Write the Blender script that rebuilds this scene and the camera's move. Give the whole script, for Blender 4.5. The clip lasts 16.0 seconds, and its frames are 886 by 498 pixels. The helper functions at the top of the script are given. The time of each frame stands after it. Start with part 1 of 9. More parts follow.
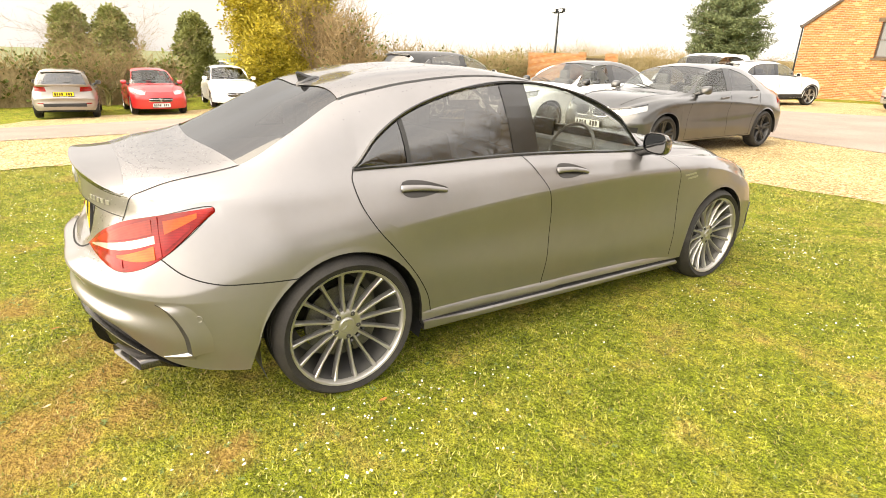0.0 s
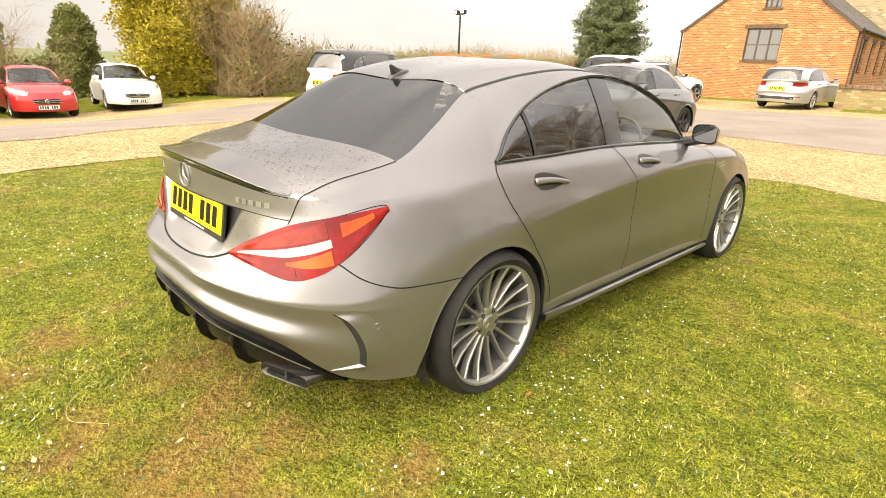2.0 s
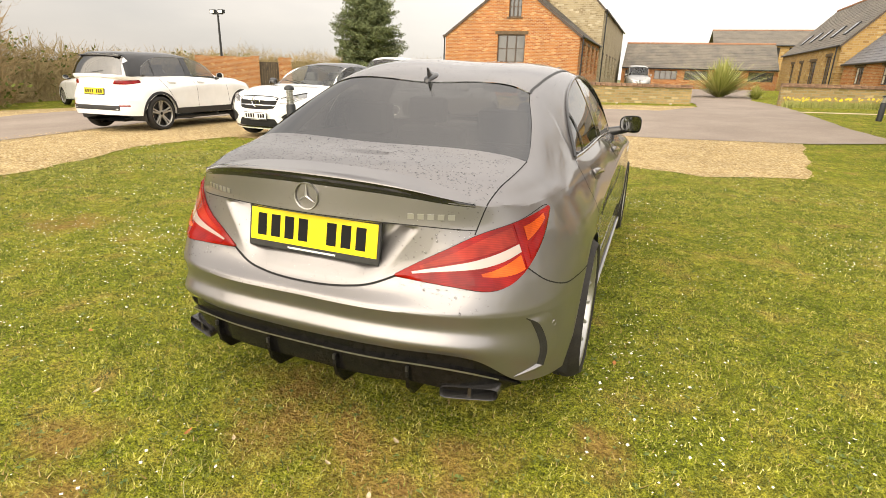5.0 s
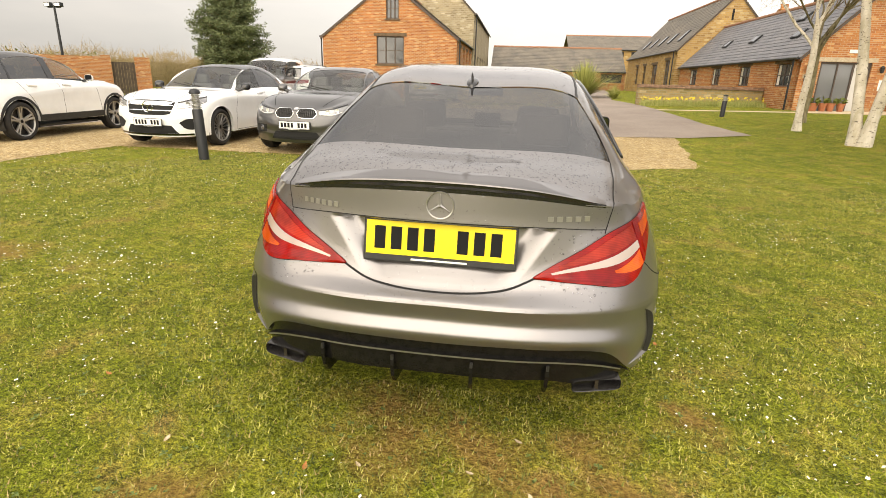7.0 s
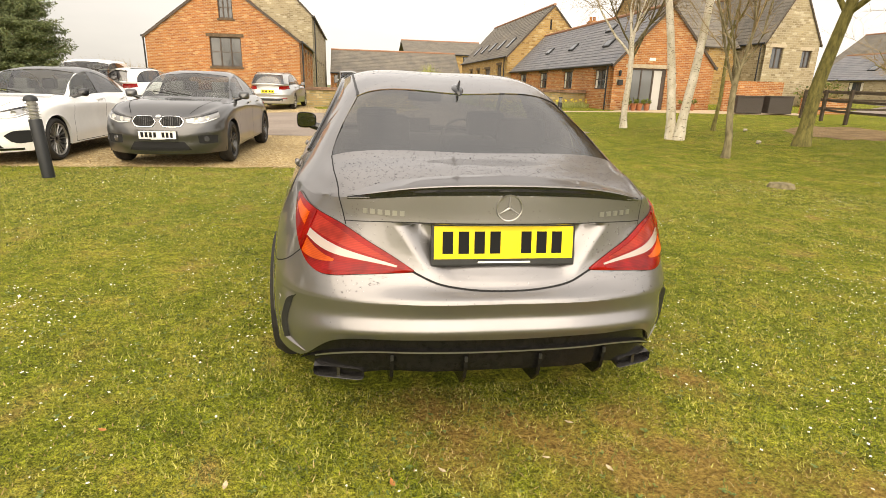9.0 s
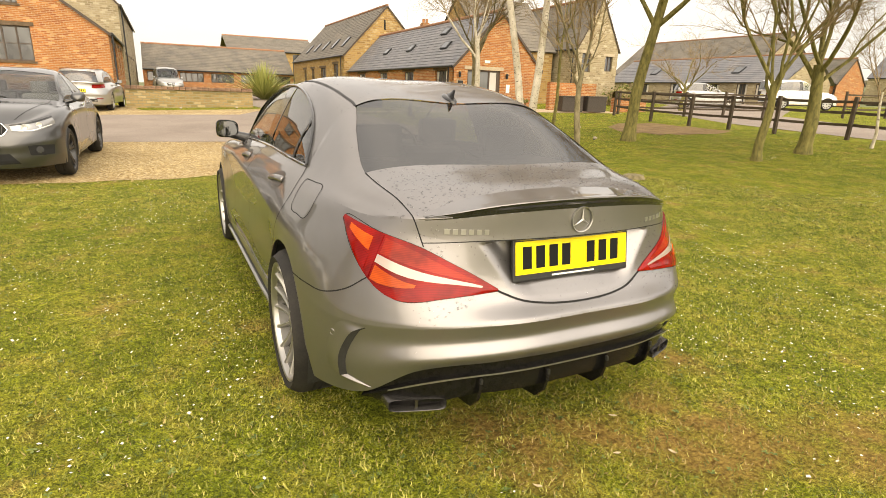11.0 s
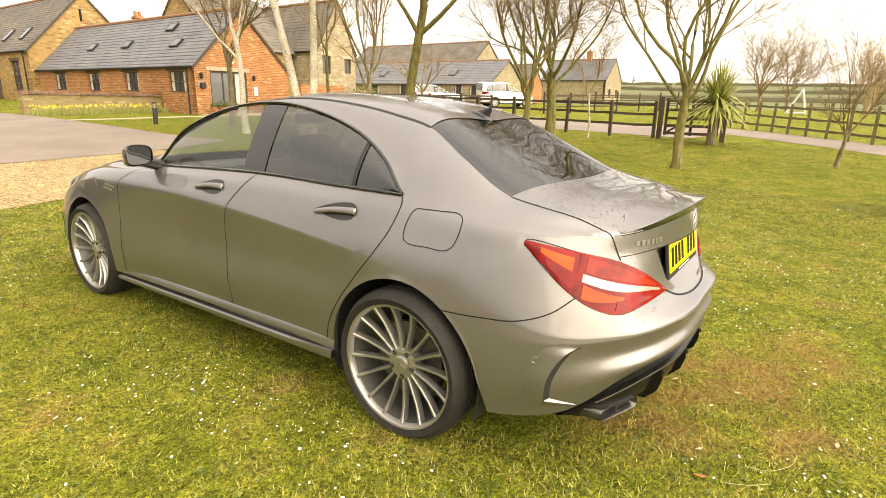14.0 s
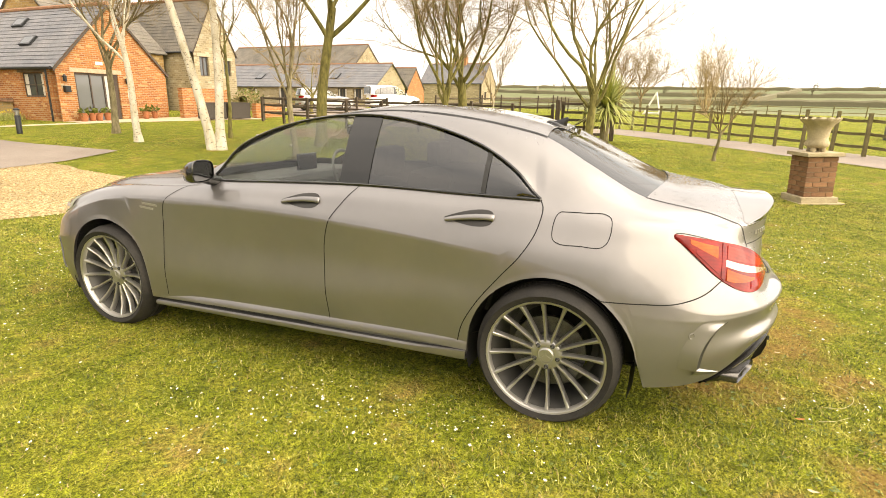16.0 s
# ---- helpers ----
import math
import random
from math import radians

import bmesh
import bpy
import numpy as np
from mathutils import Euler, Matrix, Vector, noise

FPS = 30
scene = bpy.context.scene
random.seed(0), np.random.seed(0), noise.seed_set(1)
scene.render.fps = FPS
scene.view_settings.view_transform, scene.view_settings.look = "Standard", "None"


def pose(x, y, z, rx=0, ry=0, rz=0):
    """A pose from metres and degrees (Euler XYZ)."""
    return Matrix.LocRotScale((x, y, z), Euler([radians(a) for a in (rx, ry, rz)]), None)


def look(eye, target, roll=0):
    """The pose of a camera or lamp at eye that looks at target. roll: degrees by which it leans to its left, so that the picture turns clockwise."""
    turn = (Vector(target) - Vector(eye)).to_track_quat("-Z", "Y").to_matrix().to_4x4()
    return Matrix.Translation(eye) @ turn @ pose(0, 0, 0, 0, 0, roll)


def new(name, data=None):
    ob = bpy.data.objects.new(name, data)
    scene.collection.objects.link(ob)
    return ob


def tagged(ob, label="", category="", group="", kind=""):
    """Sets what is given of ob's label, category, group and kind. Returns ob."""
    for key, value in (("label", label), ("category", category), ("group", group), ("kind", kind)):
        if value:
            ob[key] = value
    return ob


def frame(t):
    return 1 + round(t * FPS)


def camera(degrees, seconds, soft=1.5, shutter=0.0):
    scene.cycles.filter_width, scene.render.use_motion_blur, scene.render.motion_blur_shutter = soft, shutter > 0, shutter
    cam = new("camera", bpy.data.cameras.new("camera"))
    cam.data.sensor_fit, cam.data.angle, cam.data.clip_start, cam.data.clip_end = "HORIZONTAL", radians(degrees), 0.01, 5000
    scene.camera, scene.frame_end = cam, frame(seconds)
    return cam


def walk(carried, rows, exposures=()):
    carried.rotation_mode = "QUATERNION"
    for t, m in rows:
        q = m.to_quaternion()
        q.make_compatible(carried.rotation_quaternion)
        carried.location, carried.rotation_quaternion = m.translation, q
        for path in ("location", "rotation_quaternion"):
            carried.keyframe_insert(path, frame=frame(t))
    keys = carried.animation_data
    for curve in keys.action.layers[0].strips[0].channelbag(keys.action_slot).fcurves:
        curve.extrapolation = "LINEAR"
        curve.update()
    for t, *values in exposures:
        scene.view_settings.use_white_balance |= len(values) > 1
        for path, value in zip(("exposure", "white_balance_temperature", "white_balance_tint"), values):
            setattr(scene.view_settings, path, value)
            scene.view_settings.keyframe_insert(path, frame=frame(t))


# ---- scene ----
cam = camera(79.0, 16.0, soft=0.8)
PATH = [
    (0, (2.759, -0.827, 1.415), (1.199, 0.232, 0.748), 1.9),
    (0.5, (2.646, -1.022, 1.408), (1.142, 0.116, 0.744), 1.8),
    (1, (2.456, -1.216, 1.381), (1.018, 0.006, 0.719), 2.4),
    (1.5, (2.286, -1.385, 1.361), (0.899, -0.104, 0.701), 2.5),
    (2, (2.122, -1.592, 1.348), (0.789, -0.251, 0.695), 2.3),
    (2.5, (1.962, -1.768, 1.344), (0.693, -0.366, 0.693), 2.5),
    (3, (1.801, -1.911, 1.323), (0.612, -0.438, 0.678), 2.7),
    (3.5, (1.63, -2.058, 1.31), (0.552, -0.497, 0.677), 2.5),
    (5.8, (0.692, -2.41, 1.3), (0.215, -0.565, 0.691), 1.6),
    (6, (0.608, -2.435, 1.296), (0.169, -0.58, 0.691), 1.6),
    (6.5, (0.414, -2.49, 1.294), (0.072, -0.614, 0.691), 1.5),
    (7, (0.228, -2.537, 1.299), (-0.006, -0.644, 0.698), 1.7),
    (7.5, (0.069, -2.579, 1.285), (-0.046, -0.671, 0.699), 1.6),
    (8, (-0.103, -2.609, 1.298), (-0.084, -0.697, 0.711), 1.5),
    (8.5, (-0.319, -2.598, 1.306), (-0.142, -0.694, 0.717), 1.7),
    (9, (-0.507, -2.579, 1.297), (-0.184, -0.691, 0.722), 1.6),
    (9.2, (-0.571, -2.561, 1.295), (-0.199, -0.682, 0.722), 1.5),
    (11.3, (-1.365, -2.186, 1.335), (-0.406, -0.523, 0.774), 1.8),
    (11.5, (-1.444, -2.129, 1.341), (-0.433, -0.497, 0.781), 1.7),
    (12, (-1.64, -2.004, 1.329), (-0.503, -0.451, 0.786), 1.8),
    (12.5, (-1.81, -1.86, 1.341), (-0.552, -0.403, 0.798), 1.5),
    (13, (-2.014, -1.685, 1.362), (-0.624, -0.356, 0.815), 1.6),
    (13.5, (-2.203, -1.497, 1.356), (-0.696, -0.294, 0.824), 1.8),
    (14, (-2.36, -1.266, 1.363), (-0.78, -0.162, 0.828), 1.3),
    (14.5, (-2.532, -1.029, 1.372), (-0.88, -0.034, 0.842), 1.2),
    (15, (-2.688, -0.799, 1.374), (-0.975, 0.089, 0.848), 1.3),
    (15.5, (-2.873, -0.577, 1.387), (-1.113, 0.215, 0.863), 1.1),
    (16, (-3.02, -0.391, 1.387), (-1.23, 0.336, 0.869), 1.0),
]
EXPOSURES = [(0.0, 1.34, 8400, 10), (1.5, 1.16, 8400, 10), (3.5, 0.83, 8300, 10), (7.0, 0.47, 8200, 10), (12.5, 0.67, 9000, 10), (16.0, 1.0, 8850, 10)]
walk(cam, [(t, look(eye, target, roll)) for t, eye, target, roll in PATH], EXPOSURES)

# ---- world and sun ----
world = bpy.data.worlds.new("sky")
scene.world = world
world.use_nodes = True
wn, wl = world.node_tree.nodes, world.node_tree.links
wn.clear()
w_out = wn.new("ShaderNodeOutputWorld")
w_bg = wn.new("ShaderNodeBackground")
w_sky = wn.new("ShaderNodeTexSky")
w_sky.sky_type, w_sky.sun_disc = "NISHITA", False
w_sky.sun_elevation, w_sky.sun_rotation = radians(34), radians(-163)
w_co = wn.new("ShaderNodeTexCoord")
w_map = wn.new("ShaderNodeMapping")
w_map.inputs["Scale"].default_value = (1.0, 1.0, 3.2)
w_noise = wn.new("ShaderNodeTexNoise")
w_noise.inputs["Scale"].default_value, w_noise.inputs["Detail"].default_value = 1.7, 6
w_ramp = wn.new("ShaderNodeValToRGB")
w_ramp.color_ramp.elements[0].position, w_ramp.color_ramp.elements[0].color = 0.30, (7.0, 7.6, 8.9, 1)
w_ramp.color_ramp.elements[1].position, w_ramp.color_ramp.elements[1].color = 0.62, (10.4, 10.7, 11.8, 1)
w_mix = wn.new("ShaderNodeMix")
w_mix.data_type = "RGBA"
w_mix.inputs[0].default_value = 0.82
wl.new(w_co.outputs["Generated"], w_map.inputs["Vector"])
wl.new(w_map.outputs["Vector"], w_noise.inputs["Vector"])
wl.new(w_noise.outputs["Fac"], w_ramp.inputs["Fac"])
wl.new(w_sky.outputs["Color"], w_mix.inputs[6])
wl.new(w_ramp.outputs["Color"], w_mix.inputs[7])
# an overcast sky is brightest overhead
w_sep = wn.new("ShaderNodeSeparateXYZ")
w_up = wn.new("ShaderNodeMapRange")
w_up.inputs[1].default_value, w_up.inputs[2].default_value, w_up.inputs[3].default_value, w_up.inputs[4].default_value = 0.0, 1.0, 0.70, 1.32
w_grad = wn.new("ShaderNodeVectorMath")
w_grad.operation = "SCALE"
wl.new(w_co.outputs["Generated"], w_sep.inputs[0])
wl.new(w_sep.outputs[2], w_up.inputs[0])
wl.new(w_mix.outputs[2], w_grad.inputs[0])
wl.new(w_up.outputs[0], w_grad.inputs[3])
# greyer cloud towards the open fields in the west
w_west = wn.new("ShaderNodeMapRange")
w_west.inputs[1].default_value, w_west.inputs[2].default_value, w_west.inputs[3].default_value, w_west.inputs[4].default_value = 0.0, 1.0, 1.0, 0.56
w_neg = wn.new("ShaderNodeMath")
w_neg.operation = "MULTIPLY"
w_neg.inputs[1].default_value = -1.0
wl.new(w_sep.outputs[0], w_neg.inputs[0])
wl.new(w_neg.outputs[0], w_west.inputs[0])
w_cloud = wn.new("ShaderNodeVectorMath")
w_cloud.operation = "SCALE"
wl.new(w_grad.outputs[0], w_cloud.inputs[0])
wl.new(w_west.outputs[0], w_cloud.inputs[3])
# thinner cloud on the sun's side, in the south
w_south = wn.new("ShaderNodeMapRange")
w_south.inputs[1].default_value, w_south.inputs[2].default_value, w_south.inputs[3].default_value, w_south.inputs[4].default_value = -1.0, 0.1, 2.1, 1.0
wl.new(w_sep.outputs[1], w_south.inputs[0])
w_thin = wn.new("ShaderNodeVectorMath")
w_thin.operation = "SCALE"
wl.new(w_cloud.outputs[0], w_thin.inputs[0])
wl.new(w_south.outputs[0], w_thin.inputs[3])
wl.new(w_thin.outputs[0], w_bg.inputs["Color"])
w_bg.inputs["Strength"].default_value = 0.115
wl.new(w_bg.outputs["Background"], w_out.inputs["Surface"])
sun = new("sun", bpy.data.lights.new("sun", "SUN"))
sun.data.energy, sun.data.angle, sun.data.color = 2.2, radians(90), (1.0, 0.95, 0.86)
sun.matrix_world = look((-6, -20, 14), (0, 0, 0))


# ---- materials ----
def mat(name, color, rough=0.6, metal=0.0, spec=0.5, coat=0.0):
    m = bpy.data.materials.new(name)
    m.use_nodes = True
    b = m.node_tree.nodes["Principled BSDF"]
    b.inputs["Base Color"].default_value = (*color, 1)
    b.inputs["Roughness"].default_value, b.inputs["Metallic"].default_value = rough, metal
    b.inputs["Specular IOR Level"].default_value, b.inputs["Coat Weight"].default_value = spec, coat
    return m


def node(m, kind, **values):
    n = m.node_tree.nodes.new(kind)
    for key, value in values.items():
        n.inputs[key.replace("_", " ")].default_value = value
    return n


def wire(m, a, b):
    m.node_tree.links.new(a, b)


def shade(m):
    return m.node_tree.nodes["Principled BSDF"]


def ramp(m, fac, *stops):
    r = m.node_tree.nodes.new("ShaderNodeValToRGB")
    while len(r.color_ramp.elements) < len(stops):
        r.color_ramp.elements.new(0.5)
    for e, (p, c) in zip(r.color_ramp.elements, stops):
        e.position, e.color = p, (*c, 1)
    wire(m, fac, r.inputs["Fac"])
    return r.outputs["Color"]


def grain(m, scale, detail=4, rough=0.6, stretch=None):
    n = node(m, "ShaderNodeTexNoise", Scale=scale, Detail=detail, Roughness=rough)
    co = m.node_tree.nodes.new("ShaderNodeTexCoord")
    if stretch:
        mp = node(m, "ShaderNodeMapping", Scale=stretch)
        wire(m, co.outputs["Object"], mp.inputs["Vector"])
        wire(m, mp.outputs["Vector"], n.inputs["Vector"])
    else:
        wire(m, co.outputs["Object"], n.inputs["Vector"])
    return n.outputs["Fac"]


def mixed(m, fac, a, b, blend="MIX"):
    n = m.node_tree.nodes.new("ShaderNodeMix")
    n.data_type, n.blend_type = "RGBA", blend
    for sock, v in ((0, fac), (6, a), (7, b)):
        if isinstance(v, (int, float)):
            n.inputs[sock].default_value = v
        elif isinstance(v, tuple):
            n.inputs[sock].default_value = (*v, 1)
        else:
            wire(m, v, n.inputs[sock])
    return n.outputs[2]


def bump(m, fac, strength=0.3, depth=0.01, base=None):
    b = node(m, "ShaderNodeBump", Strength=strength, Distance=depth)
    wire(m, fac, b.inputs["Height"])
    if base:
        wire(m, base, b.inputs["Normal"])
    wire(m, b.outputs["Normal"], shade(m).inputs["Normal"])
    return b.outputs["Normal"]


def rough_mat(name, c1, c2, scale, rough=0.8, depth=0.01, strength=0.4, fine=None, spec=0.4, metal=0.0):
    m = mat(name, c1, rough, metal, spec)
    g1, g2 = grain(m, scale), grain(m, fine or scale * 9, 3)
    col = ramp(m, g1, (0.32, c1), (0.68, c2))
    dark = ramp(m, g2, (0.3, (0.72, 0.72, 0.72)), (0.7, (1.15, 1.15, 1.15)))
    wire(m, mixed(m, 1.0, col, dark, "MULTIPLY"), shade(m).inputs["Base Color"])
    bump(m, g2, strength, depth)
    return m


def varied(m, amount=0.25):
    """Turns the colour lighter or darker from piece to piece."""
    info = m.node_tree.nodes.new("ShaderNodeObjectInfo")
    r = ramp(m, info.outputs["Random"], (0.0, (1 - amount,) * 3), (1.0, (1 + amount,) * 3))
    socket = shade(m).inputs["Base Color"]
    old = socket.links[0].from_socket if socket.is_linked else tuple(socket.default_value)[:3]
    wire(m, mixed(m, 1.0, old, r, "MULTIPLY"), socket)
    return m


def glass_mat(name, tint, rough=0.0, ior=1.6):
    m = bpy.data.materials.new(name)
    m.use_nodes = True
    nt = m.node_tree
    nt.nodes.remove(nt.nodes["Principled BSDF"])
    clear = node(m, "ShaderNodeBsdfTransparent", Color=(*tint, 1))
    shine = node(m, "ShaderNodeBsdfGlossy", Roughness=rough + 0.01)
    f0 = ((ior - 1) / (ior + 1)) ** 2
    face = nt.nodes.new("ShaderNodeLayerWeight")
    rise = nt.nodes.new("ShaderNodeMath")
    rise.operation = "POWER"
    rise.inputs[1].default_value = 5.0
    wire(m, face.outputs["Facing"], rise.inputs[0])
    fres = nt.nodes.new("ShaderNodeMath")
    fres.operation = "MULTIPLY_ADD"
    fres.inputs[1].default_value, fres.inputs[2].default_value = 1 - f0, f0
    wire(m, rise.outputs[0], fres.inputs[0])
    mx = nt.nodes.new("ShaderNodeMixShader")
    wire(m, fres.outputs[0], mx.inputs["Fac"])
    wire(m, clear.outputs[0], mx.inputs[1])
    wire(m, shine.outputs[0], mx.inputs[2])
    wire(m, mx.outputs[0], nt.nodes["Material Output"].inputs["Surface"])
    return m


def paint(name, color, metal=0.0, rough=0.3):
    m = mat(name, color, rough, metal, 0.5, 1.0)
    b = shade(m)
    b.inputs["Coat Roughness"].default_value = 0.04
    g = grain(m, 1.6, 5)
    wire(m, ramp(m, g, (0.35, tuple(c * 0.93 for c in color)), (0.65, tuple(min(1, c * 1.05) for c in color))), b.inputs["Base Color"])
    dirt = grain(m, 3, 4)
    wire(m, ramp(m, dirt, (0.4, (rough,) * 3), (0.75, (rough + 0.04,) * 3)), b.inputs["Roughness"])
    return m


M = {}
M["grey_paint"] = paint("metallic_grey_paint", (0.256, 0.245, 0.242), 0.84, 0.40)
shade(M["grey_paint"]).inputs["Specular Tint"].default_value = (0.45, 0.44, 0.44, 1)
M["cup_dark"] = mat("shaded_cup", (0.055, 0.052, 0.05), 0.3, 0.6)
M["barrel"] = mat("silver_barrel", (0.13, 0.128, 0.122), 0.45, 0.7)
M["black_gloss"] = mat("black_gloss", (0.012, 0.012, 0.012), 0.16, 0, 0.5, 0.5)
M["wet_black"] = rough_mat("wet_black_plastic", (0.006, 0.006, 0.006), (0.012, 0.011, 0.010), 40, 0.22, 0.0004)
shade(M["wet_black"]).inputs["Specular IOR Level"].default_value = 0.22
M["black_plastic"] = rough_mat("black_plastic", (0.018, 0.018, 0.018), (0.03, 0.03, 0.03), 30, 0.5, 0.001)
# near-black: shade of gaps, creases and openings put into the colour
M["gap"] = mat("shaded_gap_black", (0.008, 0.008, 0.008), 0.9)
M["tint_glass"] = glass_mat("tinted_glass", (0.16, 0.155, 0.145), 0.01, 2.3)
M["clear_glass"] = glass_mat("clear_glass", (0.84, 0.88, 0.85), 0.0, 1.85)
M["rubber"] = rough_mat("tyre_rubber", (0.014, 0.013, 0.012), (0.027, 0.024, 0.020), 12, 0.75, 0.002)
M["alloy"] = mat("alloy", (0.42, 0.41, 0.39), 0.34, 0.85)
M["mid_alloy"] = mat("brushed_alloy", (0.30, 0.295, 0.28), 0.3, 0.85)
M["dark_alloy"] = mat("dark_alloy", (0.06, 0.06, 0.06), 0.35, 0.7)
M["steel"] = rough_mat("brake_steel", (0.10, 0.10, 0.10), (0.18, 0.175, 0.17), 20, 0.45, 0.001, metal=0.9)
M["mirror"] = mat("mirror_glass", (0.16, 0.165, 0.17), 0.03, 1.0)
M["chrome"] = mat("chrome", (0.8, 0.8, 0.8), 0.08, 1.0)
M["red_lens"] = mat("red_lens", (0.25, 0.006, 0.004), 0.14, 0, 0.25, 0.08)
M["orange_lens"] = mat("orange_lens", (0.62, 0.09, 0.012), 0.16, 0, 0.25, 0.08)
M["clear_lens"] = mat("clear_lens", (0.55, 0.55, 0.55), 0.1, 0.4, 0.5, 1.0)
M["pale_lens"] = mat("pale_lens", (0.43, 0.345, 0.30), 0.15, 0.2, 0.5, 1.0)
M["deep_red_lens"] = mat("deep_red_lens", (0.24, 0.006, 0.006), 0.12, 0, 0.25, 0.08)
M["pink_lens"] = mat("pink_lens", (0.33, 0.024, 0.012), 0.14, 0, 0.25, 0.08)
for key, tone in (("red_lens", (0.25, 0.006, 0.004)), ("pink_lens", (0.33, 0.024, 0.012)), ("orange_lens", (0.62, 0.09, 0.012)), ("deep_red_lens", (0.24, 0.006, 0.006))):
    # fine prism ribs behind the lens
    ribs = node(M[key], "ShaderNodeTexWave", Scale=60.0, Distortion=1.0)
    ribs.bands_direction = "Z"
    at = M[key].node_tree.nodes.new("ShaderNodeTexCoord")
    wire(M[key], at.outputs["Object"], ribs.inputs["Vector"])
    col = ramp(M[key], ribs.outputs["Fac"], (0.2, tuple(c * 0.84 for c in tone)), (0.8, tuple(min(1, c * 1.08) for c in tone)))
    patch = ramp(M[key], grain(M[key], 9, 3), (0.35, (0.6, 0.55, 0.55)), (0.65, (1.2, 1.2, 1.2)))
    wire(M[key], mixed(M[key], 1.0, col, patch, "MULTIPLY"), shade(M[key]).inputs["Base Color"])
M["black_chrome"] = mat("black_chrome", (0.10, 0.096, 0.092), 0.2, 0.8)
M["water"] = glass_mat("water", (0.66, 0.66, 0.66), 0.0, 1.6)
M["lamp_glass"] = mat("headlamp_glass", (0.30, 0.30, 0.30), 0.12, 0.45, 0.5, 1.0)
M["lamp_core"] = mat("headlamp_core", (0.62, 0.62, 0.60), 0.2, 0.2, 0.5, 1.0)
M["dark_lens"] = mat("dark_lens", (0.05, 0.05, 0.055), 0.08, 0, 0.5, 1.0)
M["yellow_plate"] = mat("yellow_plate", (0.80, 0.62, 0.01), 0.45)
M["white_plate"] = mat("white_plate", (0.75, 0.75, 0.72), 0.45)
M["plate_ink"] = mat("plate_ink", (0.008, 0.008, 0.008), 0.6, 0, 0.15)
M["seat"] = rough_mat("seat_leather", (0.05, 0.048, 0.045), (0.08, 0.077, 0.072), 10, 0.6, 0.002)
M["white_paint"] = paint("white_paint", (0.80, 0.80, 0.78), 0, 0.3)
M["red_paint"] = paint("red_paint", (0.52, 0.014, 0.018), 0, 0.3)
M["silver_paint"] = paint("silver_paint", (0.43, 0.43, 0.42), 0.7, 0.35)
M["warm_grey_paint"] = paint("warm_grey_paint", (0.30, 0.27, 0.245), 0.6, 0.35)
M["slate_paint"] = paint("slate_grey_paint", (0.088, 0.087, 0.086), 0.8, 0.33)
M["navy_paint"] = paint("dark_paint", (0.05, 0.045, 0.04), 0.4, 0.35)


# ---- mesh helpers ----
def link_mesh(name, bm, material, smooth=None):
    me = bpy.data.meshes.new(name)
    bm.to_mesh(me)
    bm.free()
    for m in material if isinstance(material, (list, tuple)) else [material]:
        me.materials.append(m)
    ob = new(name, me)
    if smooth is not None:
        for p in me.polygons:
            p.use_smooth = True
        me.set_sharp_from_angle(angle=radians(smooth))
    return ob


def part(name, bm, material, parent, label="", smooth=None):
    ob = link_mesh(name, bm, material, smooth)
    ob.parent = parent
    if label:
        ob["label"] = label
    return ob


def thing(name, label, category, m=None, group="", kind=""):
    ob = new(name)
    ob.empty_display_size = 0.1
    if m is not None:
        ob.matrix_world = m
    return tagged(ob, label, category, group, kind)


def add_box(bm, x0, y0, z0, x1, y1, z1, m=None, bevel=0.0):
    vs = [bm.verts.new((x, y, z)) for x in (x0, x1) for y in (y0, y1) for z in (z0, z1)]
    fs = [bm.faces.new([vs[i] for i in f]) for f in ((0, 1, 3, 2), (4, 6, 7, 5), (0, 4, 5, 1), (2, 3, 7, 6), (0, 2, 6, 4), (1, 5, 7, 3))]
    if bevel:
        es = {e for f in fs for e in f.edges}
        r = bmesh.ops.bevel(bm, geom=list(es), offset=bevel, segments=2, affect="EDGES", profile=0.6)
        vs = list({v for f in r["faces"] for v in f.verts} | {v for v in vs if v.is_valid})
    if m is not None:
        bmesh.ops.transform(bm, matrix=m, verts=vs)
    return vs


def box(x0, y0, z0, x1, y1, z1, m=None, bevel=0.0):
    bm = bmesh.new()
    add_box(bm, x0, y0, z0, x1, y1, z1, m, bevel)
    return bm


def add_tube(bm, pts, radii, sides=6, cap=True):
    """A tapered tube along a line of points."""
    rings, n = [], len(pts)
    up = Vector((0.31, 0.17, 0.93))
    for i, p in enumerate(pts):
        d = (Vector(pts[min(i + 1, n - 1)]) - Vector(pts[max(i - 1, 0)])).normalized()
        a = d.cross(up if abs(d.dot(up)) < 0.95 else Vector((1, 0, 0))).normalized()
        b = d.cross(a)
        r = radii[i] if hasattr(radii, "__len__") else radii
        rings.append([bm.verts.new(Vector(p) + r * (math.cos(q) * a + math.sin(q) * b)) for q in (2 * math.pi * k / sides for k in range(sides))])
    for u, v in zip(rings, rings[1:]):
        for k in range(sides):
            bm.faces.new((u[k], u[(k + 1) % sides], v[(k + 1) % sides], v[k]))
    if cap:
        bm.faces.new(rings[0][::-1])
        bm.faces.new(rings[-1])
    return rings


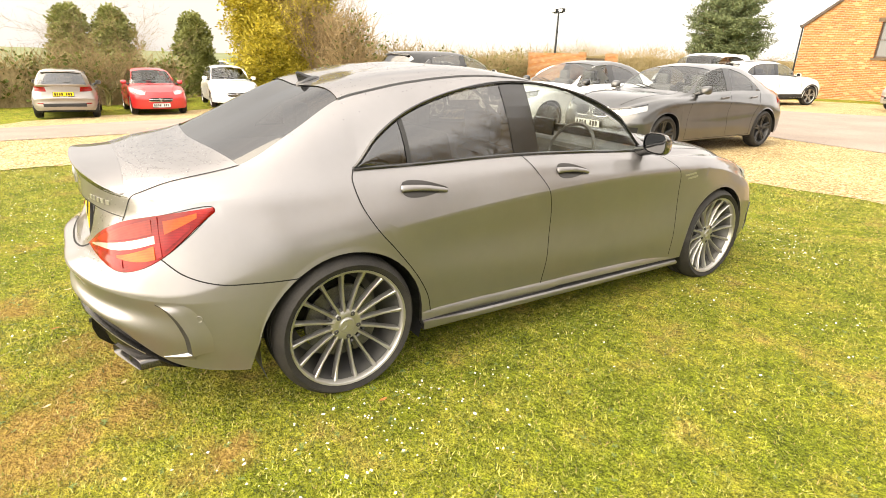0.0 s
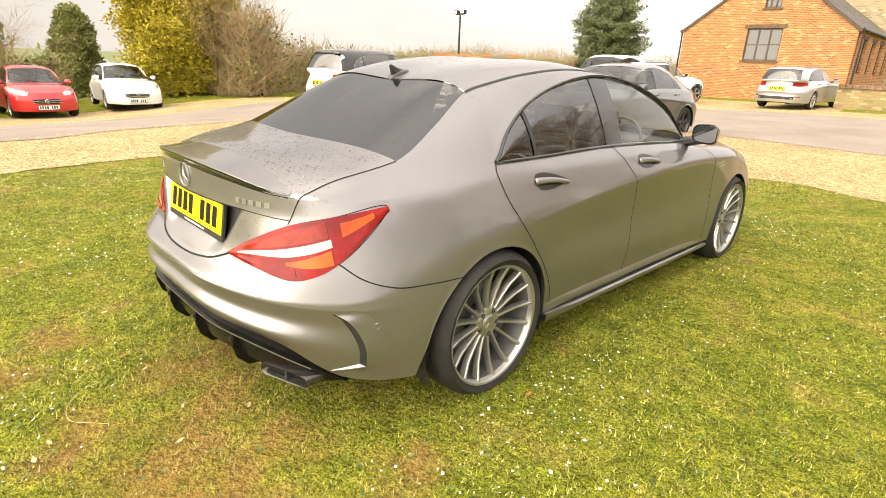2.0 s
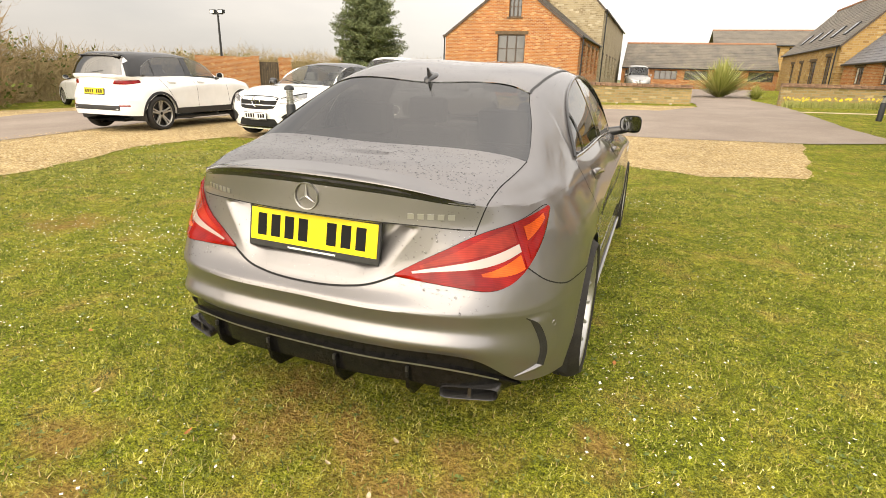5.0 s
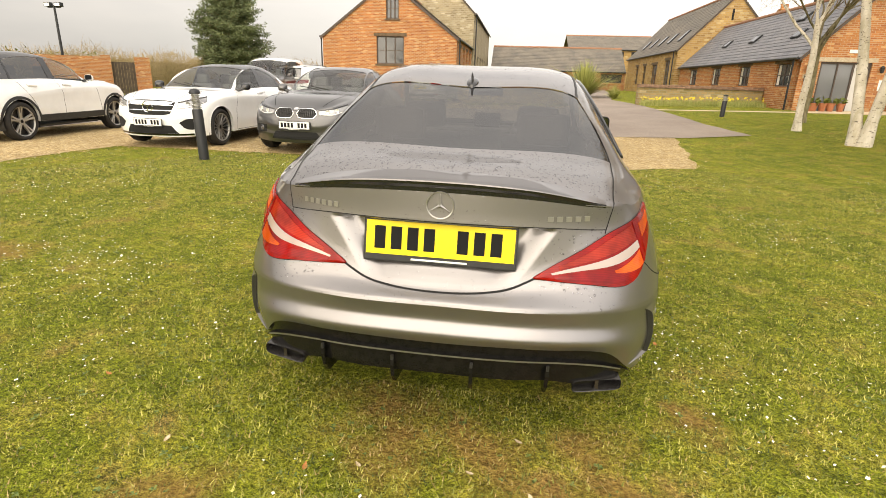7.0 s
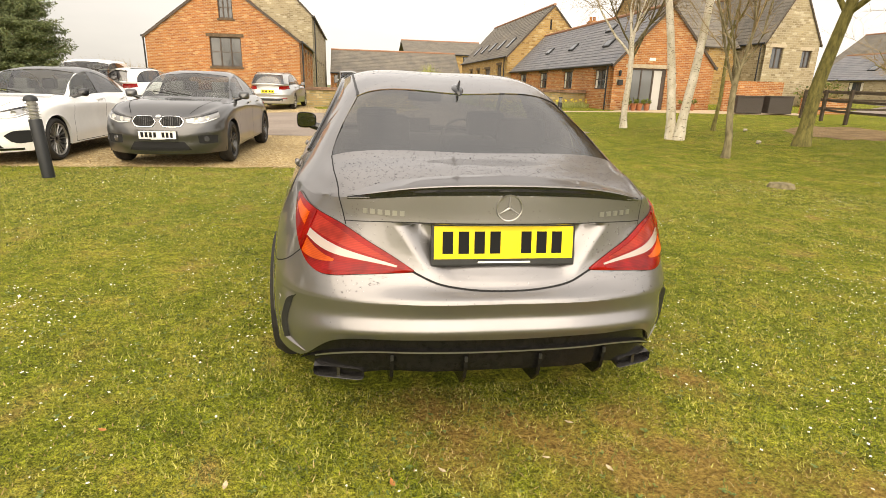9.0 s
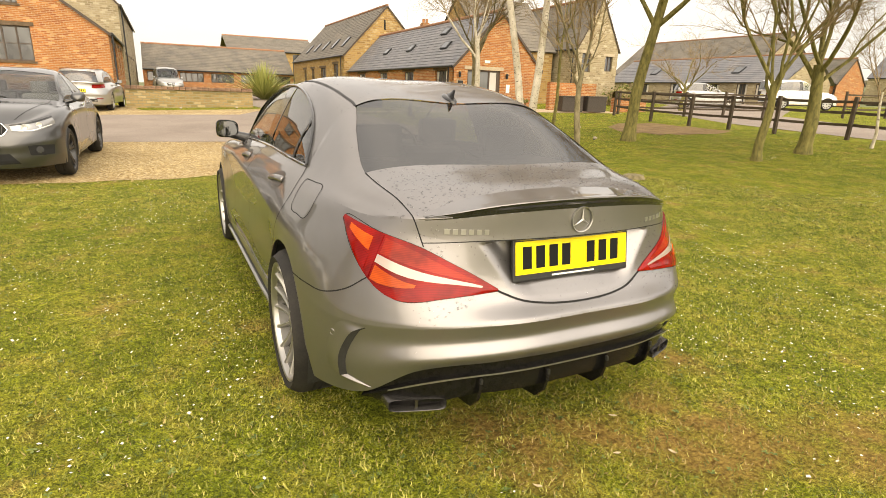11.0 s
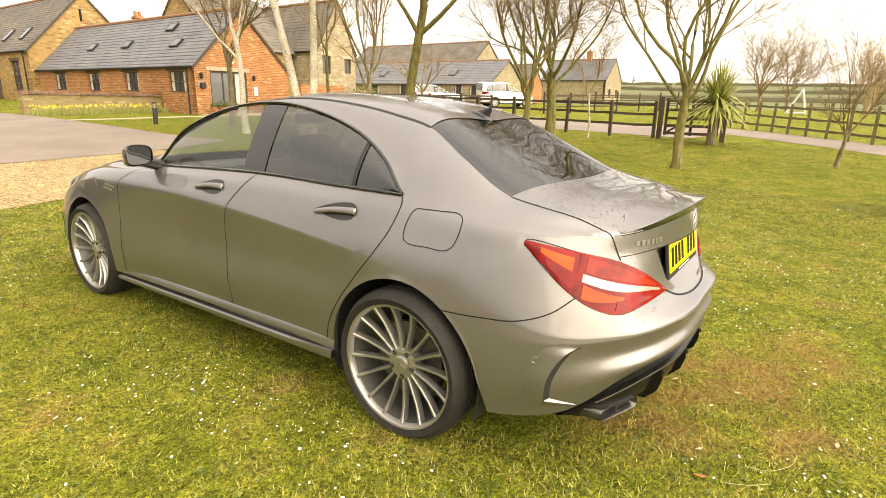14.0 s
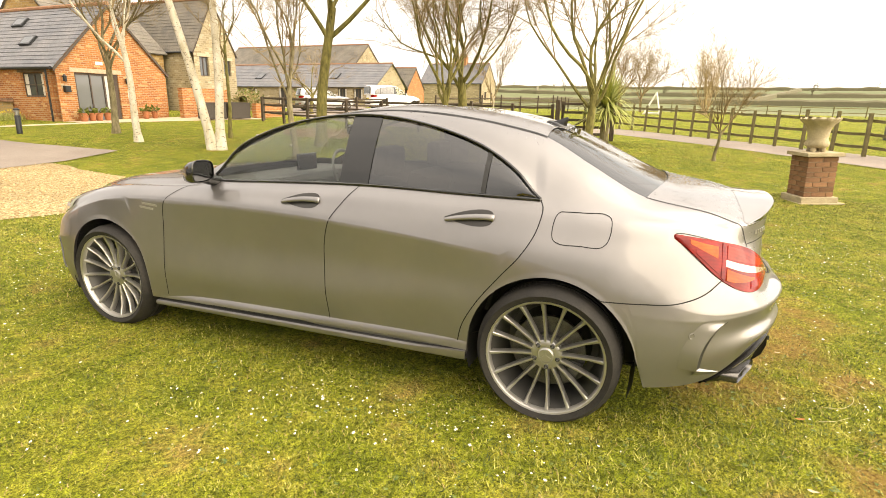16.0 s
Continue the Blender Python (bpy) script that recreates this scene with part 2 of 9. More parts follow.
def add_lathe(bm, profile, axis="z", steps=24, closed=False, m=None):
    """Turns a profile of (radius, height) about an axis."""
    rings = []
    for i in range(steps):
        a = 2 * math.pi * i / steps
        row = []
        for r, h in profile:
            p = Vector((r * math.cos(a), r * math.sin(a), h))
            if axis == "x":
                p = Vector((h, r * math.cos(a), r * math.sin(a)))
            row.append(bm.verts.new(m @ p if m is not None else p))
        rings.append(row)
    n = len(profile)
    for i in range(steps):
        u, v = rings[i], rings[(i + 1) % steps]
        for k in range(n if closed else n - 1):
            bm.faces.new((u[k], v[k], v[(k + 1) % n], u[(k + 1) % n]))
    return rings


def grid_faces(bm, rows, keep=None):
    """Quads between rows of vertices."""
    for i in range(len(rows) - 1):
        for k in range(len(rows[i]) - 1):
            if keep is None or keep(i, k):
                q = (rows[i][k], rows[i][k + 1], rows[i + 1][k + 1], rows[i + 1][k])
                if len(set(q)) == 4:
                    bm.faces.new(q)


# ---- ground heights ----
def gz(x, y):
    """The ground: level under the grey car, rising gently to the houses and falling to the hedge."""
    d = math.hypot(x, y - 1.3)
    k = min(1.0, max(0.0, (d - 4.0) / 12.0))
    k = k * k * (3 - 2 * k)
    near = 1.0 if d < 45 else 45 / d
    h = 0.024 + k * (0.02 * x + 0.012 * y) * near
    if x < -8 and y < 9:
        # the drive falls away to the west
        f, e = min(1.0, (-8 - x) / 11), min(1.0, (9 - y) / 7)
        h -= 0.36 * f * f * (3 - 2 * f) * e * e * (3 - 2 * e)
    if d > 110 and x > 0:
        f = min(1.0, (d - 110) / 330)
        h += 13.5 * f * f * (3 - 2 * f) * min(1.0, x / (0.35 * d)) * (0.85 + 0.15 * math.sin(0.004 * y + 1.3))
    return h

# ---- cars ----
from mathutils.bvhtree import BVHTree


def spline(P, ts, samples):
    """Smooth curve through points P (n, 3) at parameters ts."""
    P, ts, s = np.asarray(P, float), np.asarray(ts, float), np.asarray(samples, float)
    d = (P[1:] - P[:-1]) / np.maximum(ts[1:] - ts[:-1], 1e-6)[:, None]
    h = ts[1:] - ts[:-1]
    m = np.empty_like(P)
    m[1:-1] = (d[:-1] * h[1:, None] + d[1:] * h[:-1, None]) / np.maximum(h[1:] + h[:-1], 1e-6)[:, None]
    m[0], m[-1] = d[0], d[-1]
    i = np.clip(np.searchsorted(ts, s, side="right") - 1, 0, len(ts) - 2)
    w = ((s - ts[i]) / np.maximum(h[i], 1e-6))[:, None]
    hh = h[i][:, None]
    return ((2 * w**3 - 3 * w**2 + 1) * P[i] + (w**3 - 2 * w**2 + w) * hh * m[i]
            + (-2 * w**3 + 3 * w**2) * P[i + 1] + (w**3 - w**2) * hh * m[i + 1])


def lengths(P):
    P = np.asarray(P, float)
    return np.concatenate([[0], np.cumsum(np.linalg.norm(P[1:] - P[:-1], axis=1) ** 0.75)])


# side lines of the coupe saloon from the middle of the tail, round the flank, to the middle of the nose
SIDE = [
    [(0, -.936, .462), (.34, -.921, .464), (.585, -.822, .428), (.722, -.65, .29), (.838, -.385, .25), (.845, 0, .25), (.840, .45, .25), (.838, 1.05, .245),
     (.838, 1.95, .24), (.856, 2.7, .23), (.78, 3.20, .22), (.42, 3.50, .20), (0, 3.56, .20)],
    [(0, -.956, .500), (.34, -.940, .498), (.603, -.838, .470), (.768, -.62, .39), (.852, -.36, .345), (.862, 0, .345), (.846, .45, .335), (.842, 1.05, .32),
     (.842, 1.95, .30), (.866, 2.7, .33), (.79, 3.24, .33), (.42, 3.54, .30), (0, 3.60, .29)],
    [(0, -.936, .546), (.34, -.920, .544), (.600, -.818, .526), (.782, -.60, .49), (.854, -.35, .46), (.864, 0, .50), (.853, .45, .50), (.852, 1.05, .445),
     (.852, 1.95, .385), (.866, 2.7, .43), (.785, 3.25, .42), (.42, 3.54, .37), (0, 3.60, .36)],
    [(0, -.958, .604), (.33, -.942, .602), (.606, -.824, .584), (.778, -.615, .560), (.848, -.34, .565), (.862, 0, .60), (.846, .45, .62), (.840, 1.05, .62),
     (.841, 1.9, .62), (.862, 2.7, .60), (.78, 3.27, .50), (.42, 3.55, .44), (0, 3.61, .43)],
    [(0, -.955, .614), (.33, -.938, .612), (.604, -.824, .594), (.774, -.615, .588), (.836, -.33, .66), (.850, 0, .720), (.852, .45, .772), (.855, 1.05, .818),
     (.852, 1.9, .836), (.847, 2.7, .792), (.74, 3.28, .60), (.40, 3.54, .52), (0, 3.6, .50)],
    [(0, -.900, .650), (.32, -.872, .662), (.600, -.792, .664), (.744, -.60, .695), (.818, -.32, .735), (.836, 0, .775), (.842, .45, .800), (.847, 1.05, .838),
     (.845, 1.9, .853), (.832, 2.7, .812), (.70, 3.28, .645), (.38, 3.52, .57), (0, 3.58, .55)],
    [(0, -.868, .860), (.31, -.838, .856), (.515, -.760, .848), (.688, -.60, .838), (.776, -.32, .838), (.797, 0, .855), (.812, .45, .872), (.820, 1.05, .888),
     (.815, 1.9, .886), (.800, 2.7, .845), (.67, 3.28, .695), (.36, 3.5, .62), (0, 3.56, .6)],
    [(0, -.866, .963), (.30, -.841, .953), (.51, -.757, .926), (.652, -.60, .905), (.735, -.33, .915), (.758, 0, .925), (.780, .45, .930), (.790, 1.05, .938),
     (.785, 1.9, .912), (.765, 2.7, .862), (.62, 3.27, .74), (.35, 3.47, .67), (0, 3.54, .65)],
]
# top lines, from the tail to the nose: belt, top of the side windows, roof edge, middle
BELT = [(.60, -.69, .915), (.655, -.50, .935), (.70, -.28, .955), (.718, -.05, .972), (.722, .09, .985), (.728, .22, .986), (.733, .42, .987), (.738, .95, .992),
        (.735, 1.40, .975), (.727, 1.78, .955), (.715, 1.99, .942), (.70, 2.75, .87), (.60, 3.10, .79), (.50, 3.39, .695)]
RAIL = [(.60, -.69, .915), (.655, -.50, .935), (.70, -.28, .955), (.718, -.05, .972), (.722, .09, .985), (.665, .22, 1.095), (.612, .42, 1.203), (.572, .95, 1.318),
        (.590, 1.40, 1.282), (.645, 1.78, 1.145), (.715, 1.99, .942), (.70, 2.75, .87), (.60, 3.10, .79), (.50, 3.39, .695)]
EDGE = [(.50, -.765, .93), (.575, -.58, .968), (.603, -.335, 1.012), (.56, -.10, 1.128), (.495, .125, 1.243), (.50, .27, 1.280), (.508, .48, 1.318), (.52, .95, 1.348),
        (.555, 1.38, 1.290), (.618, 1.77, 1.135), (.685, 2.08, .962), (.62, 2.75, .893), (.50, 3.12, .82), (.35, 3.47, .67)]
MIDDLE = [(0, -.866, .963), (0, -.66, 1.012), (0, -.415, 1.044), (0, -.14, 1.162), (0, .115, 1.271), (0, .27, 1.315), (0, .48, 1.354), (0, .95, 1.383),
          (0, 1.32, 1.335), (0, 1.73, 1.165), (0, 2.14, .985), (0, 2.75, .92), (0, 3.12, .85), (0, 3.54, .65)]
SHOULDER_Y = [-.60, -.46, -.26, -.05, .09, .22, .42, .95, 1.40, 1.78, 1.99, 2.75, 3.08, 3.27]


class Shape:
    """The lines of one car: axles at y = 0 and y = base, ground at z = 0."""

    def __init__(self, side, belt, rail, edge, middle, shoulder_y, base=2.699, wheel_z=0.315, arch=0.362, fine=1.0, recess=False):
        self.side, self.belt, self.rail, self.edge, self.middle = [np.array(a, float) for a in (side, belt, rail, edge, middle)]
        self.shoulder_y, self.base, self.wheel_z, self.arch, self.fine, self.recess = np.array(shoulder_y, float), base, wheel_z, arch, fine, recess

    def moved(self, fy=None, fz=None, fx=None):
        """Maps lengths, heights and widths by functions."""
        for a in (self.side, self.belt, self.rail, self.edge, self.middle):
            if fy:
                a[..., 1] = fy(a[..., 1])
            if fz:
                a[..., 2] = fz(a[..., 2])
            if fx:
                a[..., 0] = fx(a[..., 0])
        if fy:
            self.shoulder_y = fy(self.shoulder_y)
        return self

    def carve(self, p):
        """Sinks the number plate's recess into the boot lid."""
        if self.recess and p.y < -0.70 and 0.64 < p.z < 0.87:
            half = 0.272 + (p.z - 0.68) * 0.70
            f = 1.0
            for e, wide in ((half - abs(p.x), 0.10), (0.854 - p.z, 0.012), (p.z - 0.650, 0.085)):
                e = min(1.0, max(0.0, e / wide))
                f *= e * e * (3 - 2 * e)
            p.y += 0.046 * f

    def build(self):
        """Body shell, side glass, rear glass and windscreen as grids of points; fills self.body, self.panes."""
        side = self.side
        ts = np.mean([lengths(a) for a in side], axis=0)
        us = list(np.linspace(0, ts[4], int((130 if self.recess else 40) * self.fine)))
        span = np.linspace(ts[4], ts[9], 400)
        ys = spline(side[3], ts, span)[:, 1]
        want = []
        for yw in (0.0, self.base):
            want += [yw + self.arch * math.cos(a) for a in np.linspace(0, math.pi, int(26 * self.fine))] + [yw + self.arch + 0.004, yw - self.arch - 0.004]
        want += list(np.linspace(self.arch + 0.03, self.base - self.arch - 0.03, int(34 * self.fine)))
        us += [np.interp(w, ys, span) for w in sorted(want) if ys[0] < w < ys[-1] - 1e-4]
        us += list(np.linspace(ts[9], ts[12], int(34 * self.fine)))
        extra = [yw for yw in (self.base + self.arch * math.cos(a) for a in np.linspace(0, math.pi / 2, int(13 * self.fine))) if yw > ys[-1]] + [self.base + self.arch + 0.004]
        span2 = np.linspace(ts[9], ts[10], 200)
        ys2 = spline(side[3], ts, span2)[:, 1]
        us += [np.interp(w, ys2, span2) for w in extra]
        us = np.array(sorted({round(float(u), 4) for u in us}))
        # the lines run on into the other half, so that tail and nose are smooth across the middle
        over = np.array([-1, 1, 1])
        tm = np.concatenate([[2 * ts[0] - ts[1]], ts, [2 * ts[-1] - ts[-2]]])
        lines = np.array([spline(np.concatenate([[a[1] * over], a, [a[-2] * over]]), tm, us) for a in side])
        nz = 9 if self.recess else max(2, int(4 * self.fine))
        bm = bmesh.new()
        last = len(side) - 1
        lt = np.arange(last + 1.0)
        fine = np.linspace(0, last, last * nz + 1)
        cols = []
        belt_y = self.belt[:, 1]
        for j in range(len(us)):
            P = lines[:, j]
            q = lengths(P)
            U, qu = P[3:], q[3:]
            if -0.45 < P[last, 1] < belt_y[-1]:
                # the flank runs smoothly on into the belt line
                U = np.concatenate([U, [[np.interp(P[last, 1], belt_y, self.belt[:, k]) if k != 1 else P[last, 1] for k in range(3)]]])
                qu = lengths(np.concatenate([P, U[-1:]]))[3:]
            # along the doors the falling line is a sharp crease; it fades out over the rear wheel and in the front wing
            crisp = min(1.0, max(0.0, (P[4, 1] + 0.1) / 0.5), max(0.0, (self.base + 0.45 - P[4, 1]) / 0.4)) if self.recess else 0.0

            def column(f):
                soft = np.concatenate([spline(P[:4], q[:4], np.interp(f[f <= 3], lt, q)), spline(U, qu, np.interp(f[f > 3], lt, q))])
                if crisp <= 0:
                    return soft
                split = np.concatenate([spline(P[:5], q[:5], np.interp(f[f <= 4], lt, q)), spline(U[1:], qu[1:], np.interp(f[f > 4], lt, q))])
                return soft + (split - soft) * crisp

            c, y = column(fine), P[3, 1]
            if self.recess and P[4, 1] < -0.35:
                # round the tail the bumper's crease is sharp
                k = min(1.0, (-0.35 - P[4, 1]) / 0.25)
                f = fine[fine > 3]
                hard = np.concatenate([spline(P[:4], q[:4], np.interp(fine[fine <= 3], lt, q)), np.stack([np.interp(f[f <= 4], [3, 4], P[3:5, a]) for a in range(3)], 1),
                                       spline(P[4:], q[4:], np.interp(f[f > 4], lt, q))])
                c = c + (hard - c) * k
            for yw in (0.0, self.base):
                d = abs(y - yw)
                if d < self.arch + 0.001:
                    zb = self.wheel_z + math.sqrt(max(0, self.arch**2 - d * d))
                    if zb > c[0, 2]:
                        # the column starts at the arch; the rest of the flank keeps its shape
                        many = np.linspace(0, last, 400)
                        s0 = float(np.interp(zb, column(many)[:, 2], many))
                        m = min(last, math.ceil(s0) + 1)
                        f = np.where(fine < m, s0 + (m - s0) * fine / m, fine)
                        c = column(f)
                        c[0, 2] = zb
                        c[:, 0] += (0.002 if self.recess else 0.006) * np.clip(1 - (c[:, 2] - zb) / 0.022, 0, 1)
            cols.append(c)
        self.shoulder = np.array([c[-1] for c in cols])
        sgn_rows = []
        for sx in (1, -1):
            rows = [[bm.verts.new((sx * p[0], p[1], p[2])) for p in c] for c in cols]
            sgn_rows.append(rows)
            grid_faces(bm, rows)
            lip = []
            for c in cols:
                x, y, z = c[0]
                n = Vector((x, 0.0, 0.0)) if -0.5 < y < self.base + 0.5 else Vector((x, (y - 1.3) * 0.6, 0))
                n = n.normalized() * (0.02 if self.recess else 0.05)
                lip.append([bm.verts.new((sx * x, y, z)), bm.verts.new((sx * (x - n.x), y - n.y, z + 0.012))])
            grid_faces(bm, lip)
        # upper body
        sh_y = self.shoulder
        def shoulder_at(y):
            return np.array([np.interp(y, sh_y[:, 1], sh_y[:, 0]), y, np.interp(y, sh_y[:, 1], sh_y[:, 2])])
        B0 = np.array([shoulder_at(y) for y in self.shoulder_y])
        st = np.mean([lengths(self.edge), lengths(self.rail), lengths(self.middle)], axis=0)
        k = max(2, int(7 * self.fine))
        ws = np.concatenate([np.linspace(a, b, k, endpoint=False) for a, b in zip(st, st[1:])] + [[st[-1]]])
        stat = np.concatenate([np.linspace(a, a + 1, k, endpoint=False) for a in range(len(st) - 1)] + [[len(st) - 1]])
        L = [spline(a, st, ws) for a in (B0, self.belt, self.rail, self.edge, self.middle)]
        for j in range(len(ws)):
            L[0][j] = shoulder_at(L[0][j][1])
        self.stations, self.L = stat, L
        n1, n2, n3 = (8, 10, 27) if self.recess else (4, max(2, int(5 * self.fine)), max(3, int(9 * self.fine)))
        flank = lines[last - 1]
        flank = flank[np.argsort(flank[:, 1])]
        before = lambda p: np.array([np.interp(p[1], flank[:, 1], flank[:, 0]), p[1], np.interp(p[1], flank[:, 1], flank[:, 2])])
        low, glass, up = [], [], []
        for j in range(len(ws)):
            s0, be, ra, ed, mi = (a[j] for a in L)
            flip = np.array([-1, 1, 1])
            if 4.001 < stat[j] < 9.999:
                Q = np.array([before(s0), s0, be])
                t = lengths(Q)
                low.append(spline(Q, t, np.linspace(t[1], t[2], n1 + 1)))
                Q = np.array([ra, ed, mi, ed * flip, ra * flip])
                t = lengths(Q)
                up.append(np.concatenate([spline(Q, t, np.linspace(t[0], t[1], n2 + 1)), spline(Q, t, np.linspace(t[1], t[2], n3 + 1))[1:]]))
            else:
                Q = np.array([s0, ra, ed, mi, ed * flip])
                t = lengths(Q)
                if s0[1] > -0.45 and s0[1] < belt_y[-1]:
                    Qs = np.array([before(s0), s0, ra, ed])
                    tt = lengths(Qs)
                    low.append(spline(Qs, tt, np.linspace(tt[1], tt[2], n1 + 1)))
                else:
                    low.append(spline(Q, t, np.linspace(t[0], t[1], n1 + 1)))
                up.append(np.concatenate([spline(Q, t, np.linspace(t[1], t[2], n2 + 1)), spline(Q, t, np.linspace(t[2], t[3], n3 + 1))[1:]]))
            g = np.linspace(0, 1, 7)[:, None]
            bulge = np.array([1, 0, 0.25]) * 0.012
            glass.append(be * (1 - g) + ra * g + bulge * (4 * g * (1 - g)))
        # the rows at tail and nose lie on the shoulder line
        for row in (low, up):
            for end, sel in ((0, sh_y[:, 1] < 0.0), (-1, sh_y[:, 1] > self.base)):
                s = sh_y[sel]
                o = np.argsort(s[:, 0])
                for p in row[end]:
                    p[1], p[2] = np.interp(p[0], s[o, 0], s[o, 1]), np.interp(p[0], s[o, 0], s[o, 2])
        self.up, self.low, self.glass, self.n2 = up, low, glass, n2
        rear = lambda i: 2 <= stat[i] < 4 - 1e-6
        front = lambda i: 8 <= stat[i] < 10 - 1e-6
        for sx in (1, -1):
            rows = [[bm.verts.new((sx * p[0], p[1], p[2])) for p in r] for r in low]
            grid_faces(bm, rows)
            rows = [[bm.verts.new((sx * p[0], p[1], p[2])) for p in r] for r in up]
            grid_faces(bm, rows, lambda i, c: not ((rear(i) or front(i)) and c >= n2))
        bmesh.ops.remove_doubles(bm, verts=bm.verts, dist=0.0012)
        bmesh.ops.recalc_face_normals(bm, faces=bm.faces)
        if self.recess:
            lid = [f for f in bm.faces if all(abs(v.co.x) < 0.47 and 0.63 < v.co.z < 0.89 and v.co.y < -0.74 for v in f.verts)]
            bmesh.ops.subdivide_edges(bm, edges=list({e for f in lid for e in f.edges}), cuts=2, use_grid_fill=True)
        for v in bm.verts:
            self.carve(v.co)
        self.body = bm
        # closed copy for laying parts on
        full = bm.copy()
        for sx in (1, -1):
            rows = [[full.verts.new((sx * p[0], p[1], p[2])) for p in r] for r in up]
            grid_faces(full, rows, lambda i, c: (rear(i) or front(i)) and c >= n2)
            rows = [[full.verts.new((sx * p[0], p[1], p[2])) for p in r] for j, r in enumerate(glass) if 3.99 < stat[j] < 10.01]
            grid_faces(full, rows)
        self.bvh = BVHTree.FromBMesh(full)
        full.free()
        return self

    def pane(self, y0, y1, sx, inset=0.006):
        """Side glass between two places along the car."""
        bm = bmesh.new()
        cols = [r for j, r in enumerate(self.glass) if 3.99 < self.stations[j] < 10.01]
        ys = np.array([r[0][1] for r in cols])
        keep = [y0] + [y for y in ys if y0 + 0.01 < y < y1 - 0.01] + [y1]
        out = []
        for y in keep:
            j = int(np.clip(np.searchsorted(ys, y) - 1, 0, len(ys) - 2))
            f = (y - ys[j]) / (ys[j + 1] - ys[j])
            out.append(cols[j] * (1 - f) + cols[j + 1] * f)
        rows = [[bm.verts.new((sx * (p[0] - inset), p[1], p[2])) for p in r] for r in out]
        grid_faces(bm, rows)
        bmesh.ops.remove_doubles(bm, verts=bm.verts, dist=0.0008)
        bmesh.ops.recalc_face_normals(bm, faces=bm.faces)
        return bm

    def screen(self, s0, s1, inset=0.004):
        """Rear or front glass, both halves, between two stations."""
        bm = bmesh.new()
        js = [j for j in range(len(self.up)) if s0 - 1e-6 <= self.stations[j] <= s1 + 1e-6]
        # one even curve along the edge and one down the middle, a parabola between them
        ss = np.array([self.stations[j] for j in js])
        fair = lambda k: np.stack([np.polyval(np.polyfit(ss, [self.up[j][k][a] for j in js], 3), ss) for a in range(3)], 1)
        edge, mid = fair(self.n2), fair(-1)
        us = np.linspace(1, 0, len(self.up[js[0]]) - self.n2)
        patch = np.array([[(e[0] * u, m[1] + (e[1] - m[1]) * u * u, m[2] + (e[2] - m[2]) * u * u) for u in us] for e, m in zip(edge, mid)])
        # the glass meets the body along its top, its foot and its sides
        real = np.array([[tuple(p) for p in self.up[j][self.n2:]] for j in js])
        w = ((ss - ss[0]) / (ss[-1] - ss[0]))[:, None, None]
        patch = patch + (1 - w) * (real[0] - patch[0]) + w * (real[-1] - patch[-1])
        for sx in (1, -1):
            grid_faces(bm, [[bm.verts.new((sx * p[0], p[1], p[2] - inset)) for p in r] for r in patch])
        bmesh.ops.remove_doubles(bm, verts=bm.verts, dist=0.0008)
        bmesh.ops.recalc_face_normals(bm, faces=bm.faces)
        return bm

    def cast(self, p, d, lift=0.003):
        """The place on the body that lies along d through p, lifted off it."""
        d = Vector(d).normalized()
        hit, n, _, _ = self.bvh.ray_cast(Vector(p) - d * 2.5, d)
        if hit is None:
            hit, n, _, _ = self.bvh.find_nearest(Vector(p))
        if n.dot(d) > 0:
            n = -n
        return hit + n * lift, n

    def lay(self, top, low, d, nu=10, nv=4, lift=0.004, bulge=0.0, thick=0.012):
        """A shell on the body between two lines of points."""
        top, low = [np.array(a, float) for a in (top, low)]
        s = np.linspace(0, 1, nu + 1)
        T = spline(top, np.linspace(0, 1, len(top)), s) if len(top) > 2 else top[0] + (top[1] - top[0]) * s[:, None]
        B = spline(low, np.linspace(0, 1, len(low)), s) if len(low) > 2 else low[0] + (low[1] - low[0]) * s[:, None]
        bm = bmesh.new()
        rows, ns = [], []
        for a, b in zip(T, B):
            row = []
            for f in np.linspace(0, 1, nv + 1):
                p, n = self.cast(a * (1 - f) + b * f, d, lift + bulge * math.sin(math.pi * f))
                row.append(bm.verts.new(p))
                ns.append(n)
            rows.append(row)
        grid_faces(bm, rows)
        rim = rows[0] + [r[-1] for r in rows[1:]] + rows[-1][-2::-1] + [r[0] for r in rows[-2:0:-1]]
        n = sum(ns, Vector()).normalized()
        inner = [bm.verts.new(v.co - n * thick) for v in rim]
        for i in range(len(rim)):
            q = (rim[i], rim[(i + 1) % len(rim)], inner[(i + 1) % len(rim)], inner[i])
            if (q[0].co - q[1].co).length > 1e-6:
                bm.faces.new(q)
        bmesh.ops.remove_doubles(bm, verts=bm.verts, dist=0.0003)
        bmesh.ops.recalc_face_normals(bm, faces=bm.faces)
        return bm

    def seam(self, pts, d, width=0.006, lift=0.0012, n=24, bm=None, closed=False):
        """A narrow strip along a line on the body."""
        pts = np.array(pts, float)
        t = lengths(pts)
        P = spline(pts, t, np.linspace(0, t[-1], n)) if len(pts) > 2 else np.linspace(pts[0], pts[1], n)
        hits = [self.cast(p, d, lift) for p in P]
        bm = bm or bmesh.new()
        rows = []
        for i, (p, nn) in enumerate(hits):
            a, b = hits[max(i - 1, 0)][0], hits[min(i + 1, n - 1)][0]
            side = (b - a).cross(nn)
            side = side.normalized() * width / 2 if side.length > 1e-9 else Vector((0, 0, width / 2))
            rows.append([bm.verts.new(p + side), bm.verts.new(p - side)])
        grid_faces(bm, rows)
        return bm


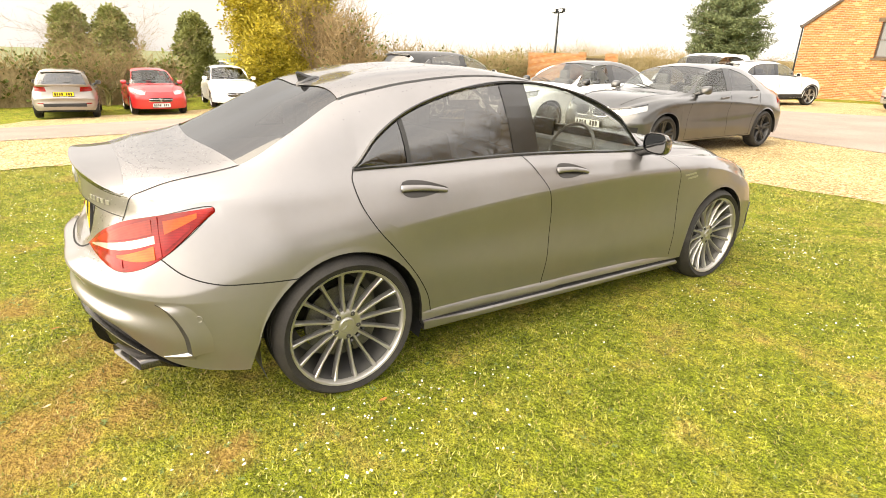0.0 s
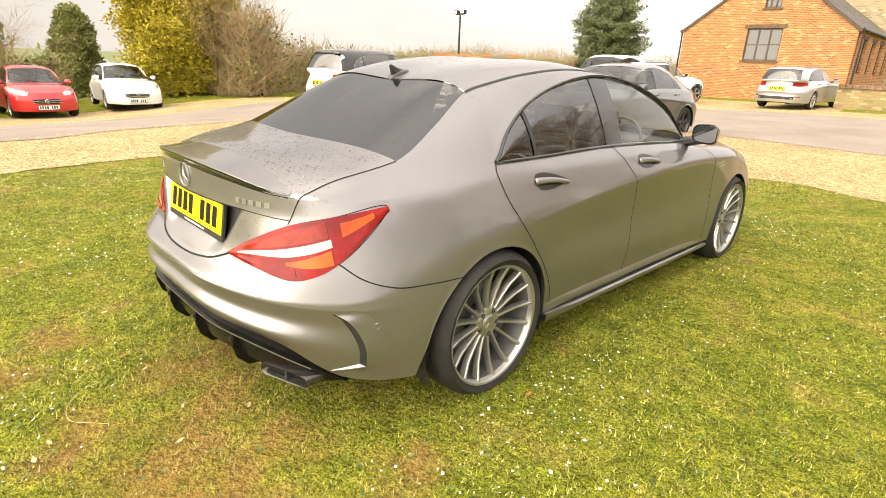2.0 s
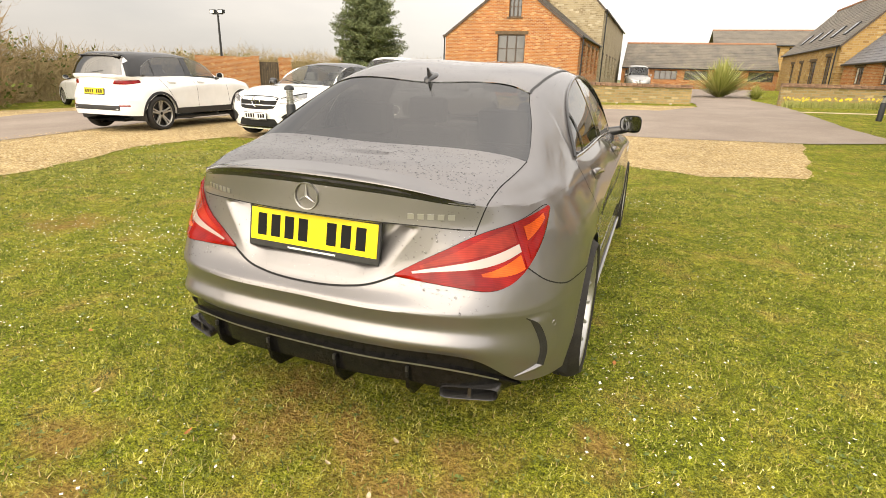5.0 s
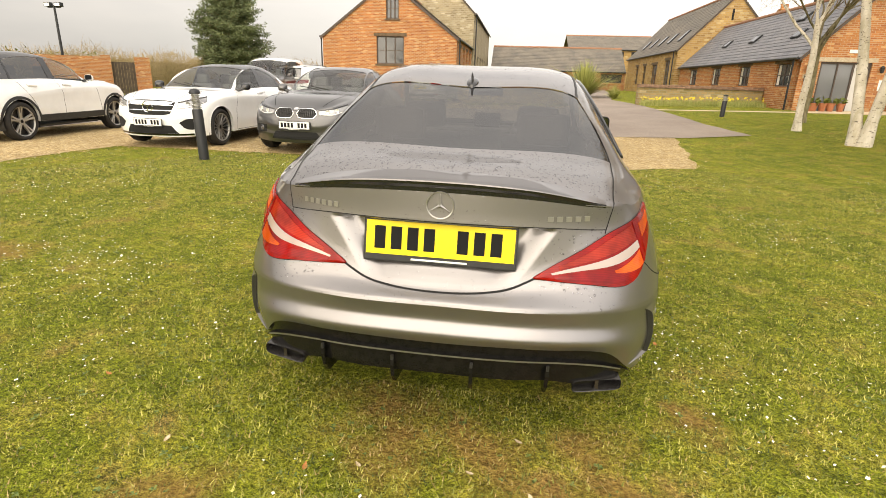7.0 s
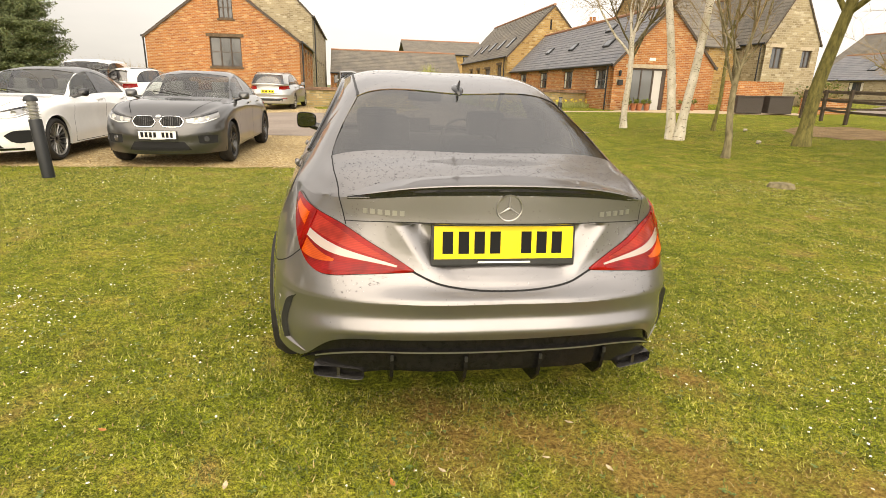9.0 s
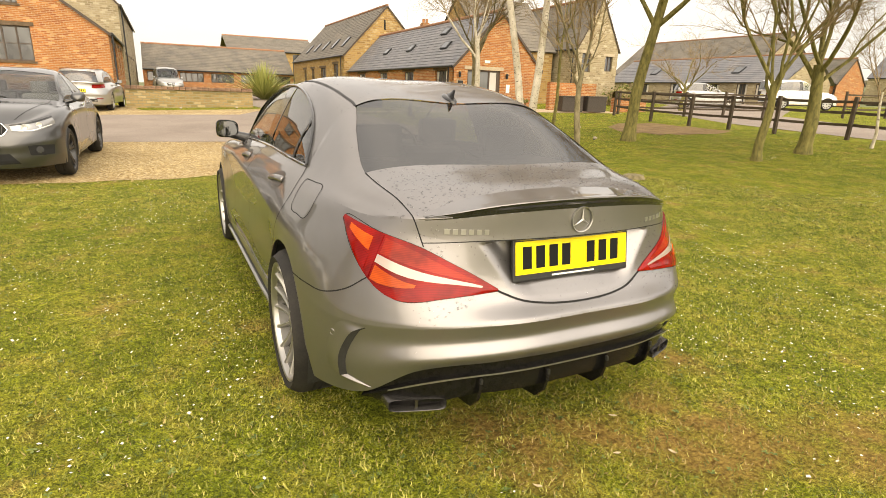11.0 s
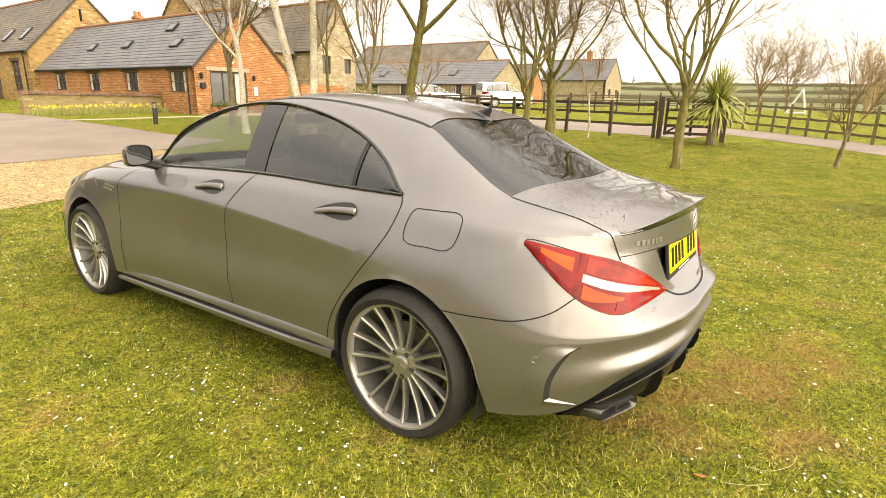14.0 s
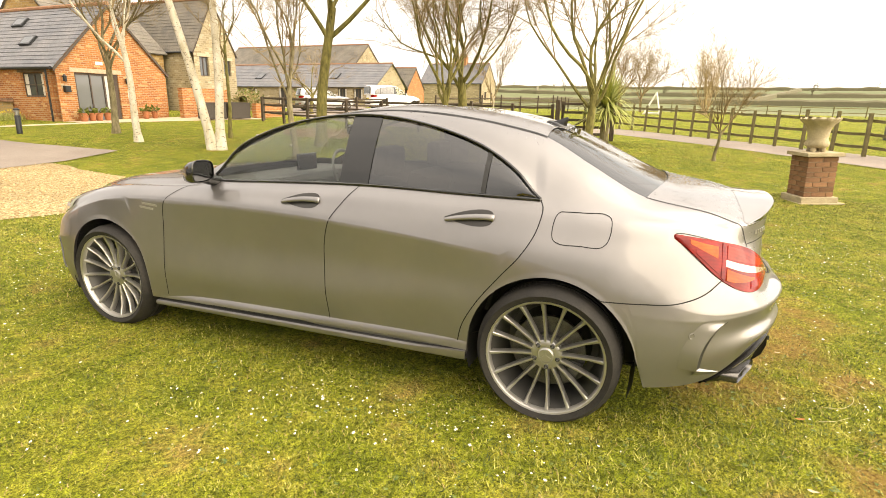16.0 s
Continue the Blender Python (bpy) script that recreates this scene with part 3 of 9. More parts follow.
def make_wheel(parent, x, y, z, R, rim_r, spokes, width=0.22, alloy="alloy", style="multi", detail=True, turn=0.0):
    """A wheel with its face towards the outside of the car."""
    s = 1 if x > 0 else -1
    m = Matrix.Translation((x, y, z)) @ Matrix.Rotation(0 if s > 0 else math.pi, 4, "Z") @ Matrix.Rotation(turn, 4, "X")
    h = width / 2
    steps = 48 if detail else 28
    bm = bmesh.new()
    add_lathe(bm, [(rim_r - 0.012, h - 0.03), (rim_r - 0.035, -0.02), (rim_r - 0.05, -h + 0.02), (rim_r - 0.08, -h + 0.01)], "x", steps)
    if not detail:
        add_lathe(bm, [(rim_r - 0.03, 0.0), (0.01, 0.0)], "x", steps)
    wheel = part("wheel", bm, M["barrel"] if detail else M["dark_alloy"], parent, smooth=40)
    wheel.matrix_basis = m
    bm = bmesh.new()
    add_lathe(bm, [(rim_r - 0.004, h - 0.012), (rim_r + 0.012, h - 0.002), (rim_r + (R - rim_r) * 0.5, h + 0.006), (R - 0.022, h - 0.006), (R - 0.006, h - 0.028),
                   (R, h - 0.05), (R, h - 0.072), (R - 0.007, h - 0.075), (R - 0.007, h - 0.083), (R, h - 0.086), (R, 0.008), (R - 0.007, 0.005), (R - 0.007, -0.005), (R, -0.008), (R, -h + 0.05), (R - 0.01, -h + 0.02), (R - 0.03, -h), (rim_r, -h + 0.01)], "x", steps)
    part("tyre", bm, M["rubber"], wheel, "black low-profile rubber tyre", 40)
    bm = bmesh.new()
    add_lathe(bm, [(rim_r - 0.012, h - 0.03), (rim_r - 0.008, h - 0.012), (rim_r - 0.004, h - 0.006), (rim_r + 0.004, h - 0.003), (rim_r + 0.005, h - 0.012)], "x", steps)
    add_lathe(bm, [(0.072, 0.03), (0.07, 0.058), (0.055, 0.066), (0.036, 0.064), (0.034, 0.054)], "x", 24)
    for i in range(spokes):
        if style == "pairs":
            a = 2 * math.pi * (i // 2) / (spokes / 2) + (0.14 if i % 2 else -0.14)
        else:
            a = 2 * math.pi * i / spokes
        rot = Matrix.Rotation(a, 4, "X")
        w0, w1 = (0.0068, 0.0058) if style == "multi" else (0.02, 0.014)
        if style == "broad":
            w0, w1 = 0.03, 0.022
        prof = ((0.055, 0.062, w0), (0.13, 0.067, w0 * 0.9), (rim_r * 0.72, 0.075, w1), (rim_r - 0.010, h - 0.016, w1 * 1.5))
        rows = []
        for r, e, w in prof:
            rows.append([bm.verts.new(rot @ Vector(p)) for p in ((e - 0.03, -w * 1.3, r), (e - 0.004, -w, r), (e, -w * 0.55, r), (e, w * 0.55, r), (e - 0.004, w, r), (e - 0.03, w * 1.3, r))])
        grid_faces(bm, rows)
    bmesh.ops.recalc_face_normals(bm, faces=bm.faces)
    part("rim", bm, M[alloy], wheel, smooth=35)
    if detail:
        bm = bmesh.new()
        add_lathe(bm, [(0.165, -0.012), (0.165, 0.010), (0.09, 0.010), (0.085, 0.03), (0.02, 0.03)], "x", 40)
        for i in range(60):
            a = 2 * math.pi * i / 60
            add_box(bm, 0.010, -0.003, 0.105 + 0.018 * (i % 3), 0.0108, 0.003, 0.111 + 0.018 * (i % 3), Matrix.Rotation(a, 4, "X"))
        part("brake_disc", bm, M["steel"], wheel, smooth=30)
        bm = bmesh.new()
        rings = []
        for i in range(13):
            a0 = radians(197 + i * 5.2) - turn
            r1 = 0.172 - 0.012 * abs(i - 6) / 6
            rings.append([bm.verts.new(Matrix.Rotation(a0, 4, "X") @ Vector((w, 0, r))) for w, r in ((-0.03, 0.104), (-0.03, r1 - 0.008), (-0.022, r1), (0.022, r1), (0.03, r1 - 0.008), (0.03, 0.112), (0.024, 0.104))])
        for u, v in zip(rings, rings[1:]):
            for j in range(7):
                bm.faces.new((u[j], u[(j + 1) % 7], v[(j + 1) % 7], v[j]))
        bm.faces.new(rings[0])
        bm.faces.new(rings[-1])
        bmesh.ops.recalc_face_normals(bm, faces=bm.faces)
        part("brake_caliper", bm, M["steel"], wheel, "grey brake caliper", 30)
        bm = bmesh.new()
        add_lathe(bm, [(0.037, 0.052), (0.036, 0.068), (0.03, 0.072), (0.001, 0.073)], "x", 24)
        for i in range(3):
            add_box(bm, 0.072, -0.0035, 0.0, 0.0755, 0.0035, 0.028, Matrix.Rotation(2 * math.pi * i / 3, 4, "X"))
        part("hub_cap", bm, M["alloy"], wheel, smooth=30)
        for i in range(5):
            bm = bmesh.new()
            a = 2 * math.pi * (i + 0.5) / 5
            add_lathe(bm, [(0.011, 0.044), (0.011, 0.066), (0.006, 0.069), (0.001, 0.065)], "x", 8, m=Matrix.Rotation(a, 4, "X") @ Matrix.Translation((0, 0, 0.054)))
            part("wheel_bolt", bm, M["dark_alloy"], wheel, smooth=30)
    return wheel


def make_well(shape, parent, half):
    """Dark liners over the wheels and the floor pan."""
    r = shape.arch + 0.012
    for yw in (0.0, shape.base):
        for sx in (1, -1):
            bm = bmesh.new()
            rows = []
            for a in np.linspace(-0.35, math.pi + 0.35, 20):
                rows.append([bm.verts.new((sx * x, yw + r * math.cos(a), shape.wheel_z + r * math.sin(a))) for x in (half - (0.016 if shape.recess else 0.035), 0.5)])
            grid_faces(bm, rows)
            bm.faces.new([row[1] for row in rows])
            part("wheel_well", bm, M["black_plastic"], parent)
    bm = bmesh.new()
    rows = []
    for y in np.linspace(-0.62, shape.base + 0.5, 40):
        w = 0.5 if y < shape.arch + 0.02 or y > shape.base - shape.arch - 0.02 else half - 0.15
        rows.append([bm.verts.new((x, y, z)) for x, z in ((-w, 0.26), (-w, 0.21), (w, 0.21), (w, 0.26))])
    grid_faces(bm, rows)
    part("underbody", bm, M["black_plastic"], parent)


def plate(shape, parent, where, d, up_tilt, material, w=0.52, h=0.111):
    """A number plate with bars for its characters. where: the middle of its back."""
    z = -Vector(d).normalized()
    x = Vector((0, 0, 1)).cross(z).normalized()
    y = z.cross(x)
    mm = Matrix(((x.x, y.x, z.x, where[0]), (x.y, y.y, z.y, where[1]), (x.z, y.z, z.z, where[2]), (0, 0, 0, 1))) @ Matrix.Rotation(up_tilt, 4, "X")
    bm = box(-w / 2 - 0.009, -h / 2 - 0.024, 0, w / 2 + 0.009, h / 2 + 0.008, 0.012, bevel=0.004)
    holder = part("number_plate", bm, M["black_plastic"], parent, "black number plate holder")
    holder.matrix_basis = mm
    part("plate_face", box(-w / 2, -h / 2, 0.012, w / 2, h / 2, 0.0145), material, holder)
    cw = w * 0.074
    xs = [-0.405 + i * 0.112 for i in range(4)] + [0.155 + i * 0.112 for i in range(3)]
    data = None
    for cx in xs:
        if data is None:
            data = part("plate_bar", box(-cw / 2, -h * 0.34, 0.0145, cw / 2, h * 0.34, 0.0155), M["plate_ink"], holder)
            data.location.x = cx * w
        else:
            ob = new("plate_bar", data.data)
            ob.parent, ob.location = holder, (cx * w, 0, 0)
    part("plate_bar", box(-w * 0.19, -h / 2 - 0.0155, 0.012, w * 0.19, -h / 2 - 0.0095, 0.0128), M["white_plate"], holder, "small white bar of print")
    return holder


def make_mirror(shape, parent, sx, base, size, material, glass_dir=-1):
    """A door mirror: stalk, shell with a dark rim, glass facing back."""
    bx, by, bz = base
    w, l, h = size
    bm = bmesh.new()
    ring_pts = []
    for j, (f, yy) in enumerate(((0.93, -0.02), (1.0, 0.0), (0.97, 0.35), (0.72, 0.8), (0.3, 1.0))):
        ring = []
        for i in range(20):
            a = 2 * math.pi * i / 20
            ca, sa = math.cos(a), math.sin(a)
            px = abs(ca) ** 0.6 * (1 if ca > 0 else -1) * w / 2 * f
            pz = abs(sa) ** 0.6 * (1 if sa > 0 else -1) * h / 2 * f * (1 + 0.12 * ca)
            ring.append(bm.verts.new((sx * (bx + w / 2 + px), by + yy * l, bz + h / 2 + pz - 0.02 * yy)))
        ring_pts.append(ring)
    for u, v in zip(ring_pts, ring_pts[1:]):
        for i in range(20):
            bm.faces.new((u[i], u[(i + 1) % 20], v[(i + 1) % 20], v[i]))
    bm.faces.new(ring_pts[-1])
    bmesh.ops.recalc_face_normals(bm, faces=bm.faces)
    mirror = part("door_mirror", bm, material, parent, smooth=40)
    bm = bmesh.new()
    add_tube(bm, [(sx * (bx - 0.07), by + l * 0.45, bz - 0.01), (sx * (bx + 0.05), by + l * 0.4, bz + 0.02)], [0.035, 0.028], 10)
    part("mirror_stalk", bm, M["black_gloss"], mirror, smooth=40)
    bm = bmesh.new()
    ring = []
    for i in range(20):
        a = 2 * math.pi * i / 20
        ca, sa = math.cos(a), math.sin(a)
        ring.append(bm.verts.new((sx * (bx + w / 2 + abs(ca) ** 0.6 * (1 if ca > 0 else -1) * w * 0.45), by + 0.004 - 0.04 * h * 0.43 * sa,
                                  bz + h / 2 + abs(sa) ** 0.6 * (1 if sa > 0 else -1) * h * 0.43 * (1 + 0.12 * ca))))
    bm.faces.new(ring)
    part("mirror_glass", bm, M["mirror"], mirror)
    return mirror


def grey_coupe():
    """The grey four-door coupe that the camera walks round."""
    S = Shape(SIDE, BELT, RAIL, EDGE, MIDDLE, SHOULDER_Y, recess=True).build()
    car = thing("car", "wet metallic grey four-door coupe saloon parked on grass", "car")
    part("body", S.body, M["grey_paint"], car, smooth=38)
    make_well(S, car, 0.86)
    for sx in (1, -1):
        part("front_window", S.pane(1.10, 1.975, sx), M["clear_glass"], car, "clear front door window", 60)
        part("rear_window", S.pane(0.36, 0.955, sx), M["tint_glass"], car, "dark tinted rear door window", 60)
        part("quarter_window", S.pane(0.10, 0.348, sx), M["tint_glass"], car, "dark tinted quarter window", 60)
        part("window_pillar", S.pane(0.945, 1.11, sx, 0.002), M["black_gloss"], car, "gloss black door pillar")
        part("window_divider", S.pane(0.343, 0.365, sx, 0.001), M["black_plastic"], car)
    part("rear_screen", S.screen(2, 4), M["tint_glass"], car, "dark tinted rear screen with rain drops", 60)
    part("windscreen", S.screen(8, 10), M["clear_glass"], car, smooth=60)
    for sx in (1, -1):
        for y in (0.0, 2.699):
            make_wheel(car, sx * 0.762, y, 0.324, 0.320, 0.260, 16, 0.225, turn=0.1)
    tube = lambda pts, r, n=6: (lambda b: (add_tube(b, pts, r, n), b)[1])(bmesh.new())
    for sx in (1, -1):
        f = lambda L: [(sx * a, b, c) for a, b, c in L]
        side, diag = (-sx, 0, 0), (-0.6 * sx, 0.8, 0)
        # tail lamp with its bands
        top = np.array(f([(.325, -.865, .695), (.43, -.82, .762), (.545, -.745, .825), (.66, -.645, .862), (.733, -.487, .888)]))
        low = np.array(f([(.325, -.865, .688), (.49, -.825, .674), (.645, -.765, .664), (.715, -.65, .725), (.738, -.483, .872)]))
        T = lambda s: spline(top, np.linspace(0, 1, 5), s)
        B = lambda s: spline(low, np.linspace(0, 1, 5), s)
        def band(name, s0, s1, f0, f1, m, parent, lift, label="", n=6):
            s = np.linspace(s0, s1, n)
            g0, g1 = np.interp(s, [s0, s1], f0)[:, None], np.interp(s, [s0, s1], f1)[:, None]
            return part(name, S.lay(T(s) * (1 - g0) + B(s) * g0, T(s) * (1 - g1) + B(s) * g1, diag, 16, 3, lift, thick=0.004), M[m], parent, label, 50)
        lamp = part("tail_lamp", S.lay(top, low, diag, 30, 10, 0.005, 0.003), M["red_lens"], car, "red and clear tail lamp", 50)
        band("upper_lens", 0.16, 0.70, (0.16, 0.07), (0.30, 0.40), "pink_lens", lamp, 0.0088)
        band("light_bar", 0.10, 0.71, (0.36, 0.44), (0.50, 0.61), "pale_lens", lamp, 0.0095, "pale clear light bar")
        band("lower_lens", 0.10, 0.48, (0.60, 0.72), (0.82, 0.92), "deep_red_lens", lamp, 0.009)
        band("indicator", 0.44, 0.70, (0.66, 0.65), (0.72, 0.95), "orange_lens", lamp, 0.0095, "orange indicator lens")
        band("lens_joint", 0.715, 0.74, (0.03, 0.03), (0.97, 0.97), "deep_red_lens", lamp, 0.0092, "dark joint across the lamp")
        band("outer_lens", 0.77, 0.93, (0.16, 0.22), (0.50, 0.52), "orange_lens", lamp, 0.009)
        band("outer_lens", 0.76, 0.90, (0.58, 0.58), (0.90, 0.86), "deep_red_lens", lamp, 0.009)
        # thin dark outline painted as the shaded gap round the lamp
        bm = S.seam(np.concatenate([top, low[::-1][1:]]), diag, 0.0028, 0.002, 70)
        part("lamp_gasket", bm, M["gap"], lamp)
        make_mirror(S, car, sx, (0.795, 1.865, 0.955), (0.15, 0.11, 0.12), M["black_gloss"])
        # panel gaps: flat dark strips on the body, their shade put into the colour
        x = 0.86
        gaps = (
            [(.745, 0.985, .985), (x, 1.03, .93), (x, 1.10, .82), (x, 1.135, .70), (x, 1.135, .50), (x, 1.115, .29)],
            [(.74, 2.02, .93), (x, 2.12, .89), (x, 2.195, .82), (x, 2.215, .68), (x, 2.23, .50), (x, 2.236, .265)],
            [(.735, .088, .985), (x, .072, .93), (x, .088, .85), (x, .135, .76), (x, .225, .65), (x, .33, .512), (x, .395, .389), (x, .412, .31)],
            [(x, -.195, .606), (x, -.36, .612), (x, -.50, .625), (x, -.60, .665), (x, -.655, .715)],
        )
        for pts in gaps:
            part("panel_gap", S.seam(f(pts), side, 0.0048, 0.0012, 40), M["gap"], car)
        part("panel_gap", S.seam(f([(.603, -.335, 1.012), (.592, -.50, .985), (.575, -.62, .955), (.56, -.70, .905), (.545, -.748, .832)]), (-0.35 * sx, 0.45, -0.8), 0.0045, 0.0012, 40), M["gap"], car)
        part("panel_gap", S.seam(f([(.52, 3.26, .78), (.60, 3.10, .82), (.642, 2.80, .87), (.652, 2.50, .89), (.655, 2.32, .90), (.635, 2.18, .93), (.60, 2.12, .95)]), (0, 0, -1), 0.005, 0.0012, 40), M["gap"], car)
        # fuel flap on the left flank
        if sx < 0:
            loop = [(-x, .010 - .222 * u, .882 + .062 * v) for u, v in ((0.08, 1), (.5, 1.02), (.92, .98), (1, .8), (.98, -.75), (.9, -1), (.5, -1.05), (.1, -1), (0, -.8), (0.02, .85), (.08, 1))]
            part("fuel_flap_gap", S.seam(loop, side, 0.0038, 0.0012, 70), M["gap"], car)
        # door handles in their cups
        for y0, y1, z in ((.265, .505, .885), (1.165, 1.40, .893)):
            ym, hw = (y0 + y1) / 2 + .006, (y1 - y0) / 2 - .004
            # blunt at the rear, drawn out to a point at the front
            us = np.concatenate([np.linspace(-1, -.4, 8), np.linspace(-.3, 1, 12)])
            swell = lambda u: (1 - min(1.0, (-.4 - u) / .6) ** 3) ** .5 if u < -.4 else 1 - ((u + .4) / 1.4) ** 1.7
            # nothing is hollowed out: a dark patch on the door paints the cup's shade
            part("handle_cup", S.lay(f([(x, ym + hw * u, z + .006 - .05 * u * hw + .034 * swell(u) + .0006) for u in us]), f([(x, ym + hw * u, z + .006 - .05 * u * hw - .036 * swell(u)) for u in us]), side, 24, 6, 0.0014, -0.0008), M["cup_dark"], car, "drop-shaped dark patch painted as shade in the handle recess", 50)
            pts = [S.cast((sx * x, y, zz), side, lf)[0] for y, zz, lf in ((y0 + .012, z + .008, .004), (y0 + .03, z + .007, .012), ((y0 + y1) / 2, z + .001, .017), (y1 - .03, z - .009, .013), (y1 - .004, z - .011, .004))]
            bm = bmesh.new()
            add_tube(bm, [tuple(p) for p in spline(np.array(pts), np.arange(5.0), np.linspace(0, 4, 17))], [0.008] + [0.0108 - 0.00033 * i for i in range(15)] + [0.004], 10)
            for v in bm.verts:
                # a flat bow, taller than thick, its upper face turned to the sky
                mid = z - .05 * (v.co.y - ym)
                v.co.z = mid + (v.co.z - mid) * 1.45
                v.co.x -= sx * .35 * max(0.0, v.co.z - mid)
            part("door_handle", bm, M["grey_paint"], car, "body-coloured bow door handle", 60)
        # window surround, roof seam
        dlo = [p for p, s in zip(S.L[2], S.stations) if 4 <= s <= 10]
        part("window_trim", tube([(sx * (p[0] + .002), p[1], p[2] + .004) for p in dlo], 0.0075), M["black_gloss"], car, "black upper window trim", 60)
        dlo = [p for p, s in zip(S.L[1], S.stations) if 4 <= s <= 10]
        part("window_trim", tube([(sx * (p[0] + .004), p[1], p[2]) for p in dlo], 0.0075), M["black_gloss"], car, "black lower window trim", 60)
        ditch = [p for p, s in zip(S.L[3], S.stations) if 4 <= s <= 8.2]
        part("roof_moulding", S.seam([(sx * p[0], p[1], p[2]) for p in ditch], (0, 0, -1), 0.012, 0.002, 40), M["black_plastic"], car)
        # side skirt: painted sill, dark groove, painted lower blade; it rises towards the rear wheel
        sill, groove, blade_mesh = bmesh.new(), bmesh.new(), bmesh.new()
        rows, rows2, rows3 = [], [], []
        for y in np.linspace(.365, 2.325, 36):
            back = (2.325 - y) / 1.96
            zt, zb = .262 + .056 * back, .196 + .036 * back
            g = min(1.0, max(0.0, (y - .40) / .25)) * .5 * (zt - zb)
            zm = (zt + zb) / 2
            rows.append([sill.verts.new((sx * q, y, z)) for q, z in ((.838, zt + .016), (.845, zt + .004), (.850, zt - .012), (.851, zm + g * .32), (.847, zm + g * .26))])
            rows2.append([groove.verts.new((sx * q, y, z)) for q, z in ((.847, zm + g * .26), (.838, zm + g * .16), (.838, zm - g * .12), (.856, zm - g * .2))])
            rows3.append([blade_mesh.verts.new((sx * q, y, z)) for q, z in ((.856, zm - g * .2), (.868, zm - g * .34), (.870, zb + .010), (.864, zb), (.76, zb - .004))])
        grid_faces(sill, rows)
        grid_faces(groove, rows2)
        grid_faces(blade_mesh, rows3)
        sk = part("side_skirt", sill, M["grey_paint"], car, smooth=40)
        part("skirt_groove", groove, M["black_plastic"], sk, "dark groove along the skirt", 40)
        part("skirt_blade", blade_mesh, M["grey_paint"], sk, "", 40)
        # bumper outlet: slim dark slot and painted blade under it
        corner = (-.8 * sx, .6, 0)
        line = spline(np.array(f([(.733, -.705, .556), (.764, -.655, .522), (.786, -.612, .43), (.777, -.600, .345)])), np.arange(4.0), np.linspace(0, 3, 22))
        slot, fin, blade = bmesh.new(), bmesh.new(), bmesh.new()
        rows, rows2, rows3 = [], [], []
        for i, p in enumerate(line):
            k = min(1.0, i / 8)
            k = k * k * (3 - 2 * k)
            inner = S.cast(p + np.array((-sx * .010 * k, -.020 * k, -.004)), corner, .0012)[0]
            on, n = S.cast(p, corner, .0012)
            ridge = on + n * .014 * k
            rows.append([slot.verts.new(inner), slot.verts.new(ridge)])
            outer = [S.cast(p + np.array((sx * w * .3, w, w * .12)), corner, .0012 + h * k)[0] for w, h in ((.006, .0135), (.022, .009), (.045, .004), (.075, -.0006))]
            rows2.append([fin.verts.new(v) for v in [ridge] + outer])
        for u in np.linspace(0, 1, 10):
            p = np.array((sx * (.705 + .072 * u), -.715 + .115 * u, .322 + .026 * u))
            drop_z = np.array((0, 0, 1.0))
            rows3.append([blade.verts.new(S.cast(p + drop_z * z, corner, h)[0]) for z, h in ((.008 * u, .0008), (-.001 * u, .0012 + .012 * u), (-.007 * u, .0012 + .012 * u), (-.03 * u - .004, -.0006))])
        grid_faces(slot, rows)
        grid_faces(fin, rows2)
        grid_faces(blade, rows3)
        out = part("bumper_outlet", slot, M["black_plastic"], car, "slim black bumper side outlet")
        part("outlet_fin", fin, M["grey_paint"], out, "", 60)
        part("outlet_blade", blade, M["grey_paint"], out, "", 30)
        # parking sensors, wing badge, headlamp, front flic
        for y, z in ((-.57, .497),):
            p, n = S.cast((sx * .80, y, z), (-.8 * sx, .6, 0), 0.001)
            bm = bmesh.new()
            add_lathe(bm, [(0.0125, 0), (0.0115, 0.002), (0.010, 0.001), (0.001, 0.001)], "z", 14, m=Matrix.Translation(p) @ n.to_track_quat("Z", "Y").to_matrix().to_4x4())
            part("parking_sensor", bm, M["grey_paint"], car)
        for i in range(2):
            part("wing_badge", S.lay(f([(x, 2.36 + .02 * i, .808 - .022 * i), (x, 2.25 + .03 * i, .80 - .022 * i)]), f([(x, 2.36 + .02 * i, .797 - .022 * i), (x, 2.25 + .03 * i, .789 - .022 * i)]), side, 4, 1, 0.003), M["alloy"], car, "thin chrome wing badge")
        part("headlamp", S.lay(f([(.40, 3.42, .665), (.58, 3.30, .715), (.735, 3.06, .775)]), f([(.38, 3.5, .60), (.60, 3.36, .60), (.755, 3.12, .69)]), (-.55 * sx, -.83, 0), 14, 5, 0.004, 0.012), M["clear_lens"], car, "clear headlamp", 50)
        part("bumper_flic", S.lay(f([(.66, 3.36, .47), (.79, 3.20, .50)]), f([(.66, 3.36, .27), (.80, 3.17, .30)]), (-.6 * sx, -.8, 0), 6, 6, 0.006), M["black_gloss"], car)
        # flat twin exhaust tip
        ring = [(.092 * math.copysign(abs(math.cos(a)) ** .3, math.cos(a)), .024 * math.copysign(abs(math.sin(a)) ** .55, math.sin(a))) for a in np.linspace(0, 2 * math.pi, 32, endpoint=False)]
        bm = bmesh.new()
        rows = []
        for dy, sc, sz in ((.16, .97, .95), (.0, 1.0, 1.0), (-.004, .985, .93), (.0, .965, .80), (.10, .94, .76)):
            rows.append([bm.verts.new((sx * (.576 + q * sc), -.808 + dy + q * .42, .292 + w * sz - q * .07)) for q, w in ring])
        for u, v in zip(rows, rows[1:]):
            for i in range(32):
                bm.faces.new((u[i], u[(i + 1) % 32], v[(i + 1) % 32], v[i]))
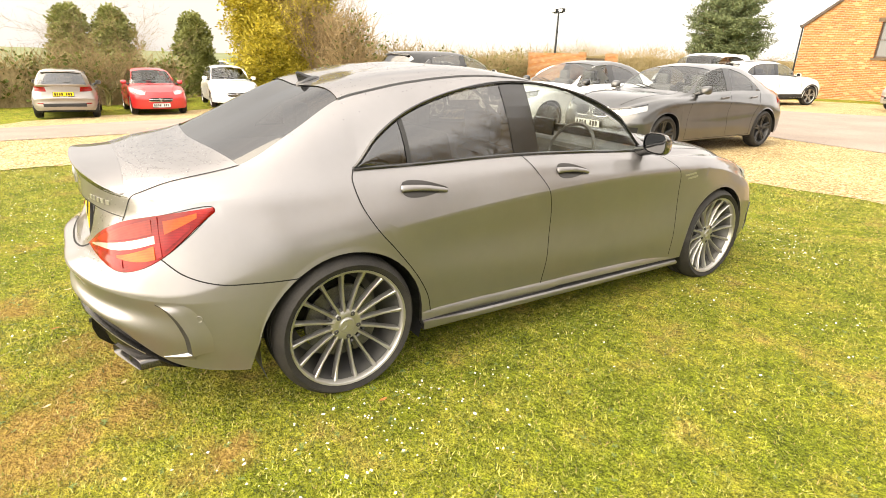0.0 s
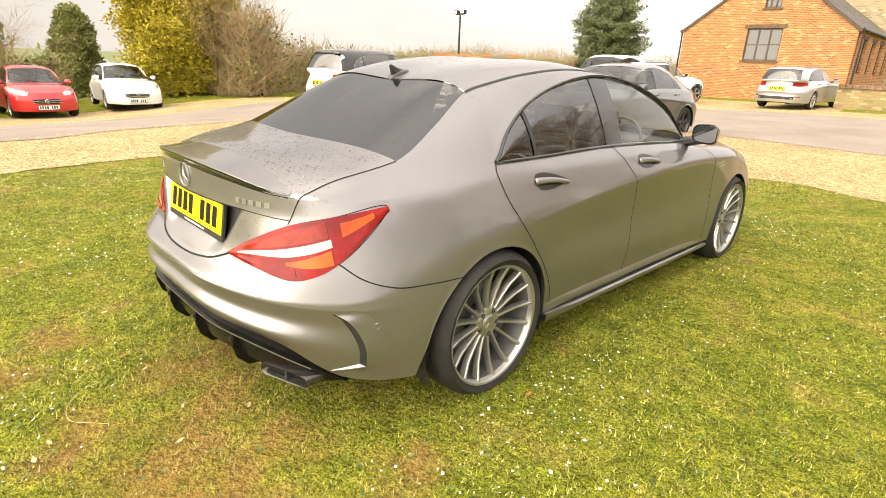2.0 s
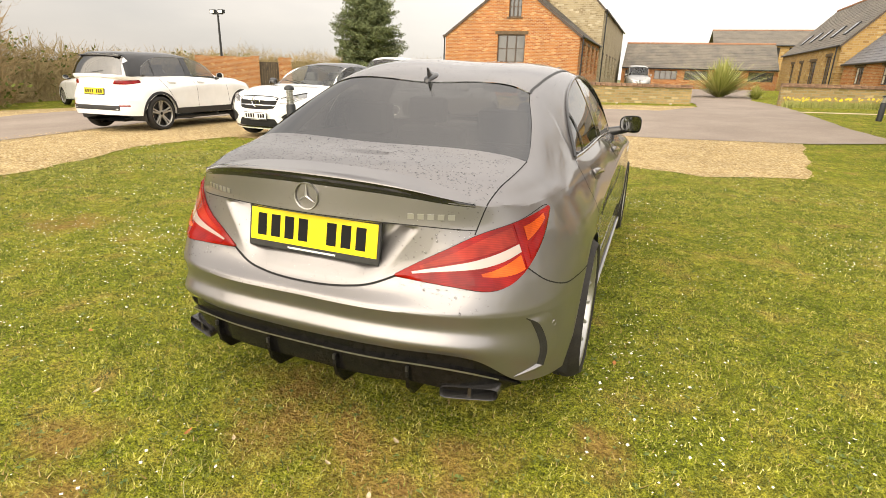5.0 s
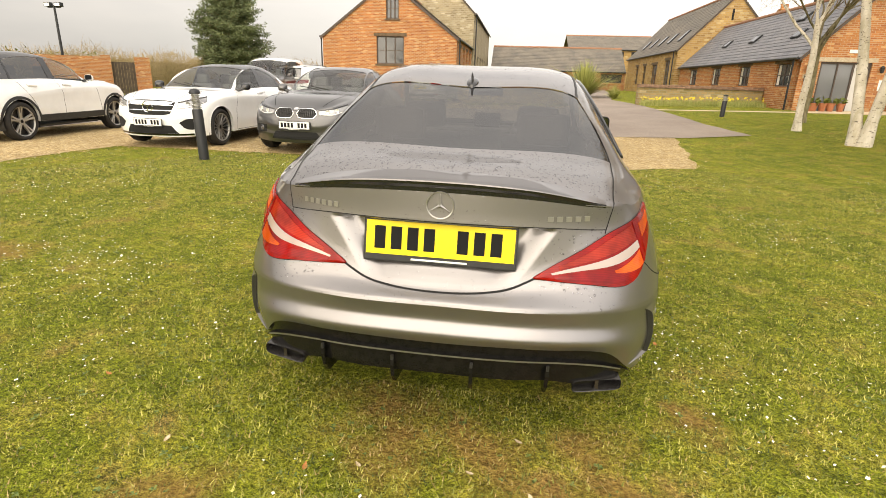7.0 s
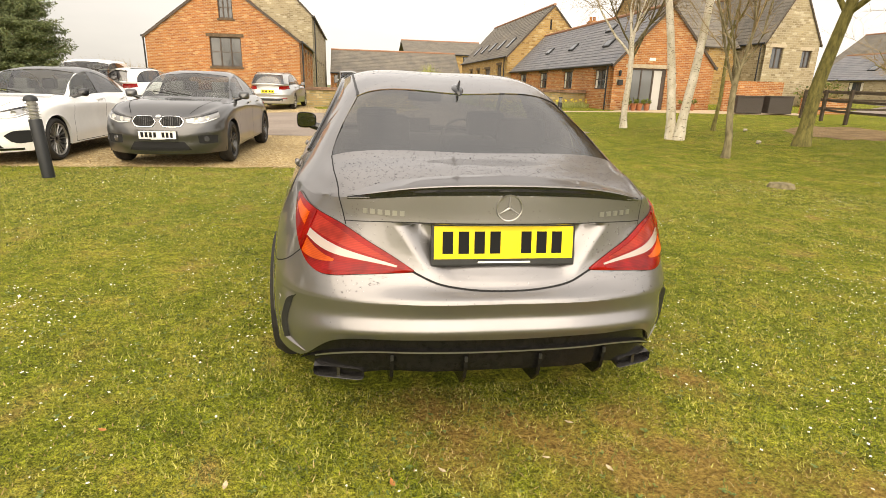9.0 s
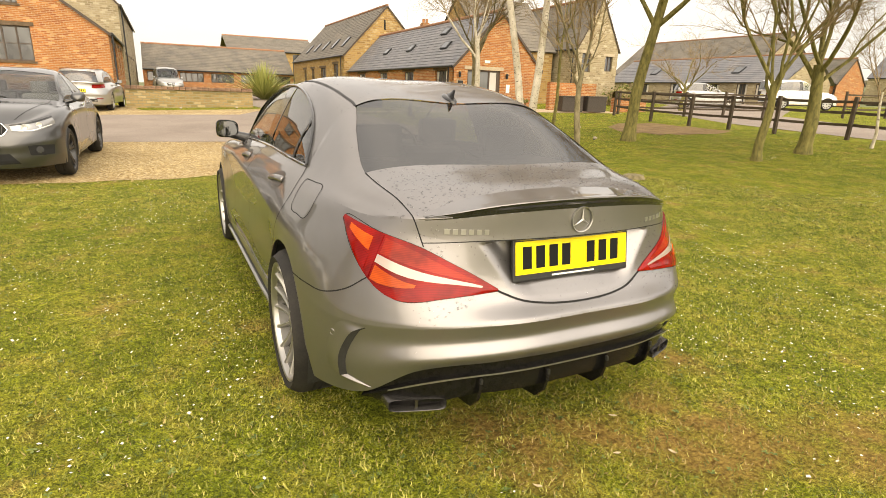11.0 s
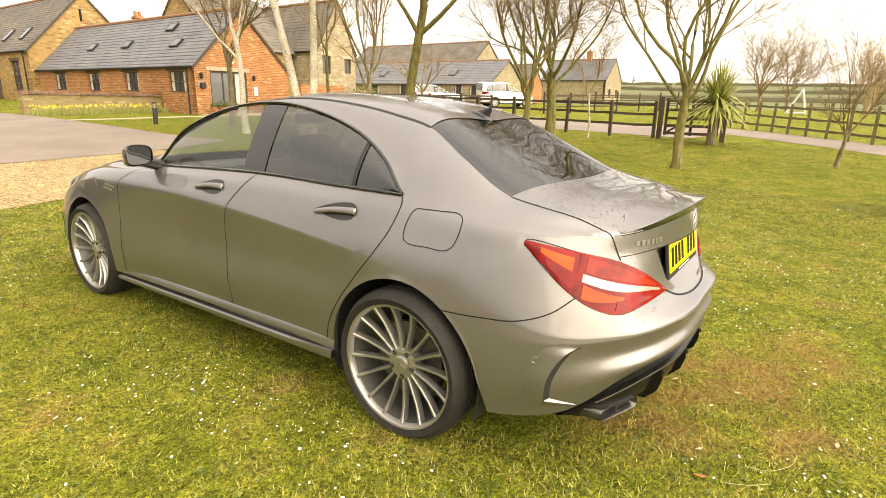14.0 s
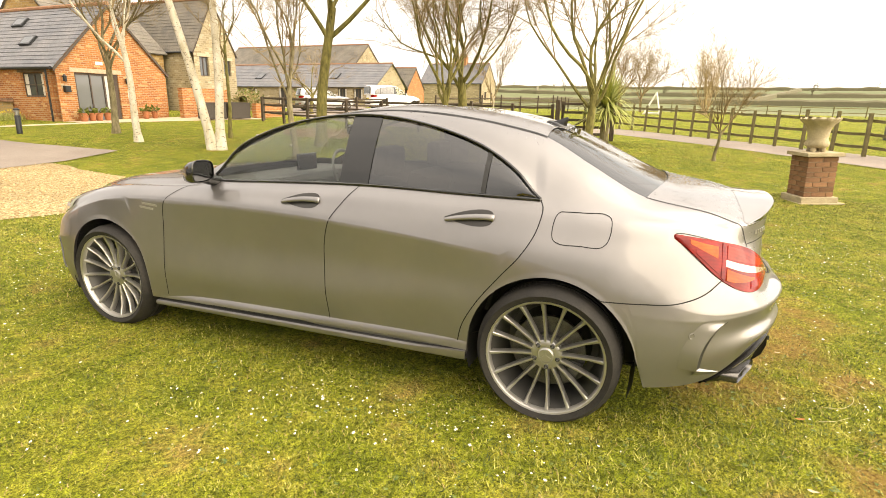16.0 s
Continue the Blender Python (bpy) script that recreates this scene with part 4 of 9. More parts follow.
        bm.faces.new(rows[-1])
        bmesh.ops.recalc_face_normals(bm, faces=bm.faces)
        tip = part("exhaust_tip", bm, M["black_chrome"], car, "flat black twin exhaust tip", 50)
        part("tip_divider", box(sx * .576 - .006, -.803, .272, sx * .576 + .006, -.70, .313), M["black_chrome"], tip)
        # seats and head restraints
        for y0 in (.42, 1.22):
            bm = bmesh.new()
            add_box(bm, sx * .36 - .23, y0 - .08, .38, sx * .36 + .23, y0 + .08, .98, Matrix.Translation((0, y0, .38)) @ Matrix.Rotation(.25, 4, "X") @ Matrix.Translation((0, -y0, -.38)), .05)
            add_box(bm, sx * .36 - .24, y0 + .05, .36, sx * .36 + .24, y0 + .55, .50, None, .05)
            seat = part("seat", bm, M["seat"], car, "dark leather seat", 50)
            part("head_restraint", box(sx * .36 - .13, y0 - .24, 1.0, sx * .36 + .13, y0 - .15, 1.16, None, .04), M["seat"], seat)
    # boot lid's lower edge and badge line; a dark strip paints the crease's shade
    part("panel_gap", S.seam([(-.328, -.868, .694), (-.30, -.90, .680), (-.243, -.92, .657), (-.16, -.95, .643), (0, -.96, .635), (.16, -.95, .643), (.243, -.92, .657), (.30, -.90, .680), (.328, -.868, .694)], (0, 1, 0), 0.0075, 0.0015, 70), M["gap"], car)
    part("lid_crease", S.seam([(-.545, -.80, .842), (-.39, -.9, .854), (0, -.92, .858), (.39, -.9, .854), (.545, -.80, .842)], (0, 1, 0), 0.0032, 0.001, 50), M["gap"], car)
    # rear spoiler lip
    tail = np.array(sorted((tuple(p) for p in S.shoulder if p[1] < -.5), key=lambda p: p[0]))
    bm, under = bmesh.new(), bmesh.new()
    rows, rows2 = [], []
    for u in np.linspace(-1, 1, 49):
        xx = .538 * u
        e = 1 - abs(u) ** 3
        ey, ez = (float(np.interp(abs(xx), tail[:, 0], tail[:, k])) for k in (1, 2))
        lip = Vector((xx, ey - .014 * e - .002 * (1 - e), ez + .004 + .027 * e))
        reach = .10 + .90 * e
        deck = S.cast((xx, ey + .15 * reach, 1.3), (0, 0, -1), .0012)[0]
        over = lambda dy, up: S.cast((xx, ey + dy, 1.3), (0, 0, -1), up)[0].z
        half = Vector((xx, ey + .055 * reach, max(deck.z * .42 + lip.z * .58 - .004 * e, over(.055 * reach, .002))))
        near = Vector((xx, ey + .026 * reach, max(half.z * .5 + lip.z * .5, over(.026 * reach, .002))))
        back = S.cast((xx, -1.5, ez - .006), (0, 1, 0), .003)[0].y
        rows.append([bm.verts.new(v) for v in (deck, half, near, lip + Vector((0, .008, .0005)), lip, lip + Vector((0, -.0005, -.004 * e)))])
        rows2.append([under.verts.new(v) for v in (lip + Vector((0, -.0006, -.004 * e)), lip + Vector((0, .002, -.013 * e)), Vector((xx, back - .001, ez + .008 * e)), Vector((xx, back, ez - .006)))])
    grid_faces(bm, rows)
    grid_faces(under, rows2)
    for sx in (1, -1):
        corner = [p for p in tail if .46 < p[0] < .556]
        part("lid_edge", tube([(sx * p[0], p[1], p[2] - .0015) for p in corner[::2]], .0036), M["grey_paint"], car, "rounded corner of the boot lid", 60)
    sp = part("spoiler", bm, M["grey_paint"], car, "slim boot lip spoiler", 40)
    part("spoiler_underside", under, M["black_gloss"], sp, "dark spoiler edge")
    # diffuser: valance, grey strip, fins
    curve = [(-.722, -.655, .293), (-.665, -.748, .372), (-.585, -.822, .428), (-.34, -.921, .464), (0, -.936, .462), (.34, -.921, .464), (.585, -.822, .428), (.665, -.748, .372), (.722, -.655, .293)]
    t = lengths(curve)
    C = spline(curve, t, np.linspace(0, t[-1], 65))
    bm, st = bmesh.new(), bmesh.new()
    rows, rows2 = [], []
    for px, py, zb in C:
        k = min(1.0, max(0.0, (abs(px) - .36) / .34))
        zl = .318 - .070 * k * k * (3 - 2 * k)
        h = (zb + .004 - zl) / .134
        rows.append([bm.verts.new((px * q, py + dy, z)) for q, dy, z in ((.985, .028, zb + .02), (.992, .010, zb + .002), (.985, .016, zb - .014 * h), (.985, .017, zb - .034 * h), (1.0, .003, zb - .040 * h), (1.0, .003, zb - .046 * h),
                     (.985, .018, zb - .056 * h), (.980, .022, zb - .09 * h), (.972, .032, zl + .012), (.955, .055, zl), (.90, .16, zl - .008), (.80, .34, .235))])
        rows2.append([st.verts.new((px * 1.0005, py + .0022, zb - .0402 * h)), st.verts.new((px * 1.0005, py + .0022, zb - .0455 * h))])
    grid_faces(bm, rows)
    grid_faces(st, rows2[6:-6])
    dif = part("diffuser", bm, M["wet_black"], car, "gloss black rear diffuser", 40)
    part("diffuser_strip", st, M["mid_alloy"], dif, "thin grey diffuser strip")
    for xx in (-.39, -.135, .135, .39):
        yy = float(np.interp(abs(xx), [0, .34, .60], [-.940, -.925, -.815]))
        bm = bmesh.new()
        vs = [[bm.verts.new((xx + s, yy + dy, z)) for dy, z in ((.03, .41), (.000, .402), (-.004, .36), (.010, .312), (.05, .270), (.19, .248), (.14, .34))] for s in (-.006, .006)]
        bm.faces.new(vs[0])
        bm.faces.new(vs[1][::-1])
        for i in range(7):
            bm.faces.new((vs[0][i], vs[0][(i + 1) % 7], vs[1][(i + 1) % 7], vs[1][i]))
        bmesh.ops.recalc_face_normals(bm, faces=bm.faces)
        fin = part("diffuser_fin", bm, M["wet_black"], dif)
        part("fin_cap", box(xx - .0045, yy - .010, .384, xx + .0045, yy + .006, .402), M["dark_alloy"], fin)
    # roof aerial: a low oval foot and a raked fin on it
    foot_z = S.cast((0, .17, 1.4), (0, 0, -1), 0)[0].z
    slope = (S.cast((0, .24, 1.4), (0, 0, -1), 0)[0].z - S.cast((0, .12, 1.4), (0, 0, -1), 0)[0].z) / .12
    bm = bmesh.new()
    rings = []
    for h, k in ((-.006, 1.0), (.004, .98), (.010, .86), (.0145, .62), (.016, .25)):
        rings.append([bm.verts.new((.030 * k * math.cos(a), .175 + .062 * k * math.sin(a), foot_z + .062 * k * math.sin(a) * slope + h)) for a in np.linspace(0, 2 * math.pi, 20, endpoint=False)])
    for p, q in zip(rings, rings[1:]):
        for i in range(20):
            bm.faces.new((p[i], p[(i + 1) % 20], q[(i + 1) % 20], q[i]))
    bm.faces.new(rings[-1])
    rows = []
    for h, y0, y1, w in ((.006, .128, .225, .0095), (.022, .124, .185, .0072), (.040, .119, .155, .0055), (.054, .116, .135, .0038), (.058, .117, .127, .0022)):
        rows.append([bm.verts.new((q * w, y, foot_z + (y - .17) * slope + h)) for q, y in ((0, y0), (1, y0 + (y1 - y0) * .3), (.8, y0 + (y1 - y0) * .7), (0, y1), (-.8, y0 + (y1 - y0) * .7), (-1, y0 + (y1 - y0) * .3))])
    for p, q in zip(rows, rows[1:]):
        for i in range(6):
            bm.faces.new((p[i], p[(i + 1) % 6], q[(i + 1) % 6], q[i]))
    bm.faces.new(rows[-1])
    bmesh.ops.recalc_face_normals(bm, faces=bm.faces)
    part("aerial_fin", bm, M["black_gloss"], car, "black shark-fin aerial", 40)
    # boot badges as plain shapes
    p, n = S.cast((0, -.9, .915), (0, 1, 0), 0.002)
    m = Matrix.Translation(p) @ n.to_track_quat("Z", "Y").to_matrix().to_4x4()
    bm = bmesh.new()
    add_lathe(bm, [(0.0415, 0.0), (0.042, 0.005), (0.0445, 0.006), (0.046, 0.0)], "z", 32, m=m)
    for i in range(3):
        a = math.pi / 2 + i * 2 * math.pi / 3
        v = [bm.verts.new(m @ Vector(q)) for q in ((0.042 * math.cos(a), 0.042 * math.sin(a), .003), (0.0055 * math.cos(a + 1.05), 0.0055 * math.sin(a + 1.05), .004), (0, 0, .009), (0.0055 * math.cos(a - 1.05), 0.0055 * math.sin(a - 1.05), .004))]
        bm.faces.new((v[0], v[1], v[2]))
        bm.faces.new((v[0], v[2], v[3]))
    part("round_badge", bm, M["alloy"], car, "round chrome badge")
    for x0, w, k in ((-.485, .145, 6), (.345, .15, 5)):
        for i in range(k):
            a, b = x0 + w * i / k, x0 + w * (i + .62) / k
            part("chrome_bar", S.lay([(a, -.9, .893), (b, -.9, .893)], [(a, -.9, .876), (b, -.9, .876)], (0, 1, 0), 2, 1, 0.003), M["alloy"], car)
    plate(S, car, (0, -.832, .786), (0, 1, 0), radians(-9), M["yellow_plate"], 0.497, 0.113)
    # dashboard, wheel and console
    dash = part("dashboard", box(-.66, 1.84, .62, .66, 2.2, .93, None, .05), M["seat"], car)
    bm = bmesh.new()
    add_lathe(bm, [(.175, -.012), (.187, 0), (.175, .012), (.163, 0)], "z", 28, True, Matrix.Translation((.36, 1.74, .90)) @ Matrix.Rotation(radians(68), 4, "X"))
    add_box(bm, .20, 1.735, .885, .52, 1.75, .915)
    part("steering_wheel", bm, M["seat"], car, smooth=50)
    part("screen", box(-.10, 1.83, .95, .10, 1.85, 1.06, None, .006), M["black_gloss"], car)
    part("console", box(-.11, .7, .36, .11, 1.84, .66, None, .04), M["seat"], car)
    part("parcel_shelf", box(-.58, -.36, .90, .58, .22, .93), M["seat"], car)
    part("rear_view_mirror", box(-.12, 1.42, 1.20, .12, 1.45, 1.26, None, .012), M["black_gloss"], car)
    # rain drops
    rnd = random.Random(3)
    bm = bmesh.new()
    def drop(p, n, r):
        t = n.cross(Vector((1, 0.3, 0))).normalized()
        b = n.cross(t)
        ring = [bm.verts.new(p + (t * math.cos(q) + b * math.sin(q)) * r) for q in (0, 1.257, 2.513, 3.77, 5.027)]
        mid = bm.verts.new(p + n * r * .55)
        for i in range(5):
            bm.faces.new((ring[i], ring[(i + 1) % 5], mid))
    for _ in range(4300):
        u = rnd.random()
        if u < .2:
            q, d = (rnd.uniform(-.62, .62), -1.2, rnd.uniform(.55, .93)), (0, 1, 0)
        elif u < .66:
            q, d = (rnd.uniform(-.56, .56), rnd.uniform(-.86, -.36), 1.1), (0, 0, -1)
        elif u < .8:
            q, d = (rnd.uniform(-.55, .55), rnd.uniform(.1, 1.2), 1.5), (0, 0, -1)
        elif u < .9:
            q, d = (rnd.uniform(-.6, .6), rnd.uniform(-.85, -.6), 1.5), (0, 0, -1)
        else:
            q, d = (rnd.uniform(-.6, .6), rnd.uniform(-.86, .2), 1.5), (0, 0, -1)
        p, n = S.cast(q, d, 0.0)
        if n.z > 0:
            drop(p, n, rnd.uniform(.0018, .0048) * (1 if rnd.random() < .8 else 1.4) * (.5 if u < .2 else .85))
    tagged(part("rain_drops", bm, M["water"], car, "rain drops on the paint", 80), kind="stuff")
    # the body leans a little on the soft ground
    lean = Matrix.Translation((0, 0, .3)) @ Matrix.Rotation(radians(0.8), 4, "Y") @ Matrix.Translation((0, 0, -.3))
    for ob in car.children:
        if not ob.name.startswith("wheel") or ob.name.startswith("wheel_well"):
            ob.matrix_basis = lean @ ob.matrix_basis
    return car, S


main_car, MAIN = grey_coupe()

# ---- ground ----
grass_mat = mat("lawn", (0.1, 0.14, 0.02), 0.95, 0, 0.15)
g_big, g_mid, g_fine = grain(grass_mat, 0.45, 4), grain(grass_mat, 2.6, 5), grain(grass_mat, 55, 4)
g_col = ramp(grass_mat, g_mid, (0.30, (0.116, 0.141, 0.016)), (0.46, (0.162, 0.182, 0.022)), (0.58, (0.22, 0.213, 0.036)), (0.68, (0.25, 0.184, 0.064)))
g_tone = ramp(grass_mat, g_big, (0.3, (0.85, 0.9, 0.8)), (0.7, (1.15, 1.1, 1.1)))
g_hair = ramp(grass_mat, grain(grass_mat, 230, 3), (0.36, (0.25, 0.28, 0.2)), (0.62, (1.75, 1.72, 1.6)))
g_spot = ramp(grass_mat, g_fine, (0.28, (0.35, 0.38, 0.3)), (0.68, (1.5, 1.5, 1.35)))
g_lump = ramp(grass_mat, grain(grass_mat, 13, 4), (0.32, (0.68, 0.70, 0.62)), (0.66, (1.22, 1.2, 1.2)))
g_base = mixed(grass_mat, 1.0, mixed(grass_mat, 1.0, mixed(grass_mat, 1.0, g_col, g_tone, "MULTIPLY"), g_spot, "MULTIPLY"), mixed(grass_mat, 1.0, g_hair, g_lump, "MULTIPLY"), "MULTIPLY")
# worn earth showing through in a few places
BARE = ((0.2, -0.90, 0.34), (0.58, -0.86, 0.26), (0.9, -1.32, 0.32), (0.45, -1.17, 0.42), (-0.14, -0.88, 0.34), (1.09, -1.39, 0.34), (0.68, -1.2, 0.3), (-3.45, 0.64, 0.45), (-0.2, -0.66, 0.3), (0.1, -1.35, 0.25), (-0.76, -1.3, 0.24), (-0.52, -1.54, 0.26), (0.66, -1.03, 0.26), (0.98, -0.58, 0.2))
g_at = grass_mat.node_tree.nodes.new("ShaderNodeTexCoord")
g_worn = None
for bx, by, br in BARE:
    away = grass_mat.node_tree.nodes.new("ShaderNodeVectorMath")
    away.operation = "DISTANCE"
    wire(grass_mat, g_at.outputs["Object"], away.inputs[0])
    away.inputs[1].default_value = (bx, by, 0)
    fall = grass_mat.node_tree.nodes.new("ShaderNodeMapRange")
    fall.inputs[1].default_value, fall.inputs[2].default_value, fall.inputs[3].default_value, fall.inputs[4].default_value = 0.0, br * 1.6, 1.0, 0.0
    wire(grass_mat, away.outputs["Value"], fall.inputs[0])
    if g_worn is None:
        g_worn = fall.outputs[0]
    else:
        most = grass_mat.node_tree.nodes.new("ShaderNodeMath")
        most.operation = "MAXIMUM"
        wire(grass_mat, g_worn, most.inputs[0])
        wire(grass_mat, fall.outputs[0], most.inputs[1])
        g_worn = most.outputs[0]
torn = grass_mat.node_tree.nodes.new("ShaderNodeMath")
torn.operation = "MULTIPLY"
wire(grass_mat, g_worn, torn.inputs[0])
wire(grass_mat, grain(grass_mat, 5.0, 5), torn.inputs[1])
g_mask = ramp(grass_mat, torn.outputs[0], (0.21, (0, 0, 0)), (0.46, (0.76, 0.76, 0.76)))
g_soil = ramp(grass_mat, g_fine, (0.3, (0.15, 0.078, 0.022)), (0.7, (0.38, 0.225, 0.075)))
wire(grass_mat, mixed(grass_mat, g_mask, g_base, g_soil), shade(grass_mat).inputs["Base Color"])
bump(grass_mat, g_fine, 1.0, 0.04)
gravel_mat = mat("pea_gravel", (0.4, 0.28, 0.13), 0.9, 0, 0.3)
v_n = node(gravel_mat, "ShaderNodeTexVoronoi", Scale=46.0)
v_c = gravel_mat.node_tree.nodes.new("ShaderNodeTexCoord")
wire(gravel_mat, v_c.outputs["Object"], v_n.inputs["Vector"])
v_s = gravel_mat.node_tree.nodes.new("ShaderNodeSeparateColor")
wire(gravel_mat, v_n.outputs["Color"], v_s.inputs[0])
v_col = ramp(gravel_mat, v_s.outputs[0], (0.0, (0.20, 0.125, 0.055)), (0.4, (0.39, 0.28, 0.13)), (0.75, (0.52, 0.395, 0.20)), (1.0, (0.66, 0.56, 0.37)))
v_big = ramp(gravel_mat, grain(gravel_mat, 0.8, 5), (0.3, (0.8, 0.78, 0.75)), (0.7, (1.1, 1.1, 1.1)))
wire(gravel_mat, mixed(gravel_mat, 1.0, v_col, v_big, "MULTIPLY"), shade(gravel_mat).inputs["Base Color"])
v_inv = ramp(gravel_mat, v_n.outputs["Distance"], (0.0, (1, 1, 1)), (0.6, (0, 0, 0)))
bump(gravel_mat, v_inv, 1.0, 0.02)
road_mat = rough_mat("tarmac", (0.215, 0.172, 0.142), (0.285, 0.234, 0.194), 0.6, 0.85, 0.006, 0.4, 80)


def sheet(name, outline, lift, material, ragged=0.05, step=0.8):
    """A level sheet inside an outline, laid over the ground's heights."""
    bm = bmesh.new()
    edge = []
    for (x0, y0), (x1, y1) in zip(outline, outline[1:] + outline[:1]):
        k = max(1, int(math.hypot(x1 - x0, y1 - y0) / 0.22))
        for i in range(k):
            x, y = x0 + (x1 - x0) * i / k, y0 + (y1 - y0) * i / k
            w = ragged * noise.noise(Vector((x * 1.3, y * 1.3, 3.1))) + ragged * 0.6 * noise.noise(Vector((x * 4.7, y * 4.7, 1.1)))
            edge.append((x + w, y + w * 0.8))
    vs = [bm.verts.new((x, y, 0)) for x, y in edge]
    bm.faces.new(vs)
    xs, ys = [p[0] for p in outline], [p[1] for p in outline]
    for k in np.arange(math.floor(min(xs)), max(xs), step):
        bmesh.ops.bisect_plane(bm, geom=bm.verts[:] + bm.edges[:] + bm.faces[:], plane_co=(k, 0, 0), plane_no=(1, 0, 0))
    for k in np.arange(math.floor(min(ys)), max(ys), step):
        bmesh.ops.bisect_plane(bm, geom=bm.verts[:] + bm.edges[:] + bm.faces[:], plane_co=(0, k, 0), plane_no=(0, 1, 0))
    for v in bm.verts:
        v.co.z = gz(v.co.x, v.co.y) + lift
    return link_mesh(name, bm, material)


bm = bmesh.new()
axis = [-900, -500, -250, -120, -70, -45] + list(np.arange(-32, 33, 1.0)) + [36, 40, 45, 52, 60, 70, 85, 100, 120, 145, 170, 200, 240, 280, 330, 380, 430, 500, 700, 900]
rows = [[bm.verts.new((x, y + 8, gz(x, y + 8))) for x in axis] for y in axis]
grid_faces(bm, rows)
bmesh.ops.recalc_face_normals(bm, faces=bm.faces)
field_mat = rough_mat("far_fields", (0.11, 0.135, 0.05), (0.16, 0.17, 0.075), 0.012, 0.95, 0.02, 0.2, 0.3)
ground_ob = link_mesh("ground", bm, grass_mat)
ground_ob.data.materials.append(field_mat)
for poly in ground_ob.data.polygons:
    poly.material_index = 1 if poly.center.x > 95 or abs(poly.center.y) > 110 or poly.center.x < -60 else 0
ground = tagged(ground_ob, "mown green grass with bare and mossy patches", "ground", kind="structure")

GRAVEL = [(-5.4, -14), (-5.3, -1.7), (-5.4, -0.6), (-6.1, 2.0), (-7.0, 4.3), (-6.8, 6.25), (-4.3, 6.2), (-1.4, 6.1), (0.5, 6.6), (1.85, 6.1), (3.2, 6.6), (3.8, 9.8), (4.0, 10.9),
          (1.0, 10.95), (-2.6, 11.5), (-8.0, 13.3), (-13.0, 13.3), (-11.3, 8.0), (-10.3, 4.0), (-9.5, 1.2), (-8.7, 0.0), (-8.5, -2.0), (-8.4, -14)]
ROAD = [(-8.1, -14), (-8.2, -2.0), (-8.4, 0.1), (-9.2, 1.2), (-10.0, 4.0), (-11.0, 8.0), (-10.9, 11.0), (-8.0, 13.0), (-2.6, 11.2), (1.0, 10.65), (4.3, 10.9), (5.9, 11.5), (5.6, 14.0), (5.7, 18.0), (5.9, 24.0), (5.4, 29),
        (7.0, 40), (9.0, 56), (-1.0, 56), (1.0, 40), (2.6, 24.6), (2.6, 22.0), (1.2, 19.0), (-3.0, 19.6), (-6.0, 18.8), (-12, 19), (-16.8, 12), (-16.6, 8.5), (-15.8, 4.5), (-15.2, 2.2), (-14.2, 0.2), (-13.2, -2.2), (-13.0, -14)]
TRACK = [(19.0, 1.9), (16.0, -1.2), (11.7, -4.9), (6.0, -9.0), (-2, -14), (2, -17), (10.0, -9.6), (14.5, -5.75), (17.5, -3.0), (21.2, 0.6), (22.5, 2.5), (21.5, 8.5), (25, 14), (34, 19), (38, 24), (41.5, 24), (41.5, 38), (37, 38), (30, 25), (22.5, 20), (17.6, 11.5), (16.4, 7), (15.9, 4), (16.0, 2.2)]
VERGE = [(-12.7, -14), (-12.9, -2.2), (-13.9, 0.2), (-14.9, 2.2), (-15.5, 4.5), (-16.3, 8.5), (-16.4, 12), (-11.8, 18.6), (-6, 18.4), (-3.0, 19.2), (1.2, 18.6), (2.8, 22.0), (2.4, 22.6), (-2.0, 22.2), (-2.5, 26.3), (-10, 26.3), (-13, 23), (-17.5, 17), (-18.5, 11), (-19.6, 7), (-19.9, 4.4), (-19.2, 2.4), (-18.6, -0.2), (-17.2, -2.1), (-14.6, -3), (-14.0, -14)]
tagged(sheet("verge_gravel", VERGE, 0.006, gravel_mat, 0.12), "golden gravel verge along the drive", "gravel", kind="structure")
tagged(sheet("track", TRACK, 0.012, road_mat), "pale tarmac farm track", "road", kind="structure")
tagged(sheet("gravel", GRAVEL, 0.008, gravel_mat, 0.16), "golden pea gravel parking strip", "gravel", kind="structure")
tagged(sheet("road", ROAD, 0.016, road_mat), "pale worn tarmac drive", "road", kind="structure")
litter_mat = rough_mat("leaf_litter", (0.16, 0.095, 0.04), (0.30, 0.20, 0.09), 2.2, 0.95, 0.03, 0.8, 60)
tagged(sheet("litter_bed", [(10.9, 9.7), (11.8, 8.7), (13.2, 8.5), (14.5, 8.9), (14.6, 10.4), (14.4, 12.0), (13.0, 12.3), (11.6, 11.3)], 0.010, litter_mat, 0.45), "bare brown earth and leaf litter under the tree", "ground", kind="structure")

# ---- the other parked cars ----
# headlamp outlines, upper and lower edge, from the grille outwards
HEADLAMPS = {"bars": ([(.36, 3.48, .655), (.55, 3.36, .700), (.72, 3.10, .752)], [(.39, 3.49, .605), (.55, 3.4, .605), (.74, 3.14, .68)]),
             "low": ([(.42, 3.46, .680), (.58, 3.32, .715), (.72, 3.08, .76)], [(.46, 3.48, .585), (.60, 3.38, .60), (.75, 3.12, .685)]),
             "kidney": ([(.365, 3.49, .655), (.56, 3.34, .695), (.715, 3.06, .765)], [(.375, 3.5, .595), (.56, 3.40, .590), (.755, 3.12, .672)]),
             "wide": ([(.475, 3.44, .672), (.62, 3.27, .728), (.735, 2.92, .805)], [(.455, 3.47, .590), (.62, 3.35, .605), (.775, 3.02, .712)])}
